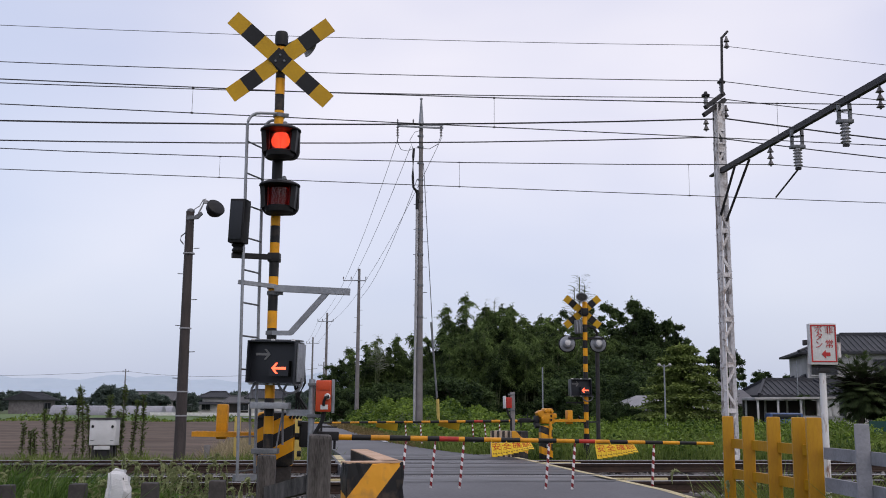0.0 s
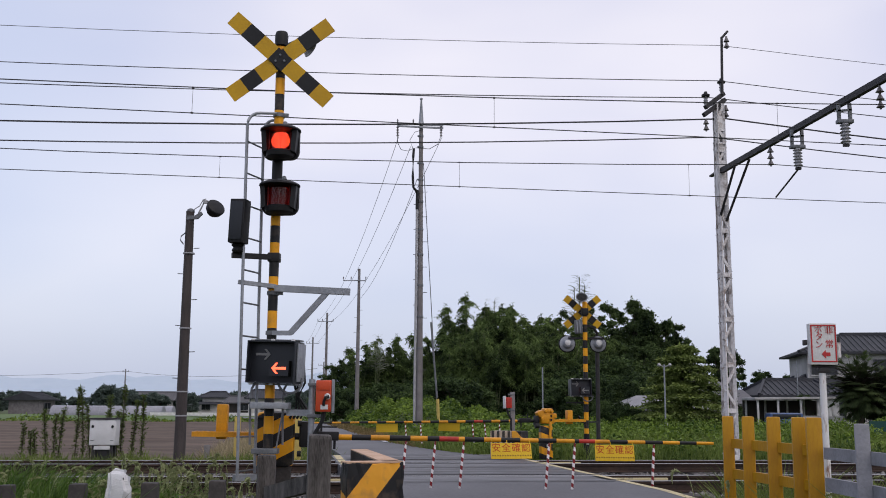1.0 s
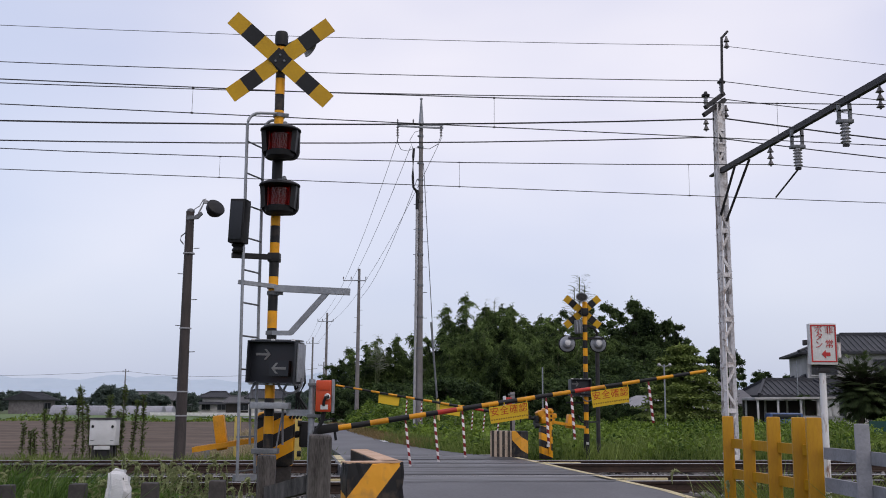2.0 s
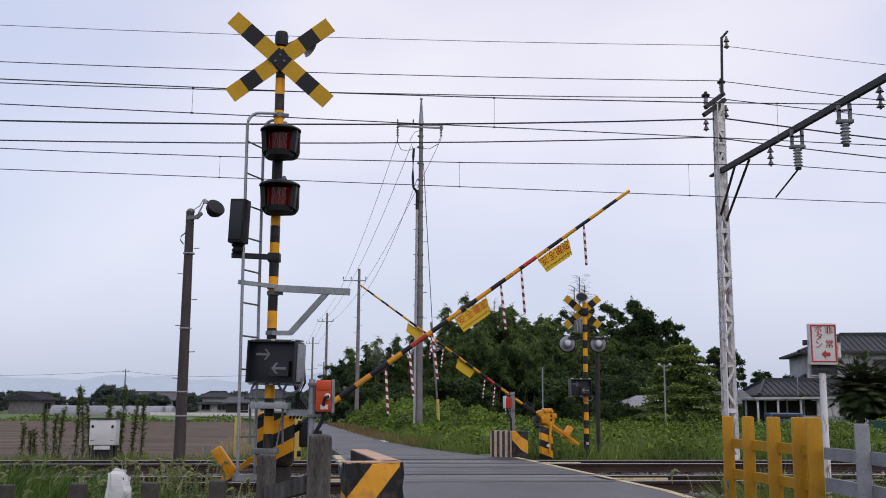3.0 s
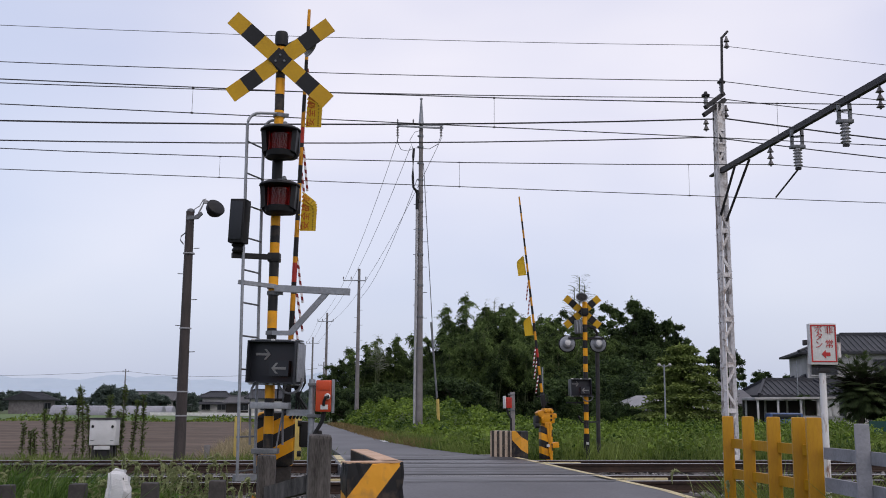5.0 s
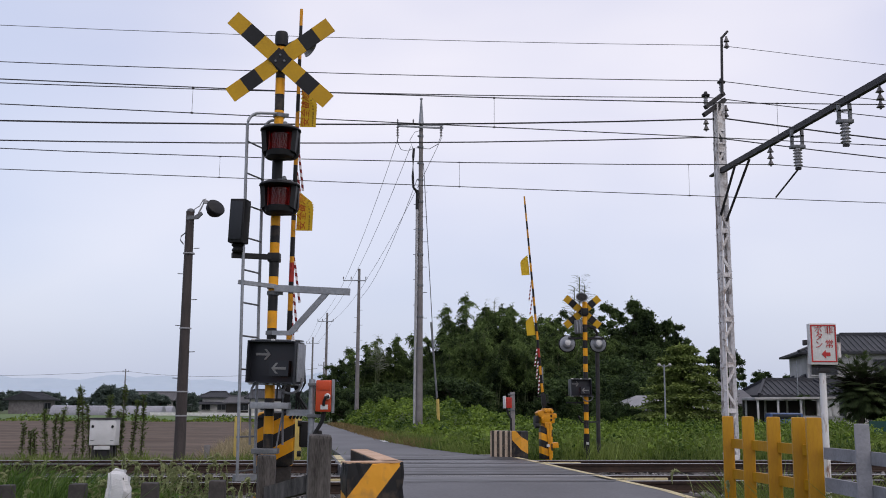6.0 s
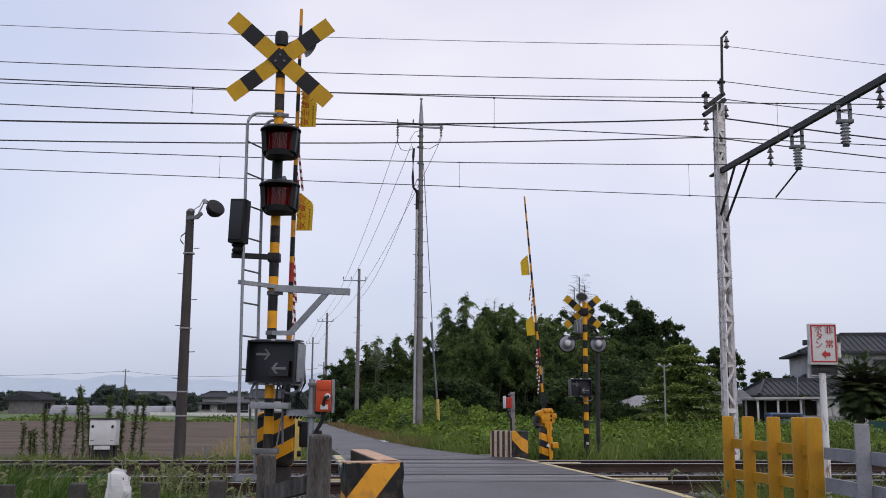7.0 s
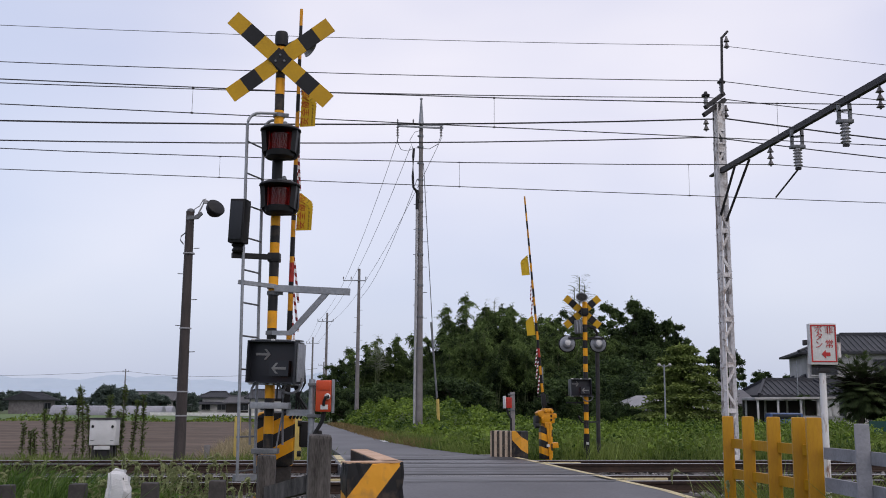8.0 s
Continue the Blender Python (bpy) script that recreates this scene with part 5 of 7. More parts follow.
m1 = lattice_mast(MAST, 7.32, 0.232, 0.175, "pale grey lattice catenary mast behind the tracks")
bm = bmesh.new()
rod(bm, (0.075, -0.05, 7.5), (0.11, -0.05, 8.78), 0.030, 0.028, 10)
rod(bm, (0.11, -0.05, 8.76), (0.25, -0.05, 8.92), 0.026, None, 8)
part("earth_spike", bm, M_DARKSTEEL, m1)
for a_, b_ in (((-0.36, -0.16, 7.165), (0.14, 0.02, 7.555)), ((-0.40, -0.16, 7.0), (0.17, 0.04, 7.43))):
    bm = bmesh.new()
    bar(bm, a_, b_, 0.075, 0.085)
    part("cross_arm", bm, M_DARKSTEEL, m1, "dark steel cross arm")
for p, n in (((-0.35, -0.15, 6.93), 2), ((0.18, 0.03, 7.30), 2), ((0.215, -0.05, 8.80), 2)):
    bm = bmesh.new()
    insulator(bm, p, n, 0.065, 0.125, 0.022)
    part("insulator", bm, M_PORCELAIN, m1, "dark porcelain insulator")
# upright pin insulators with a dark cap
for x, z in ((-0.33, 7.22), (0.085, 7.575)):
    bm = bmesh.new()
    lathe(bm, [(0.035, z), (0.035, z + 0.03), (0.05, z + 0.05), (0.035, z + 0.07), (0.05, z + 0.11), (0.035, z + 0.13), (0.05, z + 0.17), (0.035, z + 0.19)], pose(x, -0.13 if x < 0 else 0, 0), 14)
    ins = part("insulator", bm, M_PORC_W, m1, "pale upright porcelain insulator")
    bm = bmesh.new()
    lathe(bm, [(0.04, z + 0.19), (0.085, z + 0.20), (0.085, z + 0.235), (0.045, z + 0.25), (0.03, z + 0.30)], pose(x, -0.13 if x < 0 else 0, 0), 14)
    part("cap", bm, M_BLACK, ins)

# the beam that spans both tracks, with its hangers
BEAM0, BEAM1 = along(8.66, 19.4, 5.84), along(8.72, 9.6, 5.93)
g = thing("catenary_beam", I4, "dark steel beam carrying the overhead wires across both tracks", "catenary beam")
bm = bmesh.new()
d = (BEAM1 - BEAM0).normalized()
bar(bm, BEAM0 - d * 0.12, BEAM1 + d * 0.4, 0.085, 0.105)
bar(bm, BEAM0 - d * 0.42 + Vector((0, 0, 0.01)), BEAM0 - d * 0.1 + Vector((0, 0, 0.03)), 0.085, 0.035)
part("beam", bm, M_DARKSTEEL, g, "dark steel beam")
for s, a, b in ((-0.06, 0.9, 0.95), (0.06, 1.25, 1.05)):
    bm = bmesh.new()
    rod(bm, BEAM0 + d * a + Vector((s, 0, -0.05)), BEAM0 + d * 0.12 + Vector((s, 0, -b)), 0.026, None, 8)
    part("strut", bm, M_DARKSTEEL, g)
lattice_mast(along(8.74, 9.5), 7.32, 0.255, 0.185, "pale grey lattice catenary mast on the near side of the tracks")


def on_beam(n):
    f = (n - 19.4) / (9.6 - 19.4)
    return BEAM0.lerp(BEAM1, f)


def hanger(n, length, big):
    """An insulated hanger below the beam."""
    p = on_beam(n)
    h = thing("wire_hanger", I4, "steel hanger with ribbed insulators below the beam" if big else "small dark insulator string below the beam", "insulator", "wire hangers")
    if big:
        bm = bmesh.new()
        for s in (-0.09, 0.09):
            bar(bm, p + Vector((s, 0, -0.03)), p + Vector((s, 0, -0.33)), 0.05, 0.05)
        bar(bm, p + Vector((-0.12, 0, -0.16)), p + Vector((0.12, 0, -0.14)), 0.05, 0.03)
        part("frame", bm, M_STEEL_D, h)
        bm = bmesh.new()
        box(bm, (0.26, 0.12, 0.06), Matrix.Translation(p + Vector((0, 0, -0.34))), 0.01)
        part("yoke", bm, M_STEEL_D, h)
        bm = bmesh.new()
        insulator(bm, p + Vector((0, 0, -0.36)), 6, 0.085, 0.055, 0.05)
        part("insulator", bm, M_PORC_W, h, "pale ribbed insulator")
        bm = bmesh.new()
        box(bm, (0.10, 0.06, 0.05), Matrix.Translation(p + Vector((0.0, 0, -0.73))), 0.012)
        part("clamp", bm, M_DARKSTEEL, h)
    else:
        bm = bmesh.new()
        insulator(bm, p + Vector((0, 0, -0.06)), 3, 0.065, 0.12)
        part("insulator", bm, M_PORCELAIN, h)
    return h


hanger(17.15, 0.8, False)
hanger(16.15, 0.8, True)
hanger(14.6, 0.8, True)
hanger(13.6, 0.8, False)
p = thing("pull_off_arm", I4, "dark rod holding the contact wire sideways", "pull-off arm")
bm = bmesh.new()
rod(bm, on_beam(16.15) + Vector((0, 0, -0.74)), along(8.95, 17.55, 4.93), 0.016, None, 8)
part("rod", bm, M_DARKSTEEL, p)


def wire(pts, r, label, name="overhead_wire", category="wire"):
    bm = bmesh.new()
    pipe(bm, pts, r, 5)
    ob = finish(name, bm, M_WIRE)
    return tagged(ob, label, category, "overhead wires")


def sagging(a, b, sag, k=14):
    a, b = Vector(a), Vector(b)
    return [a.lerp(b, i / k) - Vector((0, 0, sag * 4 * (i / k) * (1 - i / k))) for i in range(k + 1)]


def messenger(s):
    return 5.19 + 0.0162 * s + 0.0017 * s * s if s < 9.1 else 5.478 - 0.030 * (s - 9.1)


for n0, zc, zm in ((N_NEAR, 4.835, 0.02), (N_FAR, 4.915, 0.12)):
    ss = [-36, -24, -14, -8, -4, 0, 3, 6, 9, 14, 24, 40]
    wire([along(s, n0 - 0.003 * s, zc) for s in ss], 0.0075, "taut dark copper contact wire over the track")
    wire([along(s, n0, messenger(s) + zm if s > -20 else 5.5) for s in ss], 0.0085, "dark messenger wire sagging over the track")
    for s in ((-1.48, 2.68, 6.94) if n0 < 15 else (-1.42, 2.87, 7.27)):
        w = thing("dropper", I4, "thin dropper wire between messenger and contact wire", "wire", "droppers")
        bm = bmesh.new()
        rod(bm, along(s, n0, zc), along(s, n0, messenger(s) + zm), 0.0028, None, 5)
        part("strand", bm, M_WIRE, w)
        for z in (zc, messenger(s) + zm):
            bm = bmesh.new()
            box(bm, (0.035, 0.02, 0.024), Matrix.Translation(along(s, n0, z)), 0.004)
            part("clip", bm, M_DARKSTEEL, w)

# feeders on the mast: height at the far left, at the mast and past it
for zl, zm, zr, sm, n0, r in ((6.23, 7.00, 6.70, 8.85, 19.38, 0.017), (5.72, 6.44, 6.13, 8.30, 18.9, 0.013), (6.82, 7.28, 7.03, 8.3, 18.9, 0.010),
                          (7.40, 7.83, 7.58, 8.7, 19.4, 0.009), (8.13, 8.62, 8.40, 8.75, 19.4, 0.006)):
    a, m_, b = along(-6.0 - 30, n0, zl + 1.2 * (zm - zl)), along(sm, n0, zm), along(sm + 40, n0, zm)
    k = (zl - (a.z + (m_.z - a.z) * 30 / (36 + sm)))
    f = 30 / (36 + sm)
    wire(sagging(a, m_, -k / (4 * f * (1 - f)), 18), r, "dark overhead feeder wire on insulators")
    f = (12.7 - sm) / 40
    wire(sagging(m_, b, -(zr - zm) / (4 * f * (1 - f)), 18), r, "dark overhead feeder wire on insulators")


# ---------------------------------------------------------------- utility poles
def utility_pole(m, h, r0, arm_z, arm_l, arm_r, label, big=False):
    g = thing("utility_pole", m, label, "utility pole", "utility poles")
    bm = bmesh.new()
    rod(bm, (0, 0, -0.4), (0, 0, h * (0.93 if big else 1)), r0, r0 * 0.55, 16)
    part("pole", bm, M_CONC, g, "grey concrete pole")
    if big:
        bm = bmesh.new()
        lathe(bm, [(0.11, h * 0.92), (0.085, h * 0.93), (0.03, h * 0.995), (0.06, h), (0.03, h + 0.03)], I4, 12)
        part("tip", bm, M_STEEL, g)
    for dz in ((0,) if not big else (0, -0.10)):
        bm = bmesh.new()
        bar(bm, (arm_l, -0.12, arm_z + dz + (0.03 if big else 0)), (arm_r, -0.12, arm_z + dz - (0.05 if big else 0)), 0.06, 0.06)
        part("cross_arm", bm, M_STEEL, g, "galvanised cross arm")
    for x in ((arm_l, arm_l / 2, arm_r) if not big else (arm_l, arm_l / 3)):
        bm = bmesh.new()
        insulator(bm, (x * 0.98, -0.12, arm_z + (0.24 if not big else 0.18)), 2, 0.05 if not big else 0.04, 0.08)
        part("insulator", bm, M_PORCELAIN, g)
    for i in range(int(h * 0.62 / 0.45)):
        bm = bmesh.new()
        sx = 1 if i % 2 else -1
        z = 1.8 + i * 0.45
        rod(bm, (0, 0, z), (sx * (r0 + 0.12), 0, z), 0.011, None, 5)
        part("step_bolt", bm, M_STEEL_D, g)
    return g


big = utility_pole(pose(-0.78, 35.0, 0, 0, -0.2, 0), 12.0, 0.125, 11.02, -0.86, 0.80, "tall concrete utility pole with a cross arm beside the lane", True)
bm = bmesh.new()
rod(bm, (-0.17, -0.10, -0.3), (-0.125, -0.10, 8.4), 0.043, None, 12)
part("conduit", bm, M_PORC_W, big, "pale cable conduit")
bm = bmesh.new()
rod(bm, (-0.13, -0.10, 7.9), (-0.12, -0.10, 8.6), 0.05, None, 12)
part("conduit_head", bm, M_BLACK, big)
for x in (-0.84, 0.72):
    bm = bmesh.new()
    insulator(bm, (0, 0, 0), 4, 0.06, 0.10)
    bm.transform(Matrix.Translation((x, -0.12, 10.98)) @ pose(0, 0, 0, 8, 0, 0))
    part("insulator", bm, M_PORCELAIN, big)
bm = bmesh.new()
pipe(bm, [(-0.13, -0.1, 8.5), (-0.17, -0.15, 8.58), (-0.26, -0.2, 8.68), (-0.28, -0.2, 9.1), (-0.27, -0.2, 9.8), (-0.25, -0.2, 10.1)], 0.045, 8)
part("cable_end", bm, M_BLACK, big, "black cable sealing end")
for pts in ([(-0.84, -0.12, 10.58), (-0.83, -0.2, 10.3), (-0.7, -0.2, 10.05), (-0.45, -0.2, 10.0), (-0.28, -0.2, 10.1)], [(0.72, -0.12, 10.58), (0.6, -0.2, 10.25), (0.3, -0.2, 10.08), (0.1, -0.2, 10.1), (-0.2, -0.2, 10.12)],
            [(-0.28, -0.2, 10.1), (-0.40, -0.2, 10.4), (-0.22, -0.2, 10.7), (0, -0.1, 10.8)]):
    bm = bmesh.new()
    pipe(bm, pts, 0.011, 6)
    part("jumper", bm, M_CABLE, big, "thin black jumper cable")
for z in (3, 4.1, 5.2, 6.3, 7.2, 8.2, 9.0, 9.6, 10.2, 10.6):
    bm = bmesh.new()
    r = 0.125 * (1 - 0.45 * z / 11.2) + 0.010
    lathe(bm, [(r, z - 0.035), (r + 0.008, z - 0.03), (r + 0.008, z + 0.03), (r, z + 0.035)], I4, 14)
    box(bm, (0.05, 0.06, 0.05), pose(-r - 0.02, -0.03, z), 0.006)
    part("band", bm, M_STEEL_D, big)

POLES = [(-0.78, 35.0, 11.02), (-5.06, 60.0, 8.52), (-10.6, 92.0, 8.8), (-16.1, 125.0, 8.9)]
utility_pole(pose(-5.03, 60.0, 0, 0, -0.1, 0), 9.25, 0.14, 8.52, -0.95, 0.42, "concrete utility pole beside the lane")
utility_pole(pose(-10.6, 92.0, 0, 0, 0, 0), 9.6, 0.16, 8.8, -0.85, 0.6, "concrete utility pole further along the lane")
utility_pole(pose(-16.1, 125.0, 0), 9.7, 0.16, 8.9, -0.8, 0.8, "distant concrete utility pole along the lane")
utility_pole(pose(-17.6, 150.0, 0), 7.8, 0.15, 7.2, -0.8, 0.8, "distant concrete utility pole along the lane")
for off in (-0.84, -0.4, 0.45):
    for (xa, ya_, za), (xb, yb_, zb) in zip(POLES, POLES[1:]):
        first = ya_ < 40
        z0 = {-0.84: 10.55, -0.4: 10.2, 0.45: 10.55}[off] if first else za
        wire(sagging((xa + (off if not first or off < 0 else 0.72), ya_ - 0.1, z0), (xb + off, yb_ - 0.1, zb + 0.05), 0.27 if first else 0.3), 0.009, "dark utility wire sagging between poles", "utility_wire")
wire(sagging((-0.95, 35, 9.0), (-5.0, 59.9, 7.4), 0.6), 0.009, "dark utility wire sagging between poles", "utility_wire")

# the guy wire with its yellow guard
g = thing("guy_wire", I4, "steel guy wire with a pale yellow guard sleeve", "guy wire")
bm = bmesh.new()
rod(bm, (-0.72, 35, 9.6), (-0.10, 34.9, -0.2), 0.014, None, 6)
part("strand", bm, M_STEEL_D, g)
bm = bmesh.new()
rod(bm, (-0.15, 34.87, 1.25), (-0.09, 34.86, 0.0), 0.055, None, 10)
part("sleeve", bm, M_PALEYEL, g, "pale yellow guard sleeve")
bm = bmesh.new()
rod(bm, (-0.40, 34.95, 3.9), (-0.17, 34.9, 1.3), 0.035, None, 8)
part("cover", bm, M_STEEL_D, g)

# far pole and line across the fields
utility_pole(pose(-47.0, 150, 0), 6.5, 0.14, 6.1, -0.5, 0.5, "distant slim pole in the fields")
for a, b in (((-47, 150, 6.2), (-110, 160, 6.4)), ((-47, 150, 6.2), (-16.1, 130, 6.0))):
    wire(sagging(a, b, 0.9), 0.02, "thin distant wire across the fields", "utility_wire")


# ---------------------------------------------------------------- plants
def quads(name, v, mat, label, category, parent=None, kind="stuff"):
    """A mesh of loose four-cornered leaves from an array of shape (count, 4, 3)."""
    n = len(v)
    me = bpy.data.meshes.new(name)
    me.vertices.add(n * 4)
    me.vertices.foreach_set("co", v.reshape(-1).astype(np.float32))
    me.loops.add(n * 4)
    me.loops.foreach_set("vertex_index", np.arange(n * 4, dtype=np.int32))
    me.polygons.add(n)
    me.polygons.foreach_set("loop_start", np.arange(0, n * 4, 4, dtype=np.int32))
    me.update(calc_edges=True)
    me.materials.append(mat)
    ob = new(name, me)
    if parent:
        ob.parent = parent
        return tagged(ob, label) if label else ob
    return tagged(ob, label, category, "", kind)


def leaves(rs, at, length, width, droop=0.0, spread=0.6, lie=0.0):
    """Leaf quads at the places: they point outwards at random, sinking by droop; lie turns their faces upwards."""
    n = len(at)
    d = rs.normal(size=(n, 3))
    d[:, 2] = d[:, 2] * spread - droop
    d /= np.linalg.norm(d, axis=1, keepdims=True)
    side = np.cross(d, rs.normal(size=(n, 3)) + np.array([0, 0, lie]))
    side /= np.linalg.norm(side, axis=1, keepdims=True) + 1e-9
    l = (length * rs.uniform(0.6, 1.3, n))[:, None]
    w = (width * rs.uniform(0.7, 1.3, n))[:, None]
    up = np.cross(side, d)
    return np.stack([at, at + d * l * 0.45 + side * w * 0.5 + up * l * 0.06, at + d * l, at + d * l * 0.45 - side * w * 0.5 + up * l * 0.06], 1)


def blades(rs, at, height, width, lean=0.35, tufts=0.0):
    """Grass blades: slim quads that rise from their places and lean over."""
    n = len(at)
    a = rs.uniform(0, math.tau, n)
    f = rs.uniform(0, math.tau, n)
    h = (height * rs.uniform(0.5, 1.25, n))[:, None]
    if tufts:
        wave = 0.5 + 0.25 * (np.sin(at[:, 0] * 3.1 + 1.0) * np.sin(at[:, 1] * 2.3) + np.sin(at[:, 0] * 7.3 - at[:, 1] * 4.1))
        h = h * (1 - tufts + 1.7 * tufts * np.clip(wave, 0, 1))[:, None]
    w = (width * rs.uniform(0.7, 1.3, n))[:, None]
    side = np.stack([np.cos(f), np.sin(f), np.zeros(n)], 1) * w / 2
    tip = np.stack([np.cos(a), np.sin(a), np.zeros(n)], 1) * h * lean * rs.uniform(0.2, 1.4, n)[:, None]
    upv = np.array([0, 0, 1.0])
    top = upv * h * 0.97 + tip
    return np.stack([at - side, at + side, at + top * 0.58 + upv * h * 0.015 + side * 0.8, at + top], 1)


def blob(rs, n, c, r):
    """Places near the surface of a bumpy ball."""
    d = rs.normal(size=(n, 3))
    d /= np.linalg.norm(d, axis=1, keepdims=True)
    return np.array(c) + d * np.array(r) * (rs.uniform(0.25, 1.0, n) ** 0.4)[:, None]


def bamboo(seed, h, label, low=0.3):
    """A clump of bamboo: slim culms that arch over, hung with drooping leaf sprays from low upwards."""
    rs = np.random.RandomState(seed)
    g = thing("bamboo_clump", I4, label, "bamboo", "grove")
    v = []
    for c in range(9):
        x0, y0 = rs.uniform(-1.5, 1.5, 2)
        hh = h * rs.uniform(0.72, 1.0) if c else h * 1.05
        a, arch = rs.uniform(0, math.tau), rs.uniform(0.05, 0.17) * hh

        def on(f):
            return np.array([x0 + math.cos(a) * arch * f ** 2.4, y0 + math.sin(a) * arch * f ** 2.4, -0.3 + hh * f - 0.07 * hh * f ** 4])
        bm = bmesh.new()
        pipe(bm, [Vector(on(i / 6)) for i in range(7)], 0.045, 5)
        part("culm", bm, M_CULM, g)
        # sprays: twigs that leap out from the culm and fall over, their leaves hanging from the arcs
        for f in np.concatenate([np.linspace(low, 0.76, 8), np.linspace(0.8, 1.0, 6)]):
            b = rs.uniform(0, math.tau)
            for w in range(6):
                bb = b + rs.normal(0, 0.55)
                r = rs.uniform(0.6, 1.6) * (1.45 - 0.95 * f)
                k = int(22 + 26 * r)
                t = rs.uniform(0.08, 1, k)
                out, lat = np.array([math.cos(bb), math.sin(bb), 0]), np.array([-math.sin(bb), math.cos(bb), 0])
                q = on(f) + out * (r * 1.1 * t)[:, None] + lat * rs.normal(0, 0.07, k)[:, None]
                q[:, 2] += 0.8 * r * t - 1.3 * r * t ** 2 - np.abs(rs.normal(0, 0.10, k)) + 0.05
                v.append(leaves(rs, q, 0.27, 0.062, 0.9, 0.45, 0.7))
        # thin feathery tip
        t = rs.uniform(0.86, 1.06, 90)
        q = np.stack([on(min(1.06, e)) for e in t]) + rs.normal(0, 1, (90, 3)) * (0.04 + 0.8 * (1.06 - t))[:, None] * np.array([1, 1, 0.5])
        v.append(leaves(rs, q, 0.2, 0.045, 0.4, 0.5))
    quads("crown", np.concatenate(v), M_BAMBOO, "", "", g)
    return g


def bare_bamboo(seed, h, label):
    """Old bamboo culms whose tops have thinned to fine, nearly leafless twigs."""
    rs = np.random.RandomState(seed)
    g = thing("bamboo_clump", I4, label, "bamboo", "grove")
    for c in range(3):
        x0 = 0.5 * (c - 1) + rs.uniform(-0.1, 0.1)
        hh = h * (1.0 - 0.06 * abs(c - 1))
        bm = bmesh.new()
        pipe(bm, [Vector((x0 + 0.02 * hh * (i / 6) ** 2 * (c - 1), 0, -0.3 + hh * i / 6)) for i in range(7)], 0.03, 5)
        part("culm", bm, M_CULM, g)
        v = []
        for i in range(90):
            f = rs.uniform(0.62, 1.0)
            b, ln = rs.uniform(0, math.tau), rs.uniform(0.5, 1.1) * (1.25 - f) * 1.9
            p0 = np.array([x0 + 0.02 * hh * f ** 2 * (c - 1), 0, -0.3 + hh * f])
            for k in range(4):
                d = np.array([math.cos(b + 0.25 * k), math.sin(b + 0.25 * k), 0.75 - 0.3 * k])
                p1 = p0 + d * ln * 0.34
                w = np.array([0.013, 0, 0.006])
                v.append([p0 - w, p0 + w, p1 + w, p1 - w])
                p0 = p1
        quads("brush", np.array(v), M_TWIG, "fine pale twigs", "", g)
    return g


def broadleaf(seed, h, w, mat, label, name="tree", per=260, leaf=0.24):
    """A broad-leaved tree: tapered trunk, limbs and a ragged crown of leafy boughs with gaps."""
    rs = np.random.RandomState(seed)
    g = thing(name, I4, label, "tree" if name == "tree" else name.replace("_", " "), "trees")
    bm = bmesh.new()
    rod(bm, (0, 0, -0.3), (0.1, 0, h * 0.55), 0.04 * w + 0.08, 0.03 * w + 0.03, 8)
    part("trunk", bm, M_BARK, g)
    v = []
    for i in range(int(44 + 7 * w)):
        a = rs.uniform(0, math.tau)
        f = rs.uniform(0.2, 0.95)
        rad = w / 2 * math.sqrt(max(0.10, 1 - (2 * f - 1.0) ** 2)) * rs.uniform(0.3, 0.95)
        c = np.array([math.cos(a) * rad, math.sin(a) * rad, h * f])
        r = rs.uniform(0.05, 0.12) * w * (1.15 - 0.4 * f)
        if i % 4 == 0:
            bm = bmesh.new()
            rod(bm, (0.05, 0, h * min(0.5, f * 0.6)), tuple(c), 0.05, 0.015, 5)
            part("limb", bm, M_BARK, g)
        # leaves thin out from the bough's heart, a few twigs standing proud of it
        k = int(per * (0.5 + r))
        q = c + rs.normal(size=(k, 3)) * np.array([0.46, 0.46, 0.30]) * r
        v.append(leaves(rs, q, leaf, leaf * 0.55, 0.15, 0.7, 0.8))
        tw = rs.normal(size=3) * np.array([1, 1, 0.6]) + np.array([math.cos(a), math.sin(a), 0.7])
        tw /= np.linalg.norm(tw)
        t = rs.uniform(0.5, 1.7, 26)
        v.append(leaves(rs, c + tw * (r * t)[:, None] + rs.normal(0, 0.09, (26, 3)), leaf * 0.9, leaf * 0.5, 0.1, 0.7, 0.6))
    quads("crown", np.concatenate(v), mat, "", "", g)
    return g


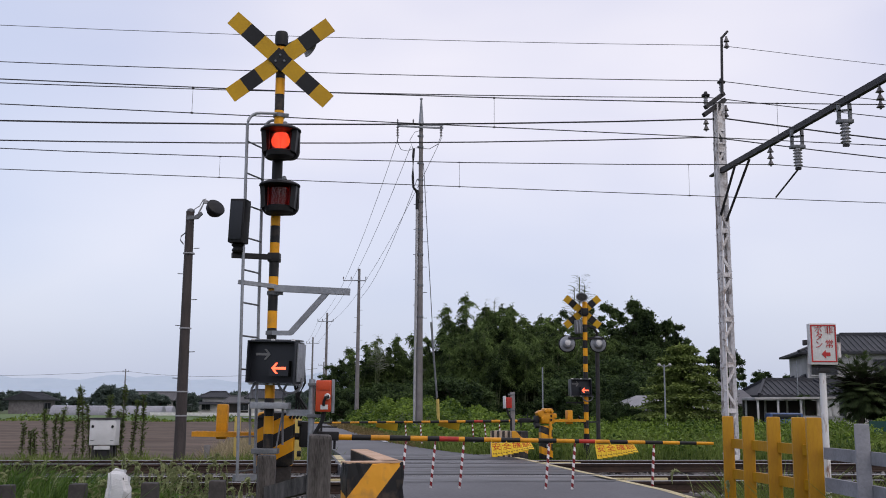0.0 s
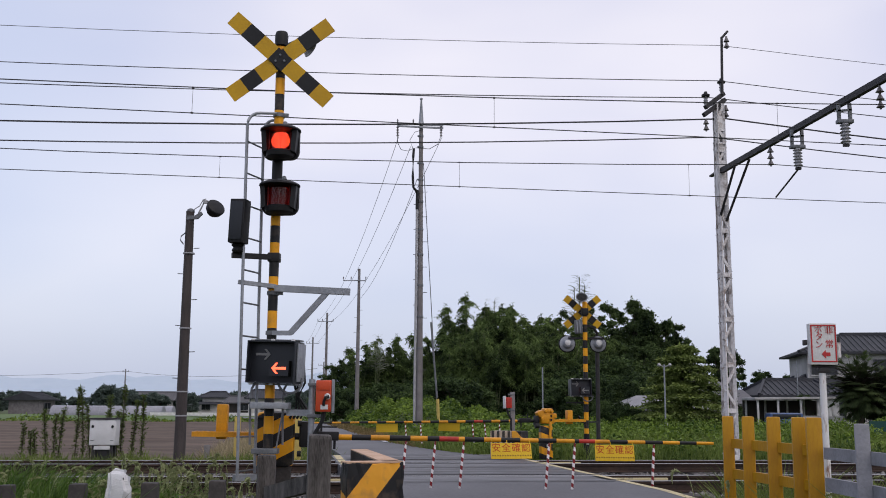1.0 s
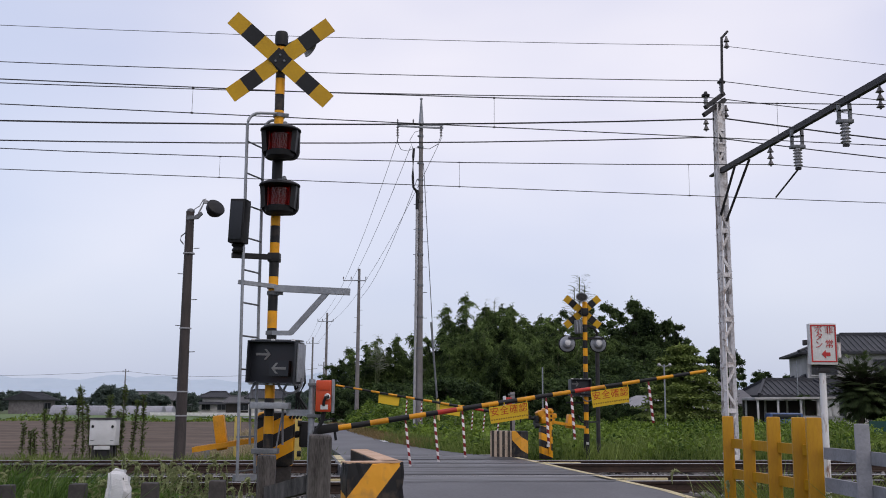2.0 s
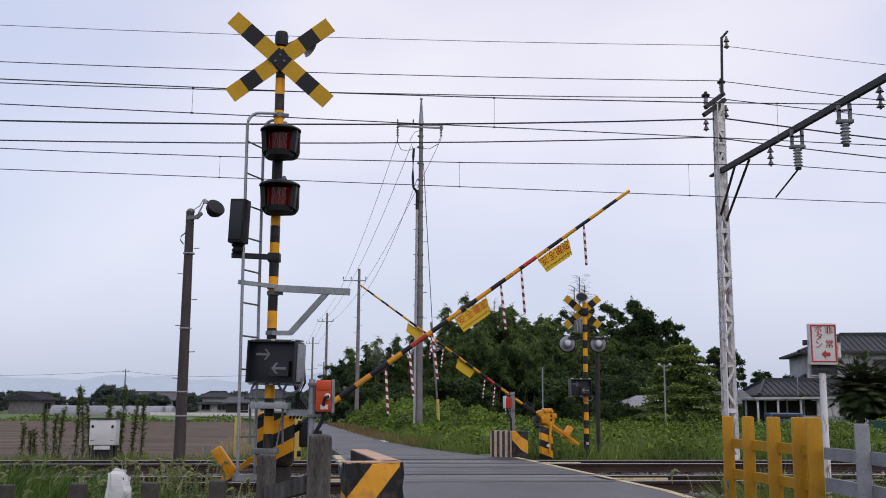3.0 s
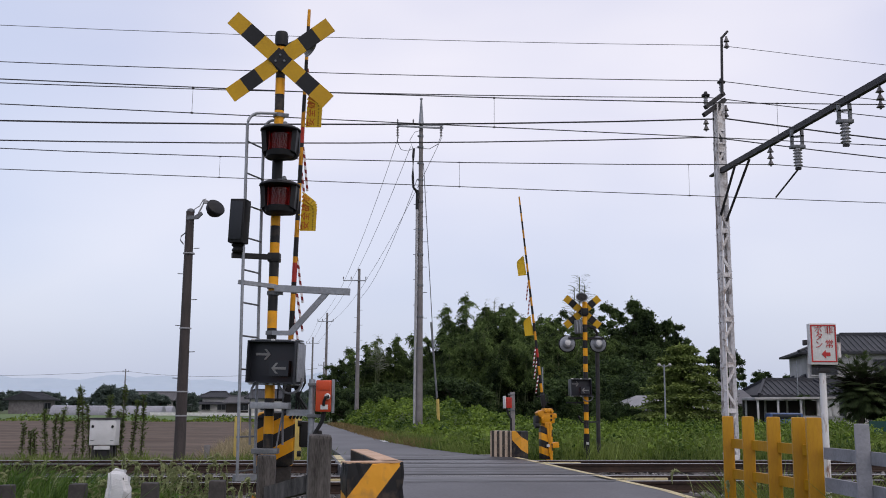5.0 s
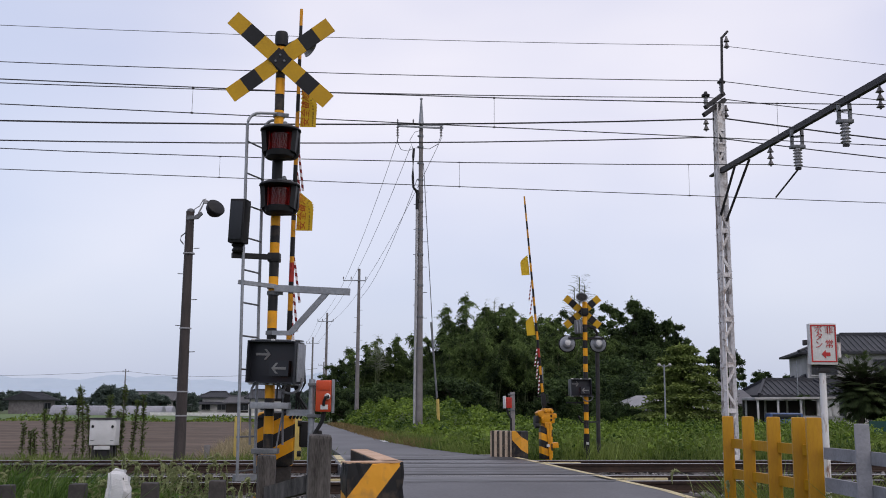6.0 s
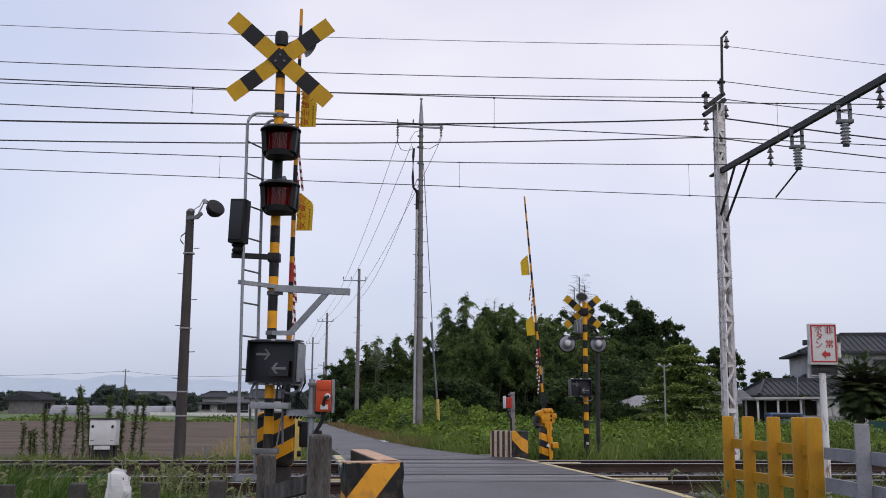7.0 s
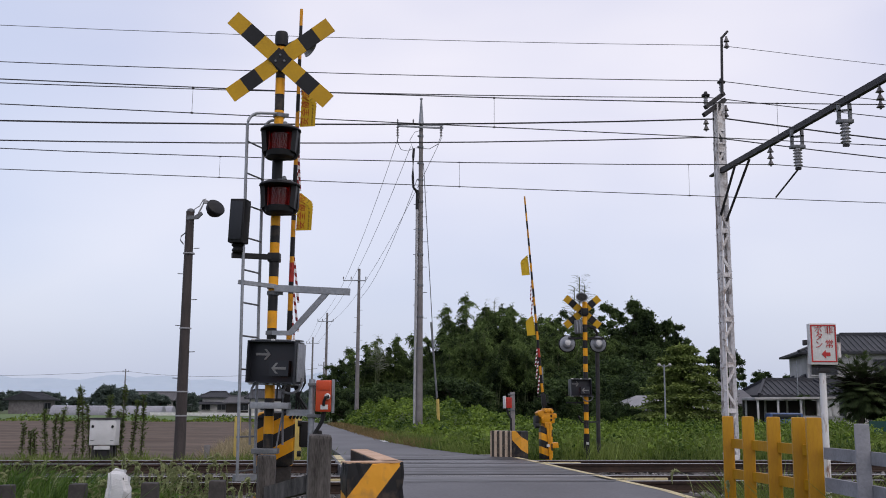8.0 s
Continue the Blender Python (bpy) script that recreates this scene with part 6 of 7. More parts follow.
def conifer(seed, h, w, label):
    """A layered garden conifer with flat drooping tiers."""
    rs = np.random.RandomState(seed)
    g = thing("conifer", I4, label, "tree", "trees")
    bm = bmesh.new()
    rod(bm, (0, 0, -0.3), (0, 0, h * 0.97), 0.13, 0.02, 8)
    part("trunk", bm, M_BARK, g)
    v = []
    for i in range(10):
        f = 0.08 + 0.90 * i / 9
        rad = w / 2 * (1.05 - f) ** 0.48
        for b in range(11):
            a = b * math.tau / 11 + i * 0.7 + rs.uniform(-0.3, 0.3)
            ln = rad * rs.uniform(0.7, 1.1)
            if ln > 0.4:
                bm = bmesh.new()
                rod(bm, (0, 0, h * f), (math.cos(a) * ln * 0.9, math.sin(a) * ln * 0.9, h * f - 0.06 * ln), 0.03, 0.008, 4)
                part("limb", bm, M_BARK, g)
            t = rs.uniform(0.15, 1, 400)
            at = np.stack([np.cos(a + rs.normal(0, 0.16, 400)) * ln * t, np.sin(a + rs.normal(0, 0.16, 400)) * ln * t, h * f - 0.05 * ln * t - 0.12 * ln * t ** 3 + rs.normal(0, 0.05, 400)], 1)
            v.append(leaves(rs, at, 0.22, 0.10, 0.12, 0.35, 2.2))
    quads("crown", np.concatenate(v), M_CEDAR, "", "", g)
    return g


def palm(seed, h, label):
    """A fan palm with a shaggy trunk and a dense round head."""
    rs = np.random.RandomState(seed)
    g = thing("fan_palm", I4, label, "palm", "trees")
    bm = bmesh.new()
    rod(bm, (0, 0, -0.3), (0.05, 0, h * 0.8), 0.17, 0.14, 10)
    part("trunk", bm, M_BARK, g)
    v = []
    for i in range(380):
        d = rs.normal(size=3)
        d[2] = d[2] * 0.75 + 0.1
        d /= np.linalg.norm(d)
        c = np.array([0.05, 0, h * 0.56]) + d * rs.uniform(0.3, 1.0) * np.array([0.85, 0.85, 0.95]) * h * 0.42
        fan = []
        s = np.cross(d, (0, 0, 1.0)) + 1e-6
        s /= np.linalg.norm(s)
        for k in range(13):
            a = radians(-75 + 150 * k / 12)
            ray = d * math.cos(a) + s * math.sin(a) - np.array([0, 0, 0.25])
            side = np.cross(ray, (0, 0, 1.0))
            side = side / (np.linalg.norm(side) + 1e-6) * 0.04
            fan.append([c, c + ray * 0.28 + side, c + ray * 0.52, c + ray * 0.28 - side])
        v.append(np.array(fan))
        bm = bmesh.new()
        rod(bm, (0.05, 0, h * 0.56), tuple(c), 0.014, None, 4)
        part("frond_stalk", bm, M_BARK, g)
    quads("crown", np.concatenate(v), M_PALM, "", "", g)
    return g


def row_of(makers, places):
    """Stand trees at places: the first of each kind is built, the rest are copies; (kind, x, y, turn, scale)."""
    built = {}
    for kind, x, y, turn, sc in places:
        m = Matrix.LocRotScale((x, y, -0.25), Euler((0, 0, radians(turn))), (sc, sc, sc))
        if kind not in built:
            built[kind] = makers[kind]()
            built[kind].matrix_basis = m
        else:
            o = copy_thing(built[kind], I4)
            o.matrix_basis = m


BAM = "tall green bamboo clump with drooping feathery tops in the grove"
kinds = {"b0": lambda: bamboo(1, 10.0, BAM), "b1": lambda: bamboo(2, 10.0, BAM), "b2": lambda: bamboo(3, 10.0, BAM), "b3": lambda: bamboo(9, 10.0, BAM), "c0": lambda: bamboo(12, 10.0, BAM, 0.55), "c1": lambda: bamboo(13, 10.0, BAM, 0.55),
         "n0": lambda: bare_bamboo(14, 10.0, "old bamboo culms with thin bare tops rising over the grove"),
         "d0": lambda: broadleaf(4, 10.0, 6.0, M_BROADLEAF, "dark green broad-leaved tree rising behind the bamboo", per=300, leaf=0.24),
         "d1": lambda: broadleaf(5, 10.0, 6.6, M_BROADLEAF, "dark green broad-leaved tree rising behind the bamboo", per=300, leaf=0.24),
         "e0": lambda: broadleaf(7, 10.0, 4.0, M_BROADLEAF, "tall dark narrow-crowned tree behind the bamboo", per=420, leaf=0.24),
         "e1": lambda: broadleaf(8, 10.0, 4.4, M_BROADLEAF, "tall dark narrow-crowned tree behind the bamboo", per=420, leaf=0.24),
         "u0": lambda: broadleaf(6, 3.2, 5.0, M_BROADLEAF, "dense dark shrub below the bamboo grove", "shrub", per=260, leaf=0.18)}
rs = np.random.RandomState(11)


def px_x(px, y):
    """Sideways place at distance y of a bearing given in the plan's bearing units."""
    return (px - 784) / 1747 * y


# bearing, distance, height of the grove's outline
# d trees at distance 80: added dark backing, standing in for shade below canopy
outline = [("b0", 792, 72, 7.6), ("b1", 812, 71, 8.6), ("b2", 832, 70, 9.3), ("b3", 856, 72, 8.6), ("b0", 880, 70, 8.7), ("b2", 903, 72, 8.8), ("b1", 925, 70, 8.4), ("b3", 948, 71, 8.6),
           ("b0", 968, 70, 7.6), ("b2", 990, 73, 8.4), ("b1", 1020, 78, 8.6), ("e0", 1056, 80, 10.2), ("e1", 1114, 82, 10.7), ("e0", 1132, 84, 10.5), ("e1", 1160, 84, 9.3), ("e0", 1180, 84, 9.1), ("e1", 1196, 84, 7.6), ("b2", 1085, 76, 7.6), ("d0", 1095, 82, 7.6), ("d1", 1140, 82, 7.4),
           ("e0", 1204, 82, 6.2), ("n0", 1024, 74, 11.5), ("n0", 874, 73, 9.5), ("n0", 672, 82, 7.4), ("b3", 1005, 68, 6.6), ("b0", 1045, 70, 6.5), ("d1", 1080, 72, 5.4), ("d0", 1120, 74, 6.2), ("c0", 842, 65, 6.2), ("c1", 880, 64, 6.6), ("c0", 918, 65, 6.2), ("c1", 806, 66, 6.0), ("c1", 960, 65, 5.6), ("c0", 862, 68, 7.4), ("c1", 900, 68, 7.2), ("c0", 940, 68, 7.0), ("c1", 824, 68, 7.6),
           ("b1", 775, 74, 6.0), ("d1", 760, 80, 6.0), ("d0", 600, 88, 5.2), ("d1", 622, 88, 5.6), ("b2", 645, 84, 6.3), ("b0", 665, 84, 7.4), ("b3", 682, 85, 6.6), ("b1", 712, 85, 7.5), ("b2", 730, 86, 7.0), ("d0", 585, 90, 4.4),
           ("d0", 640, 92, 5.0), ("d1", 700, 92, 5.2), ("d0", 745, 90, 5.6), ("d1", 990, 80, 6.4), ("d0", 950, 80, 6.4), ("d1", 905, 80, 6.4), ("d0", 860, 80, 6.4), ("d1", 815, 80, 6.0), ("d0", 1150, 78, 5.6), ("d1", 1172, 76, 4.6), ("d0", 1040, 78, 7.0)]
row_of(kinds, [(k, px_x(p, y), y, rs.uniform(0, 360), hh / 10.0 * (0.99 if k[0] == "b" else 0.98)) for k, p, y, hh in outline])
row_of({"u0": kinds["u0"]}, [("u0", px_x(p, y), y, rs.uniform(0, 360), sc) for p, y, sc in
       [(600, 78, 0.8), (630, 74, 0.8), (662, 72, 0.8), (700, 72, 0.9), (735, 70, 0.9), (775, 62, 0.9), (810, 60, 0.9), (850, 64, 0.5), (890, 64, 0.5), (930, 64, 0.5), (970, 62, 0.55), (1010, 60, 0.9),
        (1050, 63, 0.9), (1085, 63, 1.0), (1120, 64, 1.0), (1075, 66, 1.35), (1000, 66, 1.2), (1150, 62, 0.8), (1225, 60, 0.7), (1260, 58, 0.6), (1078, 54, 0.5), (1112, 53, 0.42)]])
c = conifer(21, 4.25, 5.6, "layered dark green garden conifer before the low house")
c.matrix_basis = pose(11.9, 50.0, -0.2)
c = palm(22, 4.6, "dense dark fan palm beside the house")
c.matrix_basis = pose(22.65, 55.0, -0.2)
p2 = copy_thing(c, I4)
p2.matrix_basis = Matrix.LocRotScale((24.3, 55.8, -0.3), Euler((0, 0, 2.0)), (0.85, 0.85, 0.85))
row_of({"t": lambda: broadleaf(31, 8.0, 5.0, M_BROADLEAF, "dark green tree behind the houses", per=300, leaf=0.26)},
       [("t", 25.5, 92, 0, 0.9), ("t", 33.5, 100, 80, 0.45), ("t", 38, 120, 30, 0.75), ("t", 42, 122, 140, 0.7), ("t", 46, 124, 200, 0.78), ("t", 22.2, 62, 50, 0.28), ("t", 27.5, 57, 90, 0.4), ("t", 25.5, 55, 10, 0.33), ("t", 23.4, 56.6, 120, 0.34), ("t", 24.4, 54.6, 70, 0.30)])

# ---- low growth beside the lane and in the meadow
rs = np.random.RandomState(5)


def in_plan(n, s0, s1, n0, n1, z=-0.28, keep=None):
    """Random places in a strip of the plan."""
    s, m_ = rs.uniform(s0, s1, n), rs.uniform(n0, n1, n)
    if keep is not None:
        k = keep(s, m_)
        s, m_ = s[k], m_[k]
    return np.stack([s * TX - m_ * TY, s * TY + m_ * TX, np.full(len(s), z)], 1), s, m_


# leafy bank that climbs from the lane's verge to the grove
def bank(s, m_):
    e = np.clip((s - np.interp(m_, LANE_N, LANE_R) - 0.15) / 1.8, 0, 1)
    return e * (1.0 - 0.86 * np.clip((s - 6.5) / 6.5, 0, 1)) * (0.3 + 1.05 * np.clip((m_ - 27) / 18, 0, 1)) * (0.85 + 0.2 * np.sin(s * 1.7 + m_ * 0.6) + 0.15 * np.sin(s * 4.1 - m_ * 1.3))


def right_of_lane(s, m_):
    return s > np.interp(m_, LANE_N, LANE_R) + 0.03


bm = bmesh.new()
rows = []
for j in range(34):
    m_ = 24.5 + j * 1.1
    rows.append([bm.verts.new(along(s, m_, -0.36 + 0.86 * float(bank(np.float64(s), np.float64(m_))))) for s in np.linspace(edge_r(m_) + 0.02, 22, 34)])
for a, b in zip(rows, rows[1:]):
    for k in range(33):
        bm.faces.new((a[k], a[k + 1], b[k + 1], b[k]))
tagged(finish("weed_bank", bm, M_GROUND, smooth=True), "low earth bank overgrown with weeds beside the lane", "bank", "", "structure")
at, s, m_ = in_plan(90000, 2.0, 20, 25, 60, 0, lambda s, m_: s > np.interp(m_, LANE_N, LANE_R) + 0.45 + rs.uniform(0, 0.7, len(s)))
at[:, 2] = -0.24 + bank(s, m_) * rs.uniform(0.86, 1.12, len(s))
quads("creeper_leaves", leaves(rs, at, 0.14, 0.115, 0.1, 0.6, 1.0), M_KUDZU, "broad green creeper leaves covering the bank", "creeper")
at, s, m_ = in_plan(84000, 3.0, 30, 20.3, 34, -0.28, right_of_lane)
quads("meadow_grass", blades(rs, at, 0.5, 0.022, 0.5, 0.4), M_GRASS, "knee-high green meadow grass beyond the tracks", "grass")
at, s, m_ = in_plan(80000, 3.6, 34, 20.8, 48, 0, lambda s, m_: s > np.interp(m_, LANE_N, LANE_R) + 0.6)
at[:, 2] = -0.25 + rs.uniform(0.1, 0.62, len(s)) * np.clip(0.62 + 0.32 * np.sin(s * 1.3 + 0.7 * m_) + 0.3 * np.sin(s * 2.9 - 1.9 * m_), 0.15, 1.2) + 0.15 * np.clip((m_ - 28) / 15, 0, 1)
quads("meadow_weeds", leaves(rs, at, 0.14, 0.075, -0.3, 0.7, 0.8), M_KUDZU, "leafy green weeds in the meadow", "weeds")
at, s, m_ = in_plan(52000, 2.0, 4.2, 24, 58, -0.22, lambda s, m_: (s > np.interp(m_, LANE_N, LANE_R) + 0.03) & (s < np.interp(m_, LANE_N, LANE_R) + 0.75))
quads("verge_grass", blades(rs, at, 0.36, 0.024, 0.8), M_DRYGRASS, "browned drying grass along the lane's verge", "grass")
at, s, m_ = in_plan(12000, 2.5, 4.6, 20.1, 30, -0.26, right_of_lane)
quads("verge_grass", blades(rs, at, 0.42, 0.02, 0.5), M_GRASS, "green grass along the lane's verge", "grass")
at, s, m_ = in_plan(4200, 2.9, 4.3, 20.15, 24.0, -0.1, right_of_lane)
at[:, 2] += rs.uniform(0, 0.3, len(s)) * np.clip((s - np.interp(m_, LANE_N, LANE_R)) / 0.5, 0, 1)
quads("verge_weeds", leaves(rs, at, 0.11, 0.045, -0.2, 0.7), M_KUDZU, "low leafy weeds creeping over the lane's corner", "weeds")
at, s, m_ = in_plan(6000, -2.4, 0.95, 20.2, 60, -0.24, lambda s, m_: (s < np.interp(m_, (20, 28, 50, 62), (0.9, 0.7, -0.35, -0.95))) & (s > np.interp(m_, (20, 28, 50, 62), (0.9, 0.7, -0.35, -0.95)) - 1.5))
quads("verge_grass", blades(rs, at, 0.32, 0.02, 0.5), M_GRASS, "green grass between the lane and the field", "grass")
at, s, m_ = in_plan(9000, -1.9, 0.1, 20.2, 46, -0.24, lambda s, m_: s < np.interp(m_, (20, 28, 50, 62), (0.9, 0.7, -0.35, -0.95)) - 0.5)
quads("verge_grass", blades(rs, at, 0.30, 0.016, 0.7), M_STRAW, "pale drying grass at the field's edge", "grass")
at, s, m_ = in_plan(16000, -14, 0.4, 19.3, 20.7, -0.28)
quads("trackside_grass", blades(rs, at, 0.28, 0.018, 0.6, 0.5), M_GRASS, "green grass between the track and the field", "grass")
at, s, m_ = in_plan(9000, -75, 2, 78, 84, -0.2)
quads("field_edge_weeds", leaves(rs, at + np.array([0, 0, 1]) * rs.uniform(0, 0.55, len(s))[:, None] * (0.5 + 0.5 * np.sin(s * 0.9))[:, None], 0.22, 0.12, 0, 0.8), M_KUDZU, "weeds along the far edge of the field", "weeds")

# ---- foreground grass by the posts
M_LUSH = leafy("lush_grass_blade", (0.022, 0.055, 0.008), (0.12, 0.205, 0.028), 1.2, 0.7)
def grassy(s, m_):
    """The grass thins out towards the gate."""
    b = (s * TX - m_ * TY) / (s * TY + m_ * TX)
    return rs.uniform(0, 1, len(s)) < np.interp(b, (-0.36, -0.33, -0.27, -0.21, -0.17), (1.0, 0.8, 0.22, 0.10, 0.0))


at, s, m_ = in_plan(40000, -3.6, 0.0, 7.1, 11.0, -0.28, grassy)
b = at[:, 0] / at[:, 1]
quads("foreground_grass", blades(rs, at, np.interp(b, (-0.40, -0.35, -0.27), (0.47, 0.46, 0.30)), 0.020, 1.1, 0.75), M_LUSH, "long green grass before the tracks", "grass")
at, s, m_ = in_plan(8000, -3.6, -0.4, 7.2, 10.4, 0.0, grassy)
at[:, 2] = -0.25 + rs.uniform(0.05, 0.56, len(s)) * (0.65 + 0.35 * np.sin(s * 3.7 + 1.2) * np.sin(m_ * 2.9))
quads("foreground_weeds", leaves(rs, at, 0.11, 0.02, -0.5, 0.8, 0.6), leafy("deep_green_weed_leaf", (0.018, 0.05, 0.007), (0.105, 0.19, 0.024), 1.5, 0.8), "leafy weeds among the foreground grass", "weeds")
at, s, m_ = in_plan(10000, 4.02, 5.4, 6.6, 9.6, -0.28)
quads("fence_grass", blades(rs, at, 0.48, 0.014, 0.8, 0.5), M_GRASS, "long grass around the fence", "grass")


def foxtails(n, s0, s1, n0, n1, label):
    """Bristly seed heads on thin arching stalks."""
    v = []
    at, s, m_ = in_plan(n, s0, s1, n0, n1, -0.28)
    for p in at:
        h, a = rs.uniform(0.5, 0.98), rs.uniform(0, math.tau)
        out = np.array([math.cos(a), math.sin(a), 0])
        pts = [p + out * (0.05 * f + 0.17 * f ** 3) + np.array([0, 0, h * (f - 0.30 * f ** 4)]) for f in np.linspace(0, 1, 7)]
        side = np.array([-out[1], out[0], 0]) * 0.003
        for q0, q1 in zip(pts[:-1], pts[1:]):
            v.append([q0 - side, q0 + side, q1 + side, q1 - side])
        d = pts[-1] - pts[-2]
        d /= np.linalg.norm(d)
        for k in range(90):
            f = k / 90.0
            c = pts[-1] + out * 0.13 * math.sin(f * 1.9) + np.array([0, 0, 0.05 * math.sin(f * 2.2) - 0.16 * f * f])
            r = rs.normal(size=3)
            r = r / np.linalg.norm(r) * 0.022 * math.sin(0.35 + 2.5 * f)
            w = np.cross(r, d) * 0.5
            v.append([c - w, c + w, c + r + w * 0.3 + d * 0.012, c + r - w * 0.3 + d * 0.012])
    return quads("foxtail_grass", np.array(v), M_FOXTAIL, label, "grass")


M_FOXTAIL = leafy("pale_seed_head", (0.13, 0.17, 0.06), (0.37, 0.38, 0.19), 2.0)
foxtails(190, -3.2, -0.3, 7.4, 11.4, "pale arching foxtail seed heads before the tracks")
foxtails(26, 3.8, 5.0, 7.0, 10.0, "pale arching foxtail seed heads by the fence")

# ---- tall weeds round the cabinet
M_STALK = leafy("tall_weed_leaf", (0.035, 0.058, 0.014), (0.13, 0.17, 0.045), 2.0, 0.8)
STALKS = [(42, 20.4, 0.66), (55, 20.6, 0.5), (63, 20.5, 0.55), (88, 20.5, 0.95), (103, 20.4, 0.85), (111, 20.3, 0.98), (137, 20.8, 1.36), (148, 20.9, 1.4), (160, 21.5, 1.05), (202, 20.6, 1.22), (214, 20.3, 0.9),
          (222, 20.4, 1.42), (236, 20.5, 1.15), (250, 20.4, 1.25), (192, 20.9, 0.9)]
for i, (px, y, h) in enumerate(STALKS):
    g = thing("tall_weed", pose(px_x(px, y) * 0.968, y, -0.28, 0, rs.uniform(-3, 3), 0), "tall leafy green weed stalk at the field's edge", "weed", "tall weeds")
    bm = bmesh.new()
    pipe(bm, [Vector((0.05 * math.sin(z * 1.6 + i), 0, z)) for z in np.linspace(-0.05, h + 0.1, 8)], 0.012, 5)
    part("stem", bm, M_BARK, g)
    k = int(400 * h)
    z = 0.10 + (h + 0.08) * rs.uniform(0, 1, k) ** 0.75
    wide = (0.010 + 0.024 * np.clip(np.sin(z * 9 + i) + 0.3, 0, 1)) * (1.25 - 0.7 * z / (h + 0.3))
    at = np.stack([rs.normal(0, 1, k) * wide + 0.05 * np.sin(z * 1.6 + i), rs.normal(0, 1, k) * wide, z], 1)
    quads("foliage", leaves(rs, at, 0.075, 0.018, -0.5, 0.6), M_STALK, "", "", g)

# ---- loose ballast
pts, s, m_ = in_plan(15000, -9.5, 11.5, 11.0, 19.8, -0.18, lambda s, m_: (s < 0.72) | (s > 4.33))
s_, n_ = pts[:, 0] * TX + pts[:, 1] * TY, -pts[:, 0] * TY + pts[:, 1] * TX
z = np.where((n_ < 11.9), -0.19 - (11.9 - n_) * 0.11, np.where(n_ > 19.0, -0.19 - (n_ - 19.0) * 0.12, -0.19)) + rs.uniform(0, 0.03, len(n_))
pts[:, 2] = z
octa = np.array([(1, 0, 0), (0, 1, 0), (-1, 0, 0), (0, -1, 0), (0, 0, 0.8), (0, 0, -0.8)], float)
tri = np.array([(0, 1, 4), (1, 2, 4), (2, 3, 4), (3, 0, 4), (1, 0, 5), (2, 1, 5), (3, 2, 5), (0, 3, 5)])
n = len(pts)
vv = octa[None] * rs.uniform(0.018, 0.042, (n, 1, 1)) * rs.uniform(0.6, 1.3, (n, 6, 1))
ang = rs.uniform(0, math.tau, n)
ca, sa = np.cos(ang)[:, None], np.sin(ang)[:, None]
vv = np.stack([vv[:, :, 0] * ca - vv[:, :, 1] * sa, vv[:, :, 0] * sa + vv[:, :, 1] * ca, vv[:, :, 2]], 2) + pts[:, None, :]
ff = (tri[None] + (np.arange(n) * 6)[:, None, None]).reshape(-1, 3)
M_STONE = leafy("loose_stone", (0.05, 0.047, 0.045), (0.30, 0.285, 0.275), 3.0, 0.9, 0.0)
stuff("ballast_stones", vv.reshape(-1, 3).tolist(), ff.tolist(), M_STONE, "loose grey ballast stones between the rails", "ballast")
# white-topped guard boards by the deck's edge
for s0, n0, ln in ((4.3, 13.88, 0.95), (4.35, 13.3, 1.1), (4.3, 18.1, 0.9), (4.3, 17.25, 0.9), (0.6, 13.85, 0.8), (0.6, 17.3, 0.8)):
    b = thing("guard_board", Matrix.Translation(along(s0 + ln / 2 * (1 if s0 > 2 else -0.4), n0, -0.05)) @ pose(0, 0, 0, 0, 0, SKEW - 1), "pale worn timber board at the edge of the crossing deck", "board", "guard boards")
    bm = bmesh.new()
    box(bm, (ln, 0.05, 0.04), I4, 0.008)
    part("plank", bm, M_LINE, b)


# ---------------------------------------------------------------- houses and distance
M_SHEDROOF = worn("pale_sheet_roof", (0.26, 0.26, 0.275), (0.17, 0.17, 0.18), 0.5, scale=0.6, fine=8, bump=0.1)


def gable_roof(bm, w, d, z, rise, over=0.5, hip=0.0, slot=0):
    """A pitched roof with overhanging eaves; hip draws the ridge's ends in."""
    x, y = w / 2 + over, d / 2 + over
    t = 0.16
    for dz in (0,):
        e = [bm.verts.new(p) for p in ((-x, -y, z), (x, -y, z), (x, y, z), (-x, y, z))]
        e2 = [bm.verts.new(p) for p in ((-x, -y, z + t), (x, -y, z + t), (x, y, z + t), (-x, y, z + t))]
        r0, r1 = bm.verts.new((-x + hip, 0, z + t + rise)), bm.verts.new((x - hip, 0, z + t + rise))
        bm.faces.new(e[::-1])
        for i in range(4):
            bm.faces.new((e[i], e[(i + 1) % 4], e2[(i + 1) % 4], e2[i]))
        bm.faces.new((e2[0], e2[1], r1, r0))
        bm.faces.new((e2[2], e2[3], r0, r1))
        bm.faces.new((e2[1], e2[2], r1))
        bm.faces.new((e2[3], e2[0], r0))
    return bm


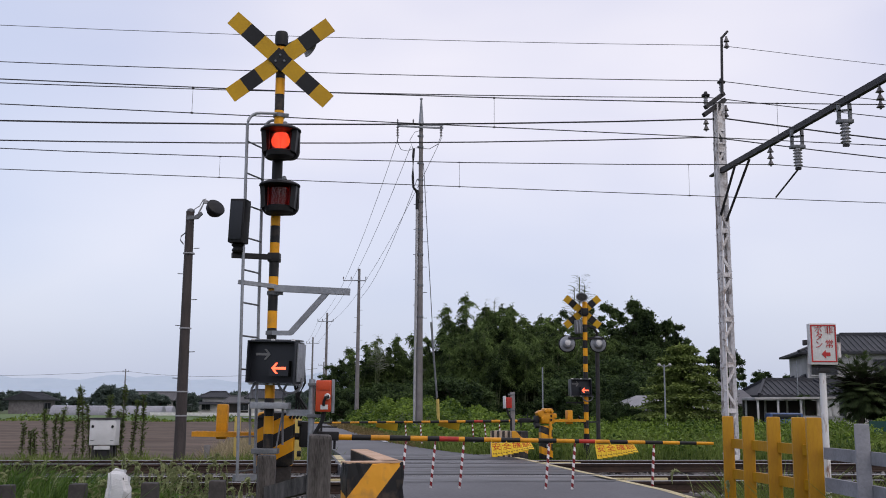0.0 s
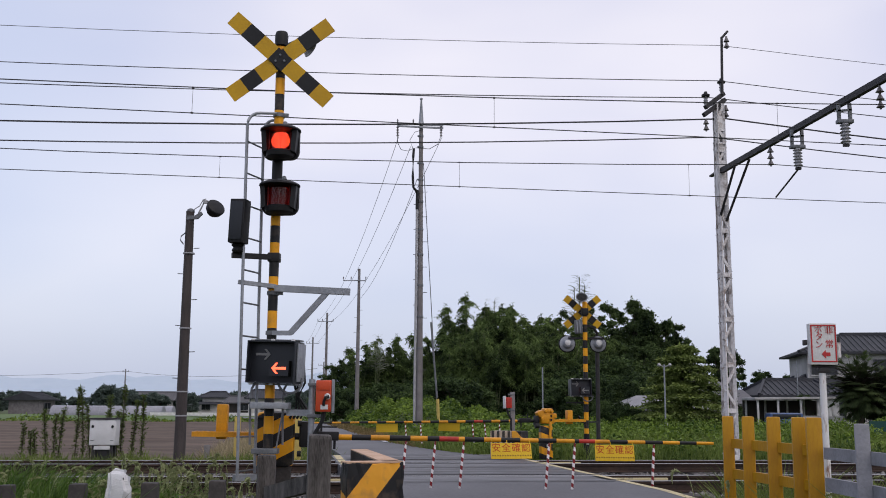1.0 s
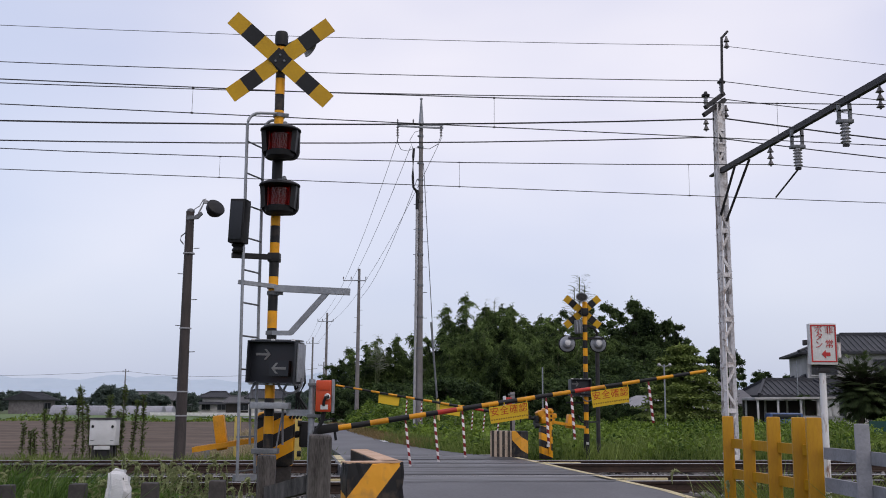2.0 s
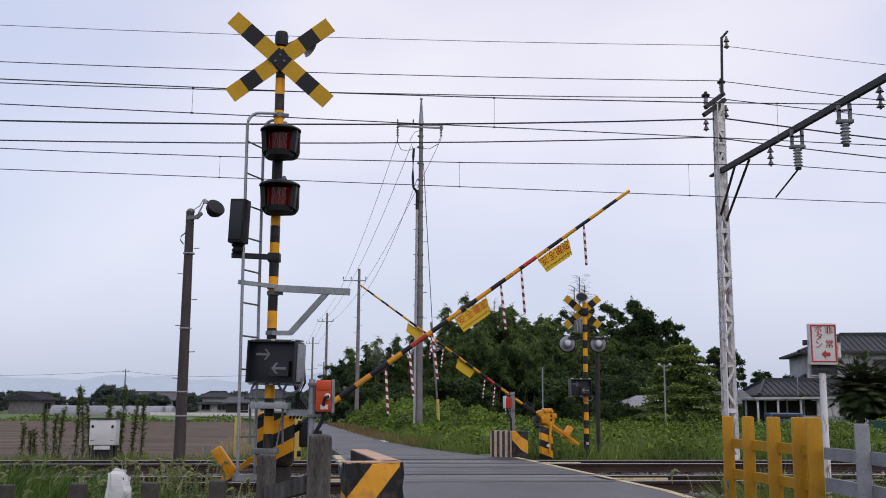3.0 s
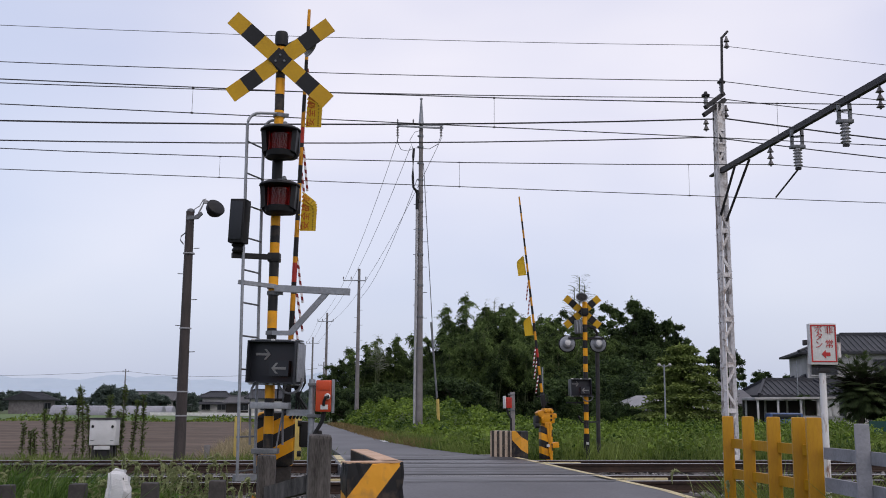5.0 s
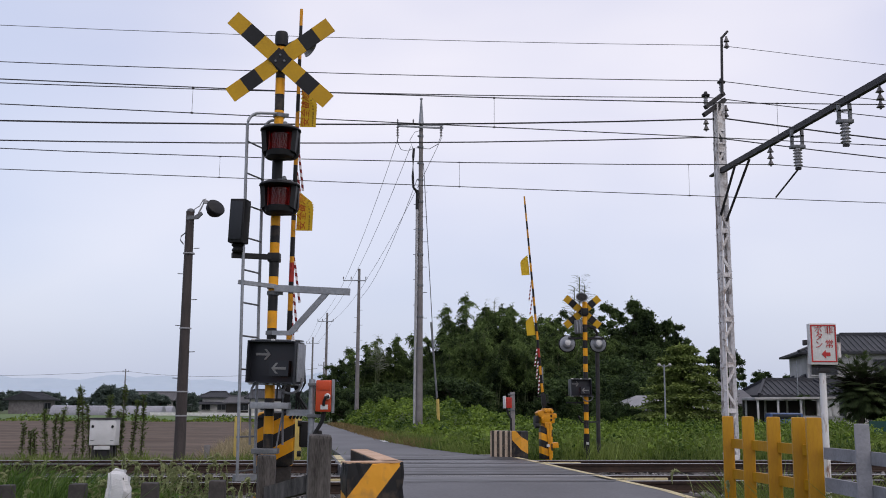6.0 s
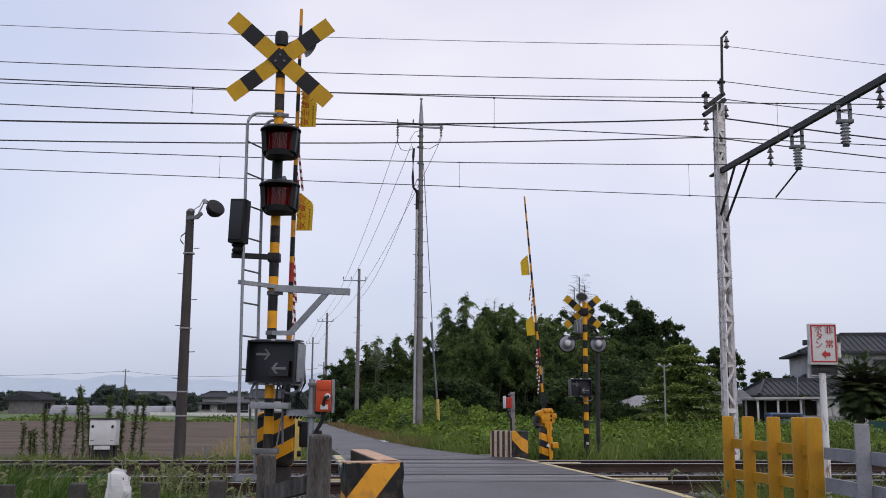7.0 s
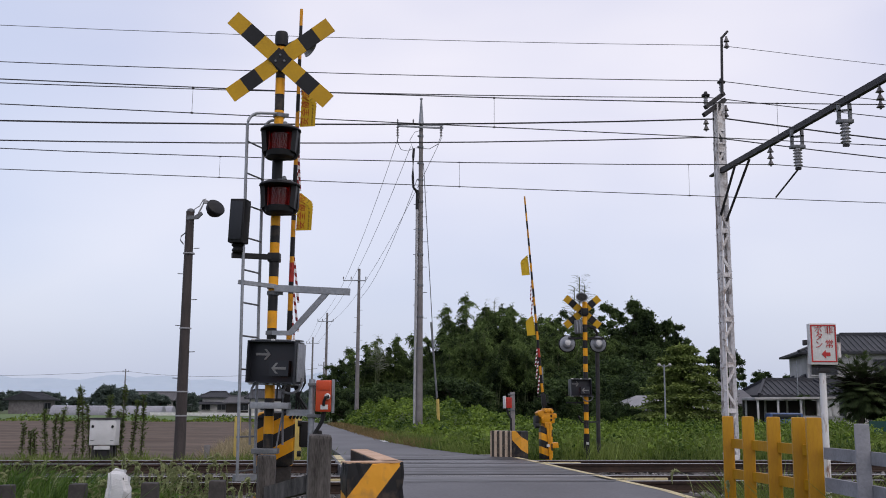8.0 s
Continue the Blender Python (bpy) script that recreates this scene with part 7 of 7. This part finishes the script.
def house(m, w, d, h, rise, hip, label, wall=None, roof=None, windows=(), upper=None, ridges=True):
    g = thing("house", m, label, "house", "houses")
    bm = bmesh.new()
    box(bm, (w, d, h + 0.3), pose(0, 0, h / 2 - 0.15))
    part("wall", bm, wall or M_PLASTER, g, smooth=False)
    bm = bmesh.new()
    gable_roof(bm, w, d, h, rise, 0.6, hip)
    rf = part("roof", bm, roof or M_ROOF, g, "grey tiled roof", smooth=False)
    if ridges:
        bm = bmesh.new()
        bar(bm, (-w / 2 - 0.6 + hip, 0, h + 0.2 + rise), (w / 2 + 0.6 - hip, 0, h + 0.2 + rise), 0.3, 0.3)
        part("ridge", bm, roof or M_ROOF, rf, smooth=False)
        for sx in (-1, 1):
            for sy in (-1, 1):
                if hip:
                    bm = bmesh.new()
                    bar(bm, (sx * (w / 2 + 0.6), sy * (d / 2 + 0.6), h + 0.2), (sx * (w / 2 + 0.6 - hip), 0, h + 0.2 + rise), 0.2, 0.2)
                    part("ridge", bm, roof or M_ROOF, rf, smooth=False)
    if upper:
        uw, ud, uh, urise, uhip, ux = upper
        bm = bmesh.new()
        box(bm, (uw, ud, uh + 1.0), pose(ux, 0.5, h + uh / 2 + 0.2))
        part("upper_wall", bm, wall or M_PLASTER, g, smooth=False)
        bm = bmesh.new()
        gable_roof(bm, uw, ud, h + uh + 0.5, urise, 0.7, uhip)
        for v in bm.verts:
            v.co.x += ux
            v.co.y += 0.5
        rf = part("upper_roof", bm, roof or M_ROOF, g, "grey tiled upper roof", smooth=False)
        bm = bmesh.new()
        z = h + uh + 0.72 + urise
        bar(bm, (ux - uw / 2 - 0.7 + uhip, 0.5, z), (ux + uw / 2 + 0.7 - uhip, 0.5, z), 0.35, 0.35)
        part("ridge", bm, M_ROOF, rf, smooth=False)
        for sx in (-1, 1):
            bm = bmesh.new()
            bar(bm, (ux + sx * (uw / 2 + 0.7), 0.5 - ud / 2 - 0.7, h + uh + 0.66), (ux + sx * (uw / 2 + 0.7 - uhip), 0.5, z), 0.22, 0.22)
            part("ridge", bm, M_ROOF, rf, smooth=False)
    def ribs(parent, rw, rd, z, ris, hp, ov, cx, cy):
        bm = bmesh.new()
        ex, ey = rw / 2 + ov, rd / 2 + ov
        for i in range(int(2 * ex / 0.42)):
            x = -ex + 0.2 + 0.42 * i
            f = 1.0 if not hp else min(1.0, (ex - abs(x)) / hp)
            if f > 0.1:
                bar(bm, (cx + x, cy - ey, z + 0.19), (cx + x, cy - ey * (1 - f), z + 0.19 + ris * f), 0.14, 0.07)
        tagged(part("tile_ribs", bm, roof or M_ROOF, parent, smooth=False), "", "", "", "stuff")
    if ridges:
        ribs(rf, w, d, h, rise, hip, 0.6, 0, 0) if not upper else ribs(rf, uw, ud, h + uh + 0.5, urise, uhip, 0.7, ux, 0.5)
    for x, y, z, ww, hh in windows:
        bm = bmesh.new()
        box(bm, (ww, 0.08, hh), pose(x, y, z))
        wd = part("window", bm, M_WINDOW, g, "dark glazed window", smooth=False)
        for k in range(3):
            bm = bmesh.new()
            box(bm, (0.06, 0.06, hh), pose(x - ww / 2 + ww * k / 2, y - 0.05, z))
            part("frame", bm, M_STEEL_D, wd, smooth=False)
        bm = bmesh.new()
        box(bm, (ww + 0.1, 0.14, 0.07), pose(x, y - 0.06, z - hh / 2))
        part("sill", bm, M_PLASTER, wd, smooth=False)
    return g


house(pose(33.6, 79, 0, 0, 0, -9), 12.8, 9.0, 2.8, 1.3, 3.0, "two-storey house with grey tiled roofs and pale walls", None, None,
      [(-4.6, -4.55, 1.2, 3.0, 1.8), (0.2, -4.55, 1.2, 3.0, 1.8), (4.5, -4.55, 1.2, 3.0, 1.8), (-4.2, -3.25, 4.25, 1.9, 1.2), (0.6, -3.25, 4.1, 2.4, 1.5), (4.2, -3.25, 4.1, 2.4, 1.5)], (11.2, 7.4, 1.95, 1.5, 4.0, 0.2))
house(pose(17.9, 73, 0, 0, 0, 62), 4.6, 3.4, 2.5, 1.15, 0.0, "low outbuilding with a steep grey roof", M_DARKWALL, M_ROOF_PALE, [(-1.2, -2.55, 0.9, 1.6, 1.1), (1.2, -2.55, 0.9, 1.6, 1.1)], None, False)
house(pose(12.7, 57.5, 0, 0, 0, 3), 5.4, 3.6, 0.85, 0.75, 1.6, "low shed with a pale metal roof among the trees", M_DARKWALL, M_SHEDROOF, [(-1.2, -1.85, 0.35, 1.2, 0.6)], None, False)
house(pose(25.4, 74, 0, 0, 0, 0), 5.2, 5.0, 1.9, 1.1, 1.4, "low tiled annex between the houses", M_PLASTER, None, [(0, -2.55, 1.0, 2.2, 1.2)], None, True)
house(pose(17.6, 68.5, 0, 0, 0, -3), 5.0, 4.4, 1.25, 0.95, 0.4, "low long outbuilding with a grey roof and a dark open front", M_DARKWALL, M_ROOF_PALE, [(-1.2, -2.25, 0.6, 1.6, 0.8)], None, False)
g = thing("carport", pose(20.45, 60, 0, 0, 0, -3), "long low carport with white posts and a pale roof edge", "carport")
bm = bmesh.new()
box(bm, (4.6, 3.2, 0.14), pose(0, 0, 1.68, 0, -0.8, 0), 0.02)
part("roof", bm, M_PLASTER, g, "pale flat roof")
for x in (-2.1, -0.95, 0.35, 1.35, 2.15):
    for y in (-1.4, 1.4):
        bm = bmesh.new()
        box(bm, (0.11, 0.11, 1.9), pose(x, y, 0.68))
        part("post", bm, M_WHITE, g, "white post")
bm = bmesh.new()
box(bm, (4.5, 0.1, 1.85), pose(0, 1.6, 0.65))
part("back_wall", bm, M_DARKWALL, g, "dark back wall", smooth=False)
bm = bmesh.new()
box(bm, (3.6, 0.1, 0.55), pose(0.9, -1.62, 0.42))
part("low_wall", bm, M_PLASTER, g, smooth=False)
M_BLUE = worn("blue_car_paint", (0.05, 0.11, 0.26), (0.04, 0.08, 0.2), 0.3, scale=2, bump=0)
g = thing("parked_van", pose(19.0, 56.0, 0, 0, 0, -5), "dark blue parked van behind the meadow", "van")
bm = bmesh.new()
box(bm, (2.2, 1.4, 0.55), pose(0, 0, 0.25), 0.12)
box(bm, (1.8, 1.25, 0.45), pose(-0.15, 0, 0.62), 0.14)
body = part("body", bm, M_BLUE, g, "dark blue body")
bm = bmesh.new()
box(bm, (1.5, 0.03, 0.26), pose(-0.15, -0.635, 0.64), 0.01)
part("window", bm, M_WINDOW, body)
for x in (-0.7, 0.7):
    bm = bmesh.new()
    rod(bm, (x, -0.72, 0.0), (x, -0.55, 0.0), 0.26, None, 16)
    part("wheel", bm, M_BLACK, g)
for x, y, h in ((9.9, 45.0, 2.95), (4.97, 50.0, 3.0), (24.6, 70.0, 4.4)):
    g = thing("yard_lamp_post" if y < 48 else "yard_pole", pose(x, y, -0.2), "slim grey steel lamp post with small twin lamps" if y < 48 else "slim plain grey steel pole", "lamp post" if y < 48 else "pole", "yard poles")
    bm = bmesh.new()
    rod(bm, (0, 0, -0.1), (0, 0, h + 0.2), 0.035, None, 8)
    part("pole", bm, M_STEEL, g)
    for sx in ((-1, 1) if y < 48 else ()):
        bm = bmesh.new()
        rod(bm, (0, 0, h + 0.1), (sx * 0.22, -0.05, h + 0.16), 0.02, None, 6)
        lathe(bm, [(0.03, -0.05), (0.08, 0.0), (0.07, 0.07), (0.02, 0.1)], pose(sx * 0.24, -0.06, h + 0.16, 40, 0, 0), 10)
        part("lamp", bm, M_PORC_W, g)
    bm = bmesh.new()
    box(bm, (0.14, 0.12, 0.26), pose(0, -0.05, 0.45))
    part("meter_box", bm, M_PLASTER, g)
g = thing("netting_fence", pose(17.5, 36, 0, 0, 0, 6), "dark green netting fence along the yard", "fence")
M_NET = worn("dark_green_net", (0.02, 0.07, 0.06), (0.015, 0.05, 0.045), 0.8, scale=3, bump=0.2)
bm = bmesh.new()
box(bm, (7.0, 0.02, 0.9), pose(1.0, 0, 0.15))
part("net", bm, M_NET, g, smooth=False)
for i in range(5):
    bm = bmesh.new()
    rod(bm, (-2.4 + 1.7 * i, 0.03, -0.4), (-2.4 + 1.7 * i, 0.03, 0.65), 0.025, None, 6)
    part("post", bm, M_STEEL_D, g)

# far side of the fields
house(pose(-67.0, 166, 0, 0, 0, 82), 5, 5.2, 1.9, 1.1, 0.0, "distant farmhouse with a wide dark roof", M_CONC, None, [(0, -2.65, 1.0, 2, 1.0)])
house(pose(-76.5, 160, 0, 0, 0, 0), 9, 7, 2.8, 1.5, 2.0, "distant pale house with a tiled roof", None, None, [(2, -3.55, 1.2, 2, 1.2), (3.6, -3.55, 1.2, 1, 1.2)], (7, 6, 1.2, 1.2, 1.5, 0))
house(pose(-43.8, 198, 0, 0, 0, 0), 6.0, 6, 1.5, 0.9, 1.5, "distant two-storey house with a brown upper wall", None, None, [(-1.5, -3.05, 1.0, 1.6, 1.0), (1.5, -3.05, 1.0, 1.6, 1.0)], (5.0, 5.0, 0.8, 1.0, 1.6, 0))
house(pose(-36, 190, 0, 0, 0, -8), 7, 6, 1.7, 1.2, 0.0, "distant low house with a grey roof", M_DARKWALL, M_ROOF_PALE, [(0, -3.05, 1.0, 2, 1.0)])
house(pose(-58, 205, 0, 0, 0, 5), 8, 6, 2.2, 1.6, 0.0, "distant pale house beyond the greenhouses", None, M_ROOF_PALE, [(0, -3.05, 1.0, 2, 1.0)])
house(pose(-29.5, 172, 0, 0, 0, 5), 6, 5, 2.4, 1.4, 1.2, "distant grey-roofed house by the lane", None, None, [(0, -2.55, 1.0, 2, 1.0)])
for k, (x, y, ln) in enumerate(((-45.9, 140, 15.0), (-45.6, 146, 14.0))):
    g = thing("greenhouse", pose(x, y, -0.2, 0, 0, 3), "long milky plastic greenhouse beyond the field", "greenhouse", "greenhouses")
    bm = bmesh.new()
    extrude_poly(bm, [(1.6 * math.cos(radians(a)), 1.3 * math.sin(radians(a))) for a in range(0, 181, 15)], ln, pose(0, 0, 0, 0, 0, 90))
    part("cover", bm, M_POLYTUNNEL, g, smooth=False)
    for i in range(int(ln / 1.2)):
        bm = bmesh.new()
        pipe(bm, [Vector((-ln / 2 + 0.6 + 1.2 * i, 1.62 * math.cos(radians(a)), 1.32 * math.sin(radians(a)))) for a in range(0, 181, 20)], 0.03, 4)
        part("hoop", bm, M_STEEL, g)
g = thing("guard_rail", pose(0, 0, 0), "long white roadside guard rail beyond the field", "guard rail")
bm = bmesh.new()
bar(bm, (-31, 108, 0.22), (-12, 112, 0.26), 0.08, 0.32)
part("rail", bm, M_WHITE, g)
for i in range(8):
    bm = bmesh.new()
    rod(bm, (-30.5 + 2.6 * i, 108.2 + 0.54 * i, -0.4), (-30.5 + 2.6 * i, 108.2 + 0.54 * i, 0.3), 0.06, None, 6)
    part("post", bm, M_WHITE, g)
row_of({"f": lambda: broadleaf(41, 5.0, 5.0, M_FARTREE, "distant hazy tree beyond the fields", per=150, leaf=0.5)},
       [("f", px_x(p, y), y, rs.uniform(0, 360), sc) for p, y, sc in
        [(205, 172, 0.95), (218, 176, 0.85), (240, 180, 0.85), (252, 176, 0.7), (102, 185, 0.75), (115, 180, 0.7), (92, 190, 0.7), (128, 190, 0.6), (275, 190, 0.7), (288, 186, 0.75), (300, 195, 0.7), (352, 190, 0.75), (344, 200, 0.8),
         (425, 200, 0.8), (20, 175, 0.7), (45, 190, 0.8), (60, 180, 0.7), (435, 210, 0.9), (520, 200, 0.7), (545, 190, 0.8), (560, 180, 0.9), (500, 210, 0.7), (150, 200, 0.6), (170, 205, 0.6), (190, 200, 0.7), (320, 205, 0.7), (380, 215, 0.8), (400, 220, 0.7), (470, 220, 0.8), (450, 190, 0.7), (535, 150, 0.7), (1340, 150, 0.9), (1365, 140, 0.9), (1310, 160, 0.9), (1390, 150, 0.9)]])

# ridges on the horizon, with the haze mixed into their base colour
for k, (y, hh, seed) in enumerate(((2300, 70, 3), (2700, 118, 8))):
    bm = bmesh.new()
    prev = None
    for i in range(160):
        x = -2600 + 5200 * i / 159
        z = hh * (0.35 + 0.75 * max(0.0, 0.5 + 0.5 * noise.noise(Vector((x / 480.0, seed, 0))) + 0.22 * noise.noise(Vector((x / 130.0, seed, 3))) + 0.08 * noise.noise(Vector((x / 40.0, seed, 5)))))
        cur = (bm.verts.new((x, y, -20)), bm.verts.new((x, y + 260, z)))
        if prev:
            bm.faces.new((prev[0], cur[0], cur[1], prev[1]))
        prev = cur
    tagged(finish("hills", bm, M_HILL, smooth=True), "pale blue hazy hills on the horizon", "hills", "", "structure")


def motions():
    for ob, rows in MOVES:
        walk(ob, rows)


motions()
